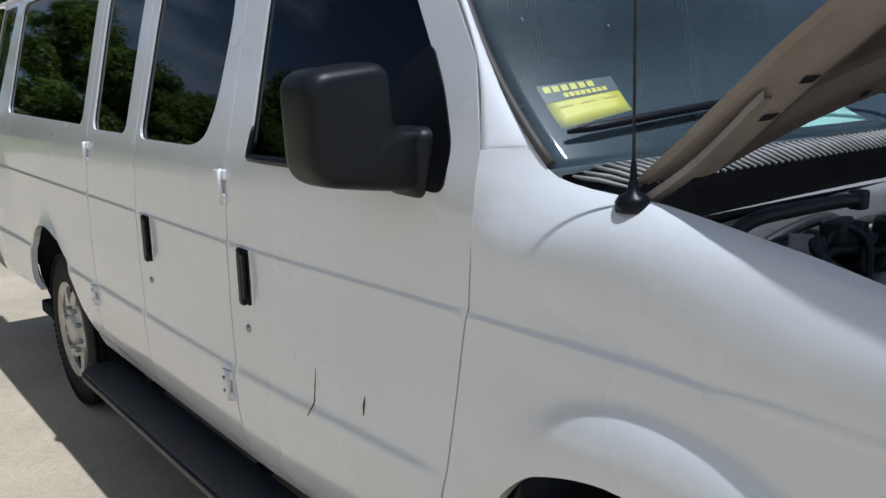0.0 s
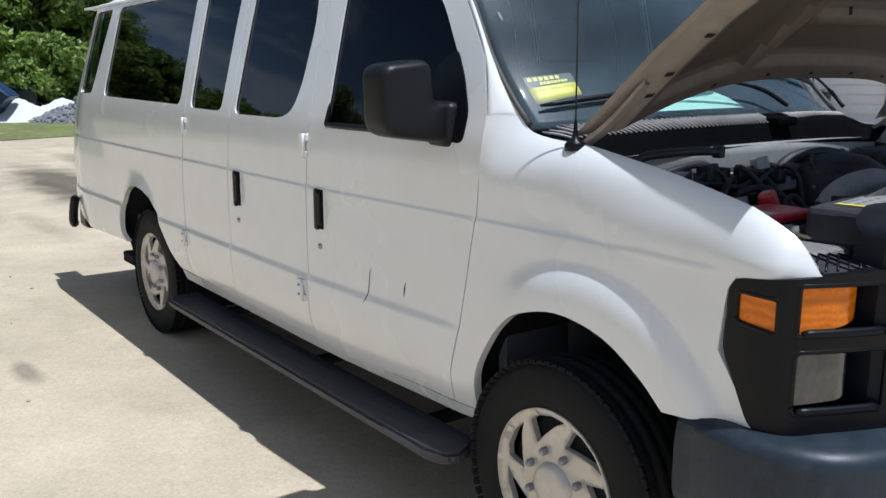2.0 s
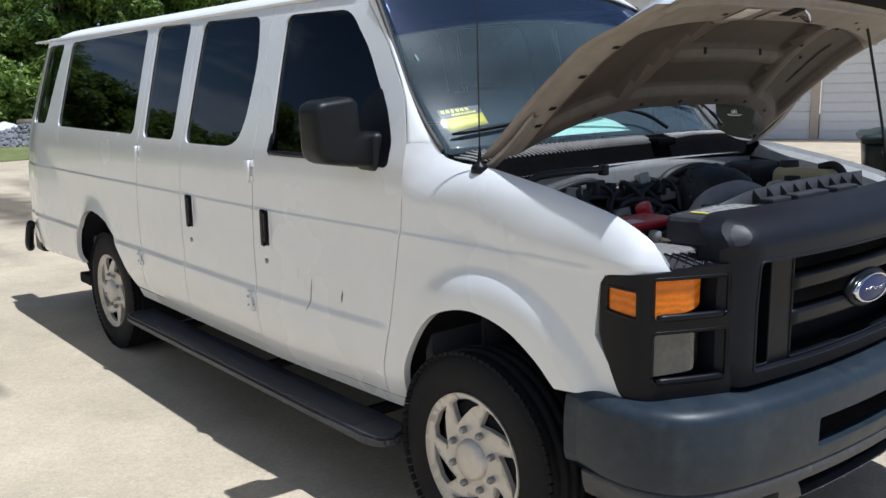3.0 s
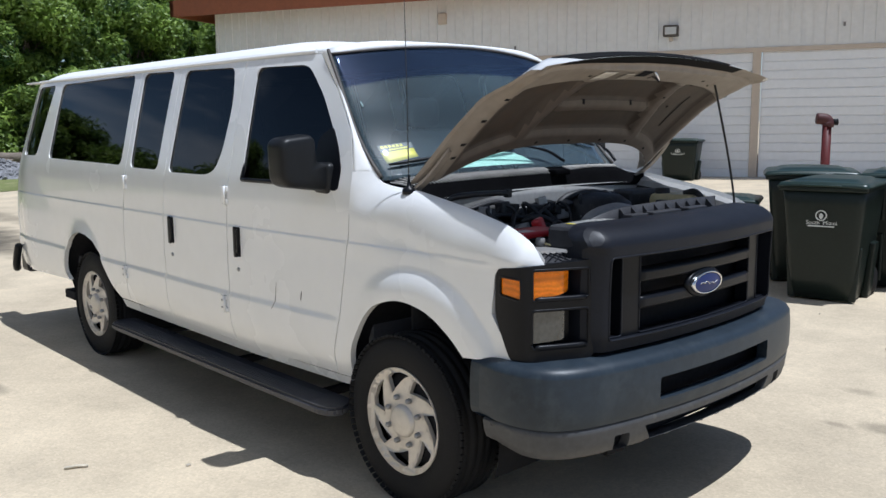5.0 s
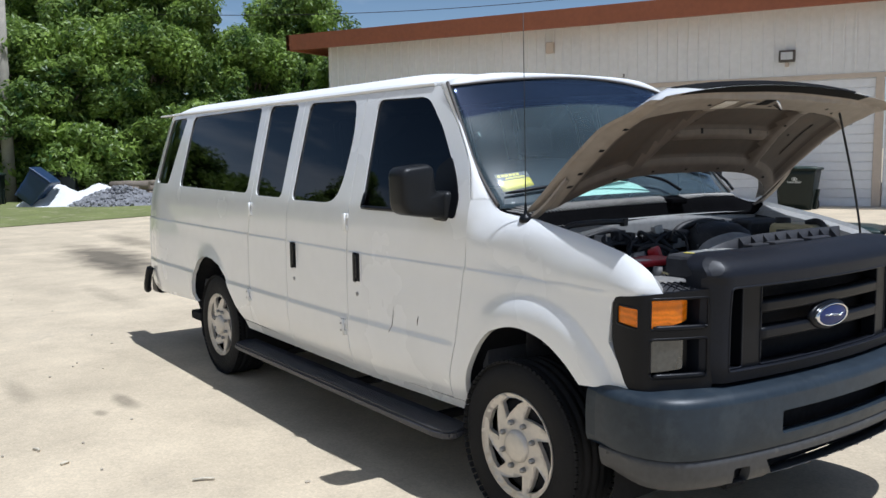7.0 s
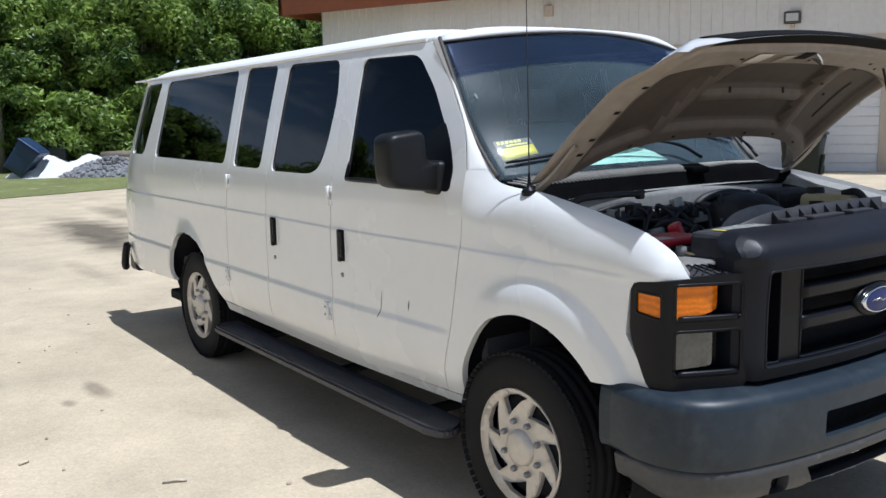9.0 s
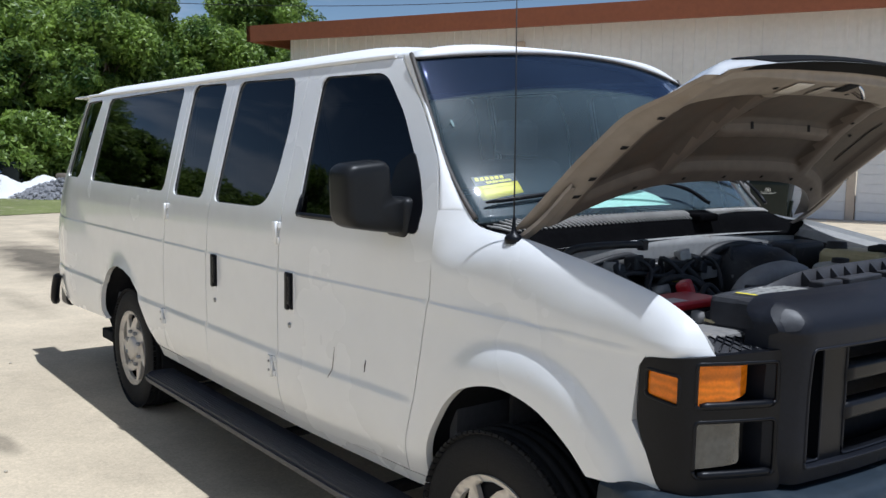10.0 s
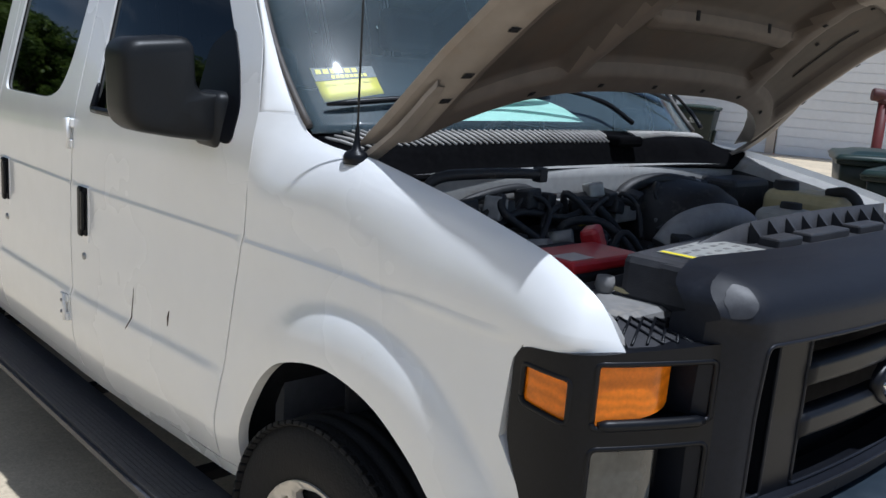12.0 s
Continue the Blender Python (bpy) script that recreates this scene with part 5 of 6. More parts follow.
# ---- wheelie bins ----
BIN = mat("dark_green_bin_plastic", (0.007, 0.013, 0.0105), 0.40, var=0.25, scale=3, bump=0.06, bscale=200, spec=0.32)
BINLID = mat("green_bin_lid", (0.015, 0.031, 0.025), 0.34, var=0.2, scale=3, dirt=(0.03, 0.045, 0.038), dirt_at=0.6)
WHITEINK = mat("white_print", (0.70, 0.72, 0.70), 0.6, var=0.05)


def wheelie_bin(place, turn, label, mb=BIN, ml=BINLID, tip=0.0, mark=True, group="green wheelie bins", size=1.08, wide=1.13, catch=False):
    b = thing("wheelie_bin", place, label, "bin", group)
    b.matrix_world = pose(*place, 0, tip, turn) @ Matrix.Diagonal((size * wide, size * 1.08, size * 0.99, 1))
    body = bmesh.new()
    lo = rounded([(-0.24, -0.30), (0.24, -0.30), (0.24, 0.24), (-0.24, 0.24)], 0.06, 4)
    hi = rounded([(-0.325, -0.40), (0.325, -0.40), (0.325, 0.36), (-0.325, 0.36)], 0.06, 4)
    rings = []
    for k in range(7):
        t = k / 6
        rings.append([body.verts.new(Vector((*Vector(a).lerp(Vector(c), t ** 0.85), 0.02 + 0.98 * t))) for a, c in zip(lo, hi)])
    for a, c in zip(rings, rings[1:]):
        for i in range(len(a)):
            j = (i + 1) % len(a)
            body.faces.new((a[i], a[j], c[j], c[i])).smooth = True
    body.faces.new(rings[0][::-1]), body.faces.new(rings[-1])
    bo = part("bin_body", body, mb, b)
    rim = bmesh.new()
    box(rim, -0.345, 0.345, -0.42, 0.38, 0.955, 1.0, 0.012, 2)
    part("bin_rim", rim, mb, b)
    # a shallow dome with a raised middle, a rolled lip and a dip along the front
    def lid_at(i, j):
        u, v = 2 * i - 1, 2 * j - 1
        edge = max(abs(u), abs(v))
        z = 1.024 + 0.022 * (1 - u * u) * (1 - 0.5 * v * v) + 0.018 * (1 - smooth(0.62, 0.74, edge)) - 0.030 * smooth(0.94, 1.0, edge)
        return Vector((0.362 * u * (1 - 0.03 * abs(v) ** 8), -0.02 + 0.428 * v * (1 - 0.03 * abs(u) ** 8), z))
    lid = thicken(grid_sheet(26, 26, lid_at), 0.012)
    box(lid, -0.15, 0.15, -0.462, -0.435, 1.000, 1.016, 0.006, 2)
    for f in lid.faces:
        f.smooth = True
    part("bin_lid", lid, ml, b)
    grip = bmesh.new()
    tube(grip, [(-0.26, 0.44, 0.97), (0.26, 0.44, 0.97)], 0.016, 8)
    box(grip, -0.28, -0.24, 0.36, 0.45, 0.93, 0.99, 0.005, 1)
    box(grip, 0.24, 0.28, 0.36, 0.45, 0.93, 0.99, 0.005, 1)
    part("bin_handle", grip, mb, b)
    for e in (-1, 1):
        wh = bmesh.new()
        lathe(wh, [(0.0, -0.03), (0.10, -0.03), (0.125, -0.015), (0.125, 0.015), (0.10, 0.03), (0.0, 0.03)], (e * 0.27, 0.24, 0.125), 20, "x")
        part("bin_wheel", wh, RUBBER, b)
        fl = bmesh.new()
        box(fl, e * 0.235 - 0.03, e * 0.235 + 0.03, -0.30, -0.255, 0.03, 0.50, 0.012, 2, Matrix.Rotation(radians(e * 4), 4, "Y"))
        part("bin_flute", fl, mb, b)
        foot = bmesh.new()
        box(foot, e * 0.262 - 0.028, e * 0.262 + 0.028, 0.02, 0.16, 0.03, 0.52, 0.014, 2, Matrix.Rotation(radians(e * 5), 4, "Y"))
        part("bin_foot", foot, mb, b)
    if catch:
        # moulded panel, lifting bar and a worn label on the front
        for e in (-1, 1):
            for z0, z1, back in ((0.62, 0.90, 0.035), (0.08, 0.50, 0.0)):
                rb = bmesh.new()
                box(rb, e * 0.165 - 0.012, e * 0.165 + 0.012, -0.40, -0.30, z0, z1, 0.008, 2, Matrix.Translation((0, 0.03 * (1 - z1), 0)))
                part("bin_flute", rb, mb, b)
        bar = bmesh.new()
        tube(bar, [(-0.085, -0.385, 0.53), (0.085, -0.385, 0.53)], 0.014, 8)
        part("lifting_bar", bar, DUSTY, b, "scuffed grey lifting bar")
        plate = bmesh.new()
        box(plate, -0.11, 0.11, -0.402, -0.38, 0.935, 0.952, 0, 1)
        part("worn_label", plate, DUSTY, b)
    if mark:
        for word, dx in (("South", -0.066), ("Miami", 0.066)):
            cu = bpy.data.curves.new("lettering", "FONT")
            cu.body, cu.size, cu.align_x = word, 0.046, "CENTER"
            words = new("words", cu)
            me = bpy.data.meshes.new_from_object(words)
            bpy.data.objects.remove(words)
            for v in me.vertices:
                v.co = Vector((v.co.x + dx, -0.390, 0.675 + v.co.y))
            me.materials.append(WHITEINK)
            city = new("printed_word", me)
            city.parent = bo
            tagged(city, "white printed word")
        bar = bmesh.new()
        box(bar, -0.105, 0.095, -0.389, -0.37, 0.655, 0.664, 0, 1)
        part("printed_band", bar, WHITEINK, bo)
        emb = bmesh.new()
        lathe(emb, [(0.045, 0.0), (0.045, -0.004), (0.036, -0.004), (0.036, 0.0)], (-0.004, -0.390, 0.752), 24)
        part("printed_emblem", emb, WHITEINK, bo)
        blob = bmesh.new()
        lathe(blob, [(0.016, 0.0), (0.016, -0.004), (0.0, -0.004)], (-0.004, -0.390, 0.748), 14)
        bmesh.ops.scale(blob, vec=(1, 1, 1.6), space=Matrix.Translation((0.004, 0.390, -0.748)), verts=blob.verts)
        part("printed_emblem", blob, WHITEINK, bo)
    return b


wheelie_bin((-0.70, 4.97, 0), 10, "dark green wheelie bin with a white mark, beside the van", wide=1.03)
wheelie_bin((-0.42, 6.05, 0), 18, "dark green wheelie bin standing behind another", mark=False, catch=True, size=1.12)
wheelie_bin((0.45, 6.45, 0), 18, "dark green wheelie bin at the row's end", mark=False, catch=True)
wheelie_bin((-1.29, 5.72, 0), 27, "dark green wheelie bin with a dented lid", mark=False, size=1.13)
wheelie_bin((-1.95, 5.25, 0), 24, "smaller dark green wheelie bin half hidden by the van", mark=False, size=0.84)
wheelie_bin((-10.75, 18.35, 0), 20, "dark green wheelie bin with a white mark, against the garage wall", size=1.12, wide=1.42)
# ---- red standpipe ----
pipe = thing("standpipe", (-3.04, 10.04, 0), "red painted steel standpipe with an elbow top", "pipe")
pb = bmesh.new()
tube(pb, [(0, 0, -0.02), (0, 0, 1.60)], 0.066, 16)
part("pipe", pb, mat("faded_red_paint", (0.105, 0.013, 0.012), 0.55, var=0.25, scale=5), pipe)
pe = bmesh.new()
tube(pe, curve_points([(0, 0, 1.56), (0.01, 0.005, 1.62), (-0.03, -0.02, 1.665), (-0.13, -0.09, 1.675)], 6), [0.093] * 6 + [0.085] * 12 + [0.075], 14)
part("pipe_elbow", pe, mat("sooty_red_paint", (0.06, 0.012, 0.011), 0.6, var=0.3, scale=9), pipe)
pk = bmesh.new()
tube(pk, [(0.06, 0.04, 1.62), (0.125, 0.085, 1.62)], 0.05, 12)
part("pipe_cap", pk, RUBBER, pipe)

# ---- yard edge: grass, piles ----
GRASS = mat("mown_grass", (0.17, 0.19, 0.06), 0.9, var=0.35, scale=0.8, fine=14, bump=0.8, bscale=40, dirt=(0.40, 0.36, 0.24), dirt_at=0.54)
gr = bmesh.new()
flat(gr, [(-17.0, -40), (-20.1, 0.0), (-21.3, 3.8), (-24.0, 10.0), (-27.0, 14.0), (-80, 30), (-80, -40)], 0.012)
tagged(part("lawn", gr, GRASS), "patchy mown grass verge beside the yard", "grass", kind="structure")


def pile(name, x, y, rx, ry, h, material, label, seed, clump=0.0):
    def at(u, v):
        a, r = 2 * math.pi * u, v
        n = noise.noise(Vector((math.cos(a) * 2 * r + seed, math.sin(a) * 2 * r, seed))) * 0.25 + noise.noise(Vector((math.cos(a) * 9 * r + seed, math.sin(a) * 9 * r, 3))) * clump
        return Vector((x + rx * r * math.cos(a) * (1 + n * 0.3), y + ry * r * math.sin(a) * (1 + n * 0.3), max(-0.02, h * (1 - r ** 1.25) * (1 + n))))
    ob = part(name, grid_sheet(72, 26, at), material, smooth=True)
    return tagged(ob, label, "pile")


pile("sand_mound", -29.5, 3.5, 1.5, 1.4, 0.72, mat("white_sand", (0.72, 0.72, 0.71), 0.95, var=0.1, scale=2, fine=20, bump=0.6, bscale=12), "heap of bright white sand on the grass", 3, 0.05)
pile("sand_mound", -30.0, 4.9, 1.5, 1.4, 0.68, mat("white_sand", (0.72, 0.72, 0.71), 0.95, var=0.1, scale=2, fine=20, bump=0.6, bscale=12), "lower heap of bright white sand", 8, 0.05)
pile("gravel_mound", -28.2, 5.2, 1.6, 1.65, 0.62, mat("grey_gravel", (0.20, 0.20, 0.21), 0.95, var=0.6, scale=5, fine=18, bump=1.0, bscale=22), "heap of dark grey gravel", 5, 0.12)
def stones(name, x, y, rx, ry, h, count, size, material, label, seed):
    """Loose stones lying over a mound."""
    rs = random.Random(seed)
    bm = bmesh.new()
    for k in range(count):
        a, r = rs.uniform(0, 2 * math.pi), math.sqrt(rs.random()) * 1.05
        one = bmesh.new()
        bmesh.ops.create_icosphere(one, subdivisions=1, radius=size * rs.uniform(0.5, 1.4))
        for v in one.verts:
            v.co *= rs.uniform(0.75, 1.2)
        z = max(0.0, h * (1 - r ** 1.25)) + size * 0.2
        bmesh.ops.transform(one, matrix=pose(x + rx * r * math.cos(a), y + ry * r * math.sin(a), z, rs.uniform(0, 180), rs.uniform(0, 180), 0), verts=one.verts)
        join(bm, one)
    return tagged(part(name, bm, material), label, "gravel", kind="stuff")


stones("gravel", -28.2, 5.2, 1.6, 1.65, 0.62, 380, 0.075, mat("broken_grey_stone", (0.24, 0.24, 0.25), 0.95, var=0.5, scale=3, fine=9), "loose broken grey stones over the heap", 21)
BLUEBIN = mat("dark_blue_bin_plastic", (0.02, 0.045, 0.11), 0.4, var=0.15)
wheelie_bin((-29.0, 2.35, 0.22), 60, "dark blue wheelie bin tipped against the sand", BLUEBIN, BLUEBIN, tip=38, mark=False, group="")
for x, y in ((-31.5, 1.7), (-31.7, 3.5), (-31.9, 4.3)):
    wheelie_bin((x, y, 0), 70, "dark green wheelie bin under the trees", mark=False)

# ---- trees ----
LEAF = bpy.data.materials.new("broad_leaves")
LEAF.use_nodes = True
ln_, nd_ = LEAF.node_tree.links, LEAF.node_tree.nodes
geo = nd_.new("ShaderNodeNewGeometry")
rmp = nd_.new("ShaderNodeValToRGB")
rmp.color_ramp.elements[0].color, rmp.color_ramp.elements[1].color = (0.034, 0.086, 0.018, 1), (0.40, 0.54, 0.11, 1)
# whole boughs are paler or darker, and each leaf a little
tco_, bough_, bsum_ = nd_.new("ShaderNodeTexCoord"), nd_.new("ShaderNodeTexNoise"), nd_.new("ShaderNodeMath")
bough_.inputs["Scale"].default_value, bough_.inputs["Detail"].default_value = 0.55, 3
ln_.new(tco_.outputs["Object"], bough_.inputs["Vector"])
bran_ = nd_.new("ShaderNodeMapRange")
bran_.inputs["From Min"].default_value, bran_.inputs["From Max"].default_value = 0.32, 0.68
bran_.inputs["To Min"].default_value, bran_.inputs["To Max"].default_value = -0.25, 0.55
ln_.new(bough_.outputs["Fac"], bran_.inputs["Value"])
bsum_.operation, bsum_.inputs[2].default_value = "MULTIPLY_ADD", 0.0
bsum_.inputs[1].default_value = 0.6
ln_.new(geo.outputs["Random Per Island"], bsum_.inputs[0])
ln_.new(bran_.outputs[0], bsum_.inputs[2])
ln_.new(bsum_.outputs[0], rmp.inputs["Fac"])
tl, mxs = nd_.new("ShaderNodeBsdfTranslucent"), nd_.new("ShaderNodeMixShader")
ln_.new(rmp.outputs["Color"], nd_["Principled BSDF"].inputs["Base Color"])
ln_.new(rmp.outputs["Color"], tl.inputs["Color"])
nd_["Principled BSDF"].inputs["Roughness"].default_value = 0.42
mxs.inputs[0].default_value = 0.42
ln_.new(nd_["Principled BSDF"].outputs[0], mxs.inputs[1])
ln_.new(tl.outputs[0], mxs.inputs[2])
ln_.new(mxs.outputs[0], nd_["Material Output"].inputs["Surface"])
BARK = mat("grey_bark", (0.20, 0.165, 0.13), 0.9, var=0.3, scale=4, fine=20, bump=0.8, bscale=18)


def tree(height, spread, seed, low=0.15, leaves=52000, size=0.118):
    """A broad tree: trunk, limbs and a crown of many leaves in clumps."""
    rng = np.random.RandomState(seed)
    t = thing("tree", (0, 0, 0), "broad-leaved tree with a dense dark green crown", "tree", "trees round the yard")
    tr = bmesh.new()
    tube(tr, curve_points([(0, 0, -0.1), (0.1 * rng.randn(), 0.1 * rng.randn(), height * 0.25), (0.3 * rng.randn(), 0.3 * rng.randn(), height * 0.5), (0.4 * rng.randn(), 0.4 * rng.randn(), height * 0.85)], 5), [0.22, 0.21, 0.20, 0.19, 0.18, 0.17, 0.16, 0.15, 0.14, 0.13, 0.12, 0.10, 0.08, 0.07, 0.05, 0.03], 9)
    cl = []
    for k in range(120):
        a, h = rng.rand() * 2 * math.pi, low + (height - low) * rng.rand() ** 1.1
        f = (h - low) / (height - low)
        r = spread * (0.45 + 0.75 * math.sin(math.pi * min(1, 0.25 + 0.72 * f))) * math.sqrt(rng.rand()) * 0.85
        cl.append((r * math.cos(a), r * math.sin(a), h, (0.50 + 0.60 * rng.rand()) * spread * 0.29))
    for c in cl[:14]:
        tube(tr, curve_points([(0, 0, c[2] * 0.45), (c[0] * 0.5, c[1] * 0.5, c[2] * 0.8), (c[0], c[1], c[2])], 3), [0.08, 0.07, 0.06, 0.05, 0.04, 0.03, 0.015], 6)
    part("trunk", tr, BARK, t)
    cen = np.array(cl)
    pick = rng.randint(0, len(cl), leaves)
    d = rng.randn(leaves, 3)
    d /= np.linalg.norm(d, axis=1, keepdims=True)
    rad = cen[pick, 3] * (0.55 + 0.5 * rng.rand(leaves))
    pos = cen[pick, :3] + d * rad[:, None] * np.array([1, 1, 0.75])
    pos[:, 2] = np.maximum(pos[:, 2], 0.15)
    nrm = d + 0.8 * rng.randn(leaves, 3) + np.array([0, 0, 0.5])
    nrm /= np.linalg.norm(nrm, axis=1, keepdims=True)
    tan = np.cross(nrm, rng.randn(leaves, 3))
    tan /= np.linalg.norm(tan, axis=1, keepdims=True)
    bit = np.cross(nrm, tan)
    s = size * (0.6 + 0.8 * rng.rand(leaves))[:, None]
    quad = np.stack([pos - tan * s, pos + bit * s * 0.45 - nrm * s * 0.1, pos + tan * s, pos - bit * s * 0.45 - nrm * s * 0.1], 1).reshape(-1, 3)
    me = bpy.data.meshes.new("crown")
    me.from_pydata(quad.tolist(), [], np.arange(leaves * 4).reshape(-1, 4).tolist())
    me.materials.append(LEAF)
    cr = new("crown", me)
    cr.parent = t
    return t


kinds = [tree(8.5, 3.4, 11), tree(7.0, 3.1, 12), tree(9.5, 3.7, 13)]
spots = [(-53, -1, 0), (-36, 2.5, 1), (-37, 6, 2), (-36, 10, 0), (-38, 14, 1), (-40, 18, 2), (-42, 23, 0), (-46, 28, 1), (-45, -10, 2), (-43, -15.5, 1), (-41, 4, 2), (-46.5, -5, 0), (-43, 10, 0), (-48, 20, 2), (-52, 34, 0), (-34.2, 8, 1), (-35, 13, 1), (-40, -20.5, 0), (-37, -25.5, 2), (-31, -24, 1), (-34, -31, 0), (-30, -19, 1), (-23, -23, 1), (-37, 20, 1), (-34.5, 4.5, 1), (-36, -15, 1), (-33, -20, 2), (-27, -26, 0), (-40, -12, 0), (-25, -30, 2), (-19, -28, 1)]
rng = random.Random(4)
for i, (x, y, k) in enumerate(spots):
    m = pose(x, y, 0, 0, 0, rng.uniform(0, 360)) @ Matrix.Diagonal((1.1, 1.1, rng.uniform(0.92, 1.04), 1) if y < -11 else (1, 1, 1.08 if y < -3 else rng.uniform(0.96, 1.12), 1))
    if i < 3:
        kinds[i].matrix_world = m
    else:
        copy_thing(kinds[k], m)
# trees across the yard, mirrored in the glass
for i in range(19):
    copy_thing(kinds[i % 3], pose(-64 + 4.2 * i + rng.uniform(-1, 1), -40 - 3 * (i % 2) + rng.uniform(-1, 1), 0, 0, 0, rng.uniform(0, 360)) @ Matrix.Diagonal((1, 1, rng.uniform(1.0, 1.2), 1)))

# ---- overhead cables, bare trunk, old logs ----
for k, (a, b) in enumerate((((-27.0, 16.6, 8.15), (-23.0, 21.6, 8.35)), ((-27.0, 17.1, 7.45), (-23.2, 21.4, 7.60)))):
    cb = bmesh.new()
    a, b = Vector(a), Vector(b)
    d = (b - a)
    p, q = a - d * 3.0, b + d * 2.0
    tube(cb, [p.lerp(q, t) + Vector((0, 0, -0.9 * math.sin(math.pi * t))) + Vector((0, 0, 0.85)) for t in np.linspace(0, 1, 30)], 0.014, 5)
    tagged(part("overhead_cable", cb, TRIM), "thin black overhead cable", "cable")
pole = thing("bare_trunk", (-33.4, 2.6, 0), "straight pale grey bare tree trunk", "trunk")
pl = bmesh.new()
tube(pl, [(0, 0, -0.1), (0.05, 0.02, 4), (0.0, 0.1, 9)], [0.24, 0.20, 0.16], 12)
part("trunk", pl, mat("pale_bark", (0.36, 0.33, 0.28), 0.9, var=0.25, scale=3, bump=0.5, bscale=14), pole)
rngk = random.Random(5)
for k in range(7):
    lg = bmesh.new()
    x, y, z = -31.0 + rngk.uniform(-0.3, 0.3), 5.6 + 0.35 * k, 0.16 + 0.20 * (k % 3)
    tube(lg, [(x - 0.4, y - 0.6, z), (x, y, z + 0.03), (x + 0.4, y + 0.6, z)], 0.16, 10)
    tagged(part("old_log", lg, BARK), "weathered grey log lying by the trees", "log", "logs by the trees")

# twigs and pebbles lying about the yard
TWIGS = ((-1.41, -1.86, 0.055, 65), (-2.44, -2.46, 0.03, 20), (-2.11, -2.38, 0.025, 110))
TWIG = mat("pale_dry_twig", (0.62, 0.56, 0.44), 0.8, var=0.2, scale=20)
for x, y, l, turn in TWIGS:
    tw = bmesh.new()
    c, s = math.cos(radians(turn)), math.sin(radians(turn))
    tube(tw, [(x - l * c, y - l * s, 0.008), (x, y + 0.01, 0.012), (x + l * c, y + l * s, 0.007)], 0.007, 6)
    tagged(part("twig", tw, TWIG), "pale dry twig on the asphalt", "twig", "twigs in the yard")
peb = random.Random(31)
grit = bmesh.new()
for k in range(130):
    one = bmesh.new()
    bmesh.ops.create_icosphere(one, subdivisions=1, radius=peb.uniform(0.006, 0.017))
    bmesh.ops.transform(one, matrix=Matrix.Translation((peb.uniform(-9, 3), peb.uniform(-5.5, -1.25) if k % 3 else peb.uniform(2.0, 6.5), 0.004)) @ Matrix.Diagonal((1, peb.uniform(0.6, 1.2), 0.6, 1)), verts=one.verts)
    join(grit, one)
tagged(part("grit", grit, mat("dull_pebbles", (0.38, 0.335, 0.265), 0.9, var=0.4, scale=2, fine=6)), "scattered pebbles and crumbs of asphalt", "grit", kind="stuff")


# ---- van interior, cowl and engine bay ----
dash = bmesh.new()
box(dash, -0.66, -0.27, -0.74, 0.74, 1.12, 1.355, 0.06, 3)
part("dashboard", dash, DASH, van)
cabin = bmesh.new()
box(cabin, -4.9, -0.5, -0.88, 0.88, 0.62, 0.68)
box(cabin, -0.42, -0.38, -0.80, 0.80, 0.5, 1.30)
part("cabin_floor", cabin, INTERIOR, van)
headliner = grid_sheet(20, 10, lambda u, v: roof_at(0.02 + 0.96 * u, 0.05 + 0.9 * v) - Vector((0, 0, 0.035)))
part("headliner", headliner, INTERIOR, van, smooth=True)
for y in (-0.42, 0.42):
    seat = bmesh.new()
    box(seat, -1.28, -0.80, y - 0.25, y + 0.25, 0.90, 1.06, 0.05, 3)
    box(seat, -1.45, -1.30, y - 0.25, y + 0.25, 0.98, 1.62, 0.05, 3)
    box(seat, -1.46, -1.36, y - 0.13, y + 0.13, 1.64, 1.82, 0.04, 3)
    part("front_seat", seat, INTERIOR, van)
for x in (-2.4, -3.2, -4.0, -4.55):
    bench = bmesh.new()
    box(bench, x, x + 0.45, -0.70, 0.55, 0.90, 1.05, 0.04, 2)
    box(bench, x - 0.12, x, -0.70, 0.55, 0.98, 1.58, 0.04, 2)
    part("bench_seat", bench, INTERIOR, van)
sw = bmesh.new()
tube(sw, [Vector((-0.78, 0.42, 1.28)) + Matrix.Rotation(radians(-62), 3, "Y") @ Vector((0.19 * math.cos(a), 0.19 * math.sin(a), 0)) for a in np.linspace(0, 2 * math.pi, 33)], 0.014, 8)
part("steering_wheel", sw, TRIM, van)


# cowl: crowned black panel with a row of louvres along the glass
def crown(y):
    return 0.024 * (1 - min(1.0, abs(y) / 0.86) ** 2.2)


def cowl_at(u, v):
    """Louvred ledge along the glass, then a slope down to the bulkhead; at the ends it runs into the wings."""
    p = screen_at(u, 0.0)
    y = p.y * 0.985
    front = -0.010 + 0.03 * (1 - (y / 0.84) ** 2)
    x = p.x + 0.006 + (front - p.x - 0.006) * v
    z = 1.414 + crown(y) - 0.020 * smooth(0.0, 0.5, v) - 0.074 * smooth(0.42, 1.0, v)
    k = smooth(0.77, 0.835, abs(y))
    return Vector((x, y, z * (1 - k) + k * (wing_edge(x - 0.06).z - 0.006)))


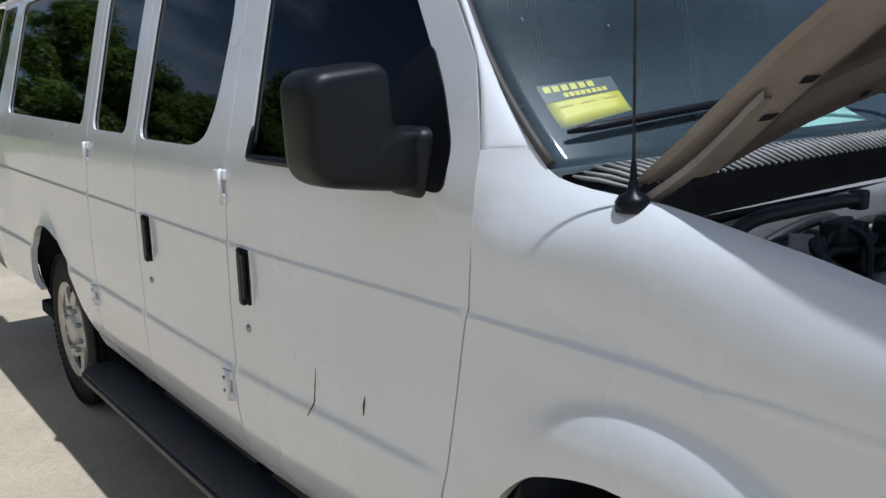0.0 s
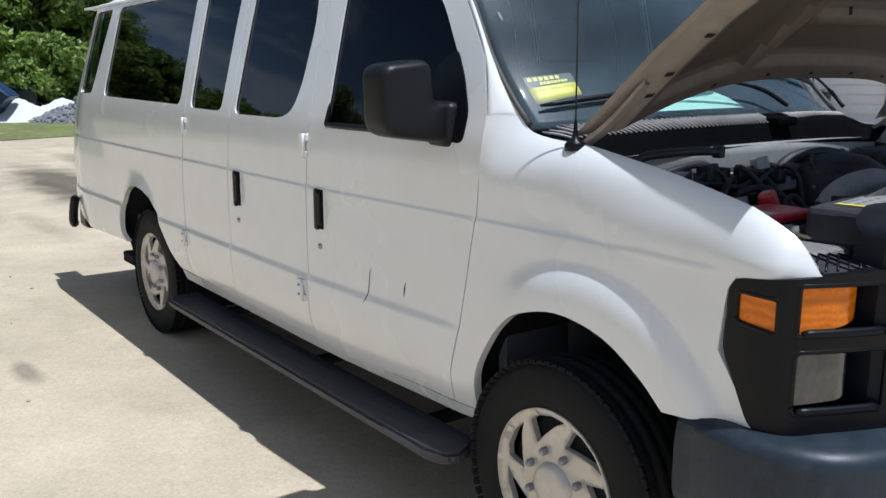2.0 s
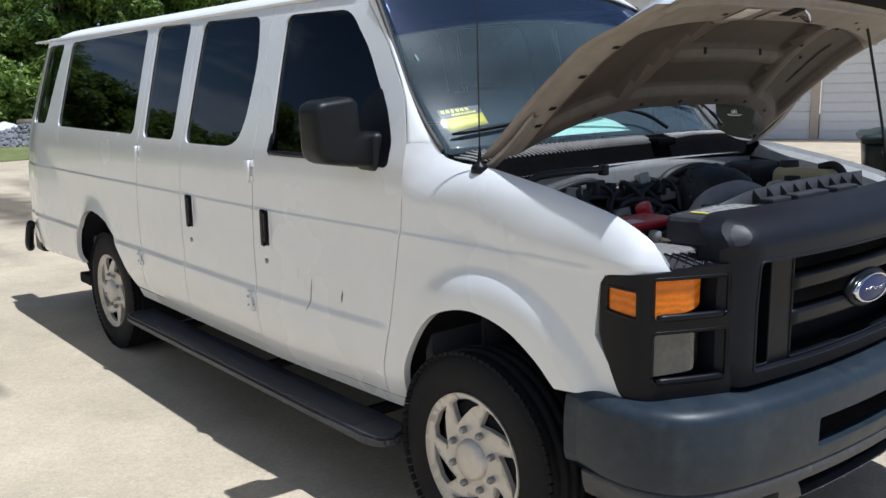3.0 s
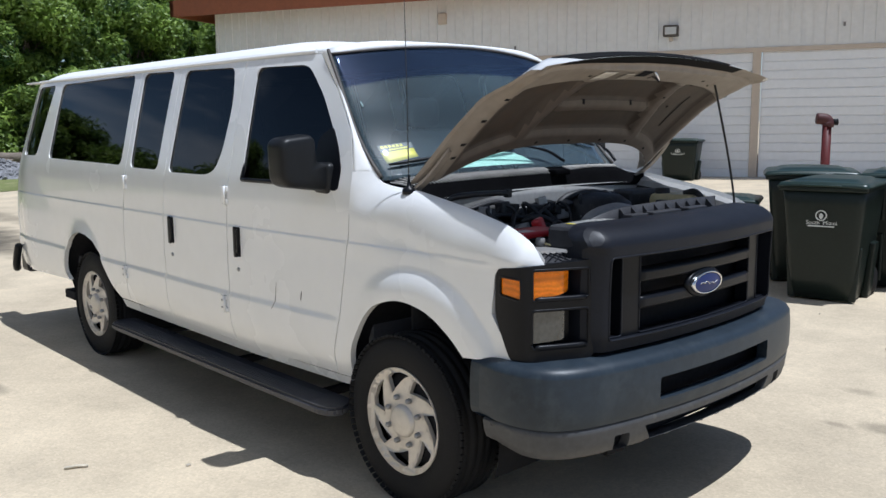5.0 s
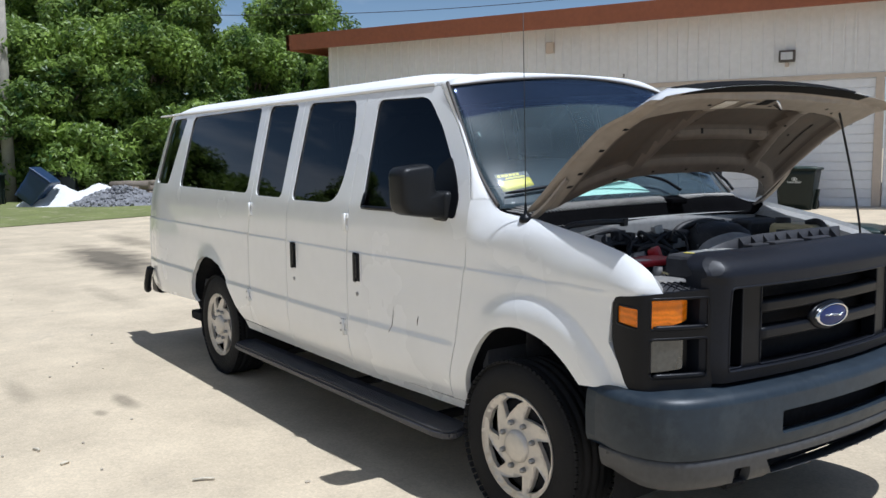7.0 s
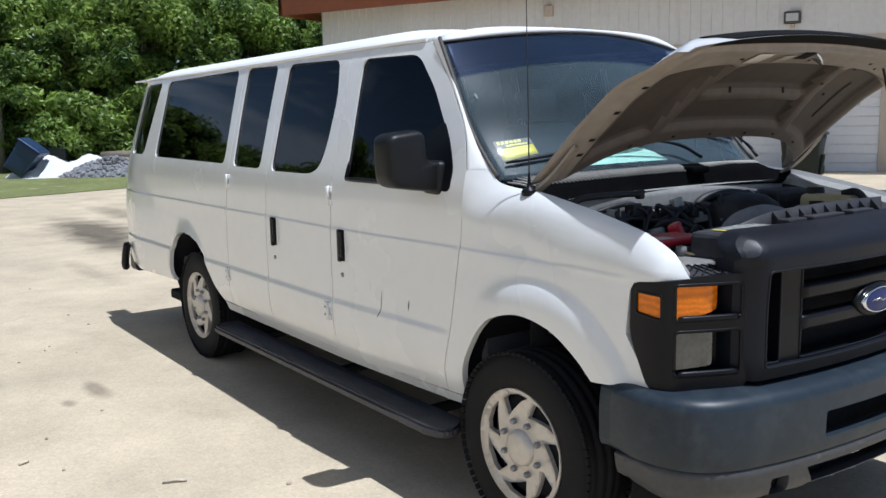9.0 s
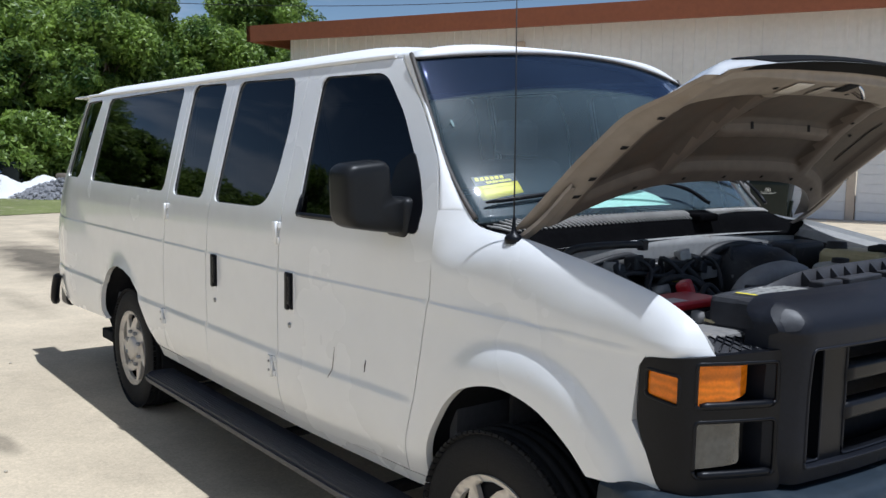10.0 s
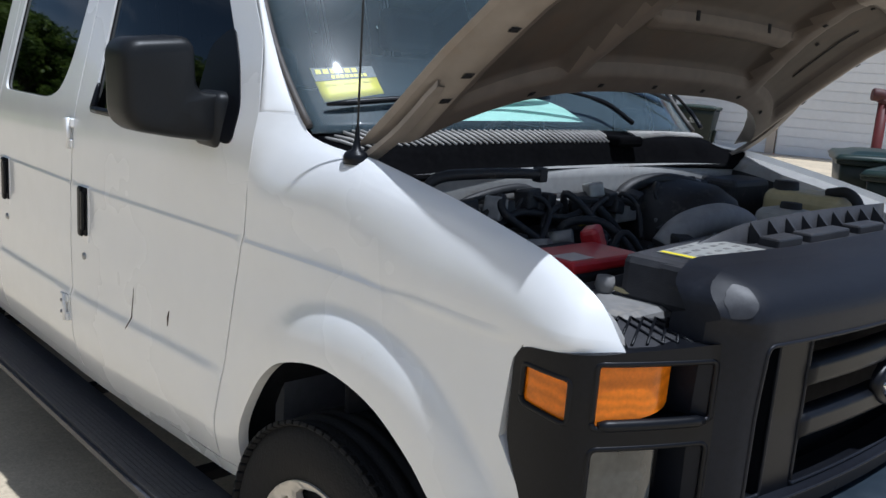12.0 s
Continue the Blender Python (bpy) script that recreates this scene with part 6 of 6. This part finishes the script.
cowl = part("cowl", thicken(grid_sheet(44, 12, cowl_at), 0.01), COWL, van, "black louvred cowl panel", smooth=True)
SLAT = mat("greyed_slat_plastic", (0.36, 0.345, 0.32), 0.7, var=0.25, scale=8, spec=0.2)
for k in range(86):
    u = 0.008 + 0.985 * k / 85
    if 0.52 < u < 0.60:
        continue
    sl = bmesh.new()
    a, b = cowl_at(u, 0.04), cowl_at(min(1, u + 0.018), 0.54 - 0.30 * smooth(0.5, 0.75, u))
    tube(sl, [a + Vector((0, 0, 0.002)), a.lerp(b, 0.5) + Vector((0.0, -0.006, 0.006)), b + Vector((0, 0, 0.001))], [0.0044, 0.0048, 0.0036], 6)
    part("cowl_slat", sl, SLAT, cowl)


piv = bmesh.new()
box(piv, -0.05, 0.05, -0.06, 0.06, -0.02, 0.010, 0.009, 2, Matrix.Translation(cowl_at(0.56, 0.4)))
part("wiper_pivot_cover", piv, COWL, cowl)


def wall_at(x0, top, low):
    return lambda u, v: Vector((x0 + 0.055 * (1 - ((2 * u - 1) * 0.97) ** 2), (2 * u - 1) * 0.835, crown((2 * u - 1) * 0.835) + low + (top - low) * v))


# bulkhead in the dusty white that has the hood's shade in its colour
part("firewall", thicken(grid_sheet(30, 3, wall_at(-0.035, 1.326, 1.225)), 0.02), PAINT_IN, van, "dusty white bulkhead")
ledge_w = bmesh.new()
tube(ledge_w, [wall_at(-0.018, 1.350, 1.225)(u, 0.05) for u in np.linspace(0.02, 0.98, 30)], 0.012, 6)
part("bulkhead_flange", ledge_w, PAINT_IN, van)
part("lower_bulkhead", thicken(grid_sheet(12, 3, wall_at(-0.05, 1.235, 0.55)), 0.02), DARK, van)
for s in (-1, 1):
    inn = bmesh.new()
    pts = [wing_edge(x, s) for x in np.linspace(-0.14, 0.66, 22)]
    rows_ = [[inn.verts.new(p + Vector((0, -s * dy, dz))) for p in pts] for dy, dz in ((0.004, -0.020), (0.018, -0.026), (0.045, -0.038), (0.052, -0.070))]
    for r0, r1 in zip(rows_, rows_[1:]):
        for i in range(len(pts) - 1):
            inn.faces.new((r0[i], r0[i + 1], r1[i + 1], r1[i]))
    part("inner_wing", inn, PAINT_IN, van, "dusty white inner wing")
    apr = bmesh.new()
    rows_ = [[apr.verts.new((p.x, p.y - s * dy, p.z - 0.066 if top_row else 0.80)) for p in pts] for dy, top_row in ((0.050, True), (0.09, False))]
    for i in range(len(pts) - 1):
        apr.faces.new((rows_[0][i], rows_[0][i + 1], rows_[1][i + 1], rows_[1][i]))
    part("wing_apron", apr, ENGINE, van)
floor_b = bmesh.new()
box(floor_b, -0.06, 0.75, -0.78, 0.78, 0.70, 0.74)
part("engine_tray", floor_b, DARK, van)

# radiator cover with gussets
sup = bmesh.new()
box(sup, 0.58, 0.78, -0.60, 0.66, 1.195, 1.248, 0.012, 2)
shroud = part("radiator_shroud", sup, BLACKPL2, van, "black radiator shroud cover")
fl = bmesh.new()
pts = curve_points([(0.36, -0.70, 1.13), (0.44, -0.62, 1.165), (0.50, -0.50, 1.20), (0.555, -0.34, 1.262), (0.565, -0.15, 1.292), (0.565, 0.2, 1.300), (0.56, 0.62, 1.295)], 6)
up_ = [fl.verts.new(p) for p in pts]
dn_ = [fl.verts.new(p + Vector((0.012, 0, -0.11))) for p in pts]
for i in range(len(pts) - 1):
    fl.faces.new((up_[i], up_[i + 1], dn_[i + 1], dn_[i])).smooth = True
thicken(fl, 0.008)
part("shroud_flange", fl, BLACKPL2, shroud)
for k in range(9):
    y = -0.18 + 0.088 * k
    cl = bmesh.new()
    v = [cl.verts.new(p) for p in ((0.568, y - 0.004, 1.245), (0.568, y - 0.004, 1.292), (0.615, y - 0.004, 1.245), (0.568, y + 0.004, 1.245), (0.568, y + 0.004, 1.292), (0.615, y + 0.004, 1.245))]
    cl.faces.new(v[:3]), cl.faces.new(v[3:][::-1])
    for a, b in ((0, 1), (1, 2), (2, 0)):
        cl.faces.new((v[a], v[b], v[b + 3], v[a + 3]))
    bmesh.ops.recalc_face_normals(cl, faces=cl.faces[:])
    part("shroud_gusset", cl, BLACKPL2, shroud)
for y0, y1 in ((-0.20, -0.08), (-0.04, 0.18), (0.24, 0.40)):
    blk = bmesh.new()
    box(blk, 0.60, 0.65, y0, y1, 1.245, 1.268, 0.005, 2)
    part("shroud_block", blk, BLACKPL2, shroud)
for y in (-0.12, 0.05, 0.22, 0.30, 0.46):
    kn = bmesh.new()
    lathe(kn, [(0.0, 0.018), (0.010, 0.016), (0.012, 0.0)], (0.70, y, 1.247), 10, "z")
    part("push_pin", kn, BLACKPL, shroud)
seat_b = bmesh.new()
box(seat_b, 0.50, 0.72, -0.60, -0.22, 1.15, 1.252, 0.018, 2, Matrix.Translation((0.6, -0.4, 0)) @ Matrix.Rotation(radians(7), 4, "Z") @ Matrix.Translation((-0.6, 0.4, 0)))
part("label_mount", seat_b, BLACKPL2, shroud)
rot = Matrix.Translation((0.6, -0.4, 0)) @ Matrix.Rotation(radians(7), 4, "Z") @ Matrix.Translation((-0.6, 0.4, 0))
lab = bmesh.new()
box(lab, 0.545, 0.675, -0.540, -0.28, 1.253, 1.2545, 0, 1, rot)
part("shroud_label", lab, mat("grey_label", (0.33, 0.33, 0.31), 0.4, var=0.15, scale=40), shroud, "grey warning label with a yellow edge")
yl = bmesh.new()
box(yl, 0.55, 0.67, -0.538, -0.522, 1.255, 1.2556, 0, 1, rot)
part("label_stripe", yl, YELLOW, shroud)
rngl = random.Random(2)
for i in range(4):
    for j in range(5):
        br = bmesh.new()
        w = rngl.uniform(0.012, 0.030)
        box(br, 0.553 + 0.030 * i, 0.563 + 0.030 * i, -0.505 + 0.045 * j, -0.505 + 0.045 * j + w, 1.2548, 1.2553, 0, 1, rot)
        part("label_line", br, DUSTY, shroud)
# corner tray beside the lamp, with a loose wire
tray = bmesh.new()
box(tray, 0.45, 0.64, -0.735, -0.47, 1.08, 1.162, 0.02, 2)
part("wing_tray", tray, DUSTY, van, "dusty grey tray")
knob = bmesh.new()
lathe(knob, [(0.0, 0.040), (0.018, 0.036), (0.022, 0.016), (0.014, 0.0)], (0.495, -0.615, 1.160), 14, "z")
part("tray_bolt", knob, DUSTY, van)
wire = bmesh.new()
tube(wire, curve_points([(0.505, -0.610, 1.176), (0.555, -0.600, 1.170), (0.590, -0.560, 1.172), (0.60, -0.505, 1.185)], 6), 0.005, 6)
part("loose_wire", wire, RESERVOIR, van)

# engine
eng = bmesh.new()
box(eng, -0.04, 0.50, -0.30, 0.40, 0.80, 1.14, 0.06, 3)
part("engine_block", eng, ENGINE, van)
dome = bmesh.new()
lathe(dome, [(0.205, 0.0), (0.20, 0.08), (0.175, 0.14), (0.12, 0.175), (0.0, 0.19)], (0.08, 0.29, 1.12), 36, "z")
part("engine_cover", dome, ENGINE, van, "black domed engine cover")
duct = bmesh.new()
tube(duct, curve_points([(0.245, -0.01, 1.15), (0.262, 0.03, 1.20), (0.280, 0.11, 1.226), (0.295, 0.20, 1.230), (0.312, 0.29, 1.20), (0.33, 0.34, 1.12)], 6), 0.042, 18)
part("intake_duct", duct, mat("pale_dusty_duct", (0.34, 0.335, 0.33), 0.55, var=0.2, scale=8), van, "dusty grey intake duct")


def hose(points, r, material=ENGINE, name="engine_hose"):
    h = bmesh.new()
    tube(h, curve_points([(x + 0.055 * (1 - smooth(0.02, 0.2, x)), y, z) for x, y, z in points], 6), r, 10)
    part(name, h, material, van)


hose([(-0.04, 0.02, 1.20), (-0.02, 0.10, 1.285), (0.0, 0.26, 1.305), (0.04, 0.44, 1.26), (0.12, 0.52, 1.14)], 0.020)
pipe = bmesh.new()
tube(pipe, curve_points([(0.075, -0.765, 1.24), (0.085, -0.755, 1.315), (0.10, -0.725, 1.346), (0.11, -0.62, 1.352), (0.108, -0.50, 1.350), (0.104, -0.40, 1.345)], 6), 0.013, 9)
box(pipe, 0.088, 0.118, -0.405, -0.375, 1.325, 1.362, 0.005, 2)
part("bulkhead_pipe", pipe, ENGINE, van)
hose([(-0.04, -0.66, 1.18), (-0.03, -0.58, 1.265), (-0.02, -0.40, 1.30), (-0.02, -0.30, 1.275)], 0.012)
hose([(0.28, 0.48, 1.05), (0.40, 0.52, 1.18), (0.50, 0.48, 1.20), (0.56, 0.40, 1.16)], 0.022)
hose([(0.40, 0.60, 1.30), (0.46, 0.60, 1.31), (0.50, 0.60, 1.27), (0.49, 0.61, 1.18)], 0.016)
hose([(0.0, -0.25, 1.05), (0.06, -0.30, 1.20), (0.16, -0.20, 1.22), (0.24, -0.12, 1.13)], 0.012)
hose([(0.10, -0.60, 1.02), (0.16, -0.52, 1.15), (0.26, -0.42, 1.16)], 0.011)
hose([(-0.05, -0.12, 1.22), (0.0, -0.14, 1.27), (0.03, -0.08, 1.22), (0.05, 0.0, 1.15)], 0.014)
hose([(-0.03, -0.40, 1.235), (-0.035, -0.20, 1.262), (-0.03, 0.0, 1.250), (-0.035, 0.2, 1.285), (-0.03, 0.42, 1.290), (0.0, 0.60, 1.26)], 0.016)
hose([(0.03, -0.55, 1.20), (0.02, -0.42, 1.245), (0.04, -0.25, 1.225), (0.02, -0.08, 1.262), (0.03, 0.06, 1.245)], 0.010)
panel_box = bmesh.new()
box(panel_box, 0.02, 0.15, 0.50, 0.74, 1.08, 1.305, 0.02, 3)
part("relay_panel", panel_box, ENGINE, van)
bat = bmesh.new()
box(bat, 0.19, 0.43, -0.66, -0.36, 1.0, 1.190, 0.01, 2)
battery = part("battery", bat, ENGINE, van)
red = bmesh.new()
box(red, 0.29, 0.435, -0.650, -0.400, 1.185, 1.212, 0.008, 2)
part("battery_cover", red, RED, battery, "red battery cover")
wl_ = bmesh.new()
box(wl_, 0.365, 0.42, -0.635, -0.560, 1.2125, 1.2135, 0, 1)
part("cover_label", wl_, WHITELABEL, battery)
red2 = bmesh.new()
box(red2, -0.024, 0.024, -0.030, 0.030, -0.03, 0.034, 0.012, 2, pose(0.265, -0.360, 1.205, 10, -18, 20))
part("terminal_cap", red2, RED, battery)
res = bmesh.new()
box(res, 0.22, 0.47, 0.54, 0.72, 1.05, 1.295, 0.03, 3)
reservoir = part("coolant_reservoir", res, RESERVOIR, van, "yellowed coolant reservoir")
capb = bmesh.new()
lathe(capb, [(0.0, 0.03), (0.036, 0.03), (0.040, 0.0)], (0.27, 0.60, 1.29), 18, "z")
part("reservoir_cap", capb, TRIM, reservoir)
wash = bmesh.new()
box(wash, 0.28, 0.43, 0.38, 0.52, 1.05, 1.255, 0.03, 3)
washer = part("washer_bottle", wash, mat("milky_plastic", (0.45, 0.45, 0.42), 0.4, var=0.15), van, "milky washer bottle")
capw = bmesh.new()
lathe(capw, [(0.0, 0.022), (0.030, 0.022), (0.032, 0.0)], (0.36, 0.46, 1.25), 16, "z")
part("washer_cap", capw, TRIM, washer)
fuse = bmesh.new()
box(fuse, 0.03, 0.12, -0.44, -0.24, 1.12, 1.20, 0.015, 2, Matrix.Rotation(radians(0), 4, "X"))
part("relay_box", fuse, ENGINE, van)
can = bmesh.new()
tube(can, [(0.10, -0.36, 1.17), (0.17, -0.32, 1.19)], 0.022, 12)
part("motor_can", can, ALLOY, van)
can = bmesh.new()
tube(can, [(0.12, -0.47, 1.16), (0.20, -0.44, 1.175)], 0.028, 12)
part("motor_can", can, ALLOY, van)
tag = bmesh.new()
box(tag, 0.03, 0.10, -0.20, -0.12, 1.18, 1.215, 0.008, 2)
part("filler_tag", tag, mat("dull_yellow", (0.35, 0.30, 0.04), 0.5, var=0.2), van)
rng2 = random.Random(9)
for k in range(120):
    c = bmesh.new()
    x, y = rng2.uniform(0.05, 0.36), rng2.uniform(-0.66, 0.62)
    z = 1.06 + rng2.uniform(-0.02, 0.14)
    if k % 4 == 1:
        tube(c, curve_points([(x, y, z - 0.10), (x + rng2.uniform(-0.1, 0.1), y + rng2.uniform(-0.1, 0.1), z + 0.02), (x + rng2.uniform(-0.15, 0.15), y + rng2.uniform(-0.2, 0.2), z - 0.05)], 5), rng2.uniform(0.004, 0.010), 7)
        part("engine_cable", c, ENGINE, van)
    else:
        box(c, -rng2.uniform(0.012, 0.045), rng2.uniform(0.012, 0.045), -rng2.uniform(0.012, 0.04), rng2.uniform(0.012, 0.04), -0.10, 0.02, 0.007, 2, pose(x, y, z, rng2.uniform(-20, 20), rng2.uniform(-20, 20), rng2.uniform(0, 90)))
        part("engine_fitting", c, (ENGINE, ENGINE, ALLOY, ENGINE, ENGINE, ENGINE, ENGINE, ENGINE, DUSTY)[k % 9], van)

# pipes, clips and connectors along the bulkhead
for k in range(34):
    c = bmesh.new()
    y = -0.66 + 1.22 * (k + rng2.uniform(0, 1)) / 34
    x, z = wall_at(0.010, 1.3, 1.2)((y / 0.835 + 1) / 2, 0).x, crown(y) + rng2.uniform(1.215, 1.275)
    if k % 3 == 0:
        tube(c, curve_points([(x, y, z - 0.05), (x + 0.02, y + rng2.uniform(-0.05, 0.05), z + 0.015), (x + 0.05, y + rng2.uniform(-0.12, 0.12), z - 0.02), (x + 0.10, y + rng2.uniform(-0.16, 0.16), z - 0.10)], 5), rng2.uniform(0.005, 0.013), 8)
        part("engine_cable", c, ENGINE, van)
    else:
        box(c, -0.02, rng2.uniform(0.012, 0.03), -rng2.uniform(0.012, 0.04), rng2.uniform(0.01, 0.05), -rng2.uniform(0.02, 0.06), 0.015, 0.006, 2, pose(x, y, z, rng2.uniform(-15, 15), rng2.uniform(-15, 15), rng2.uniform(-25, 25)))
        part("engine_fitting", c, (ENGINE, ENGINE, ENGINE, ENGINE, ALLOY)[k % 5], van)


# wipers
def off_screen(u, v, out):
    return screen_at(u, v) + Vector((out * 0.8, 0, out * 0.6))


for u0, v0, u1, v1, up_, vp in ((0.03, 0.088, 0.46, 0.150, 0.60, -0.02), (0.62, 0.235, 0.92, 0.16, 0.955, 0.0)):
    wp = bmesh.new()
    pts = [off_screen(u0 + (u1 - u0) * t, v0 + (v1 - v0) * t, 0.018) for t in np.linspace(0, 1, 16)]
    tube(wp, pts, [0.004] + [0.008] * 14 + [0.004], 6)
    wi = part("wiper", wp, BLACKPL, van, "black wiper lying on the glass")
    ar = bmesh.new()
    tube(ar, curve_points([tuple(pts[7] + Vector((0.012, 0, 0.012))), tuple(pts[12] + Vector((0.03, 0, 0.02))), tuple(off_screen((u1 + up_) / 2 + 0.01, 0.09, 0.05)), tuple(off_screen(up_, max(vp, 0.0), 0.045))], 6), [0.004] * 6 + [0.0055] * 6 + [0.008] * 7, 7)
    part("wiper_arm", ar, BLACKPL, wi)


# papers behind the windshield
def card_at(a, b, back):
    u = 0.039 + 0.092 * a
    v = (0.116 + 0.030 * a) * (1 - b) + (0.246 + 0.004 * a) * b
    return off_screen(u, v, -back)


price = part("price_card", thicken(grid_sheet(6, 4, lambda a, b: card_at(a, b, 0.008)), 0.001), YELLOW, van, "yellow and black sale card behind the windshield")
part("card_header", grid_sheet(6, 2, lambda a, b: card_at(a, 0.60 + 0.40 * b, 0.0065)), INK, price)
for k in range(6):
    part("header_bar", grid_sheet(1, 1, lambda a, b: card_at(0.05 + 0.115 * k + 0.085 * a, 0.80 + 0.15 * b, 0.0055)), YELLOW, price)
for k in range(8):
    part("header_bar", grid_sheet(1, 1, lambda a, b: card_at(0.26 + 0.075 * k + 0.060 * a, 0.64 + 0.11 * b, 0.0055)), YELLOW, price)
for k in range(3):
    part("faint_line", grid_sheet(1, 1, lambda a, b: card_at(0.12 + 0.30 * k + 0.2 * a, 0.45 + 0.02 * b, 0.0055)), mat("faded_ink", (0.55, 0.44, 0.05), 0.6), price)
part("dash_paper", grid_sheet(10, 3, lambda a, b: off_screen(0.22 + 0.30 * a, 0.045 + 0.095 * b * (1 - (2 * a - 1) ** 4), -0.014)), PAPER, van, "pale green paper on the dashboard")
for u, v, r in ((0.040, 0.555, 0.013), (0.055, 0.45, 0.0035), (0.16, 0.40, 0.004), (0.062, 0.38, 0.003)):
    sp = bmesh.new()
    c = off_screen(u, v, 0.002)
    lathe(sp, [(r, 0.0), (0.0, 0.001)], (0, 0, 0), 12, "z")
    bmesh.ops.transform(sp, matrix=Matrix.Translation(c) @ Matrix.Rotation(radians(52), 4, "Y") @ Matrix.Diagonal((1.4, 0.5, 1, 1)), verts=sp.verts)
    part("sticker_residue", sp, mat("pale_residue", (0.20, 0.27, 0.27), 0.8), van)
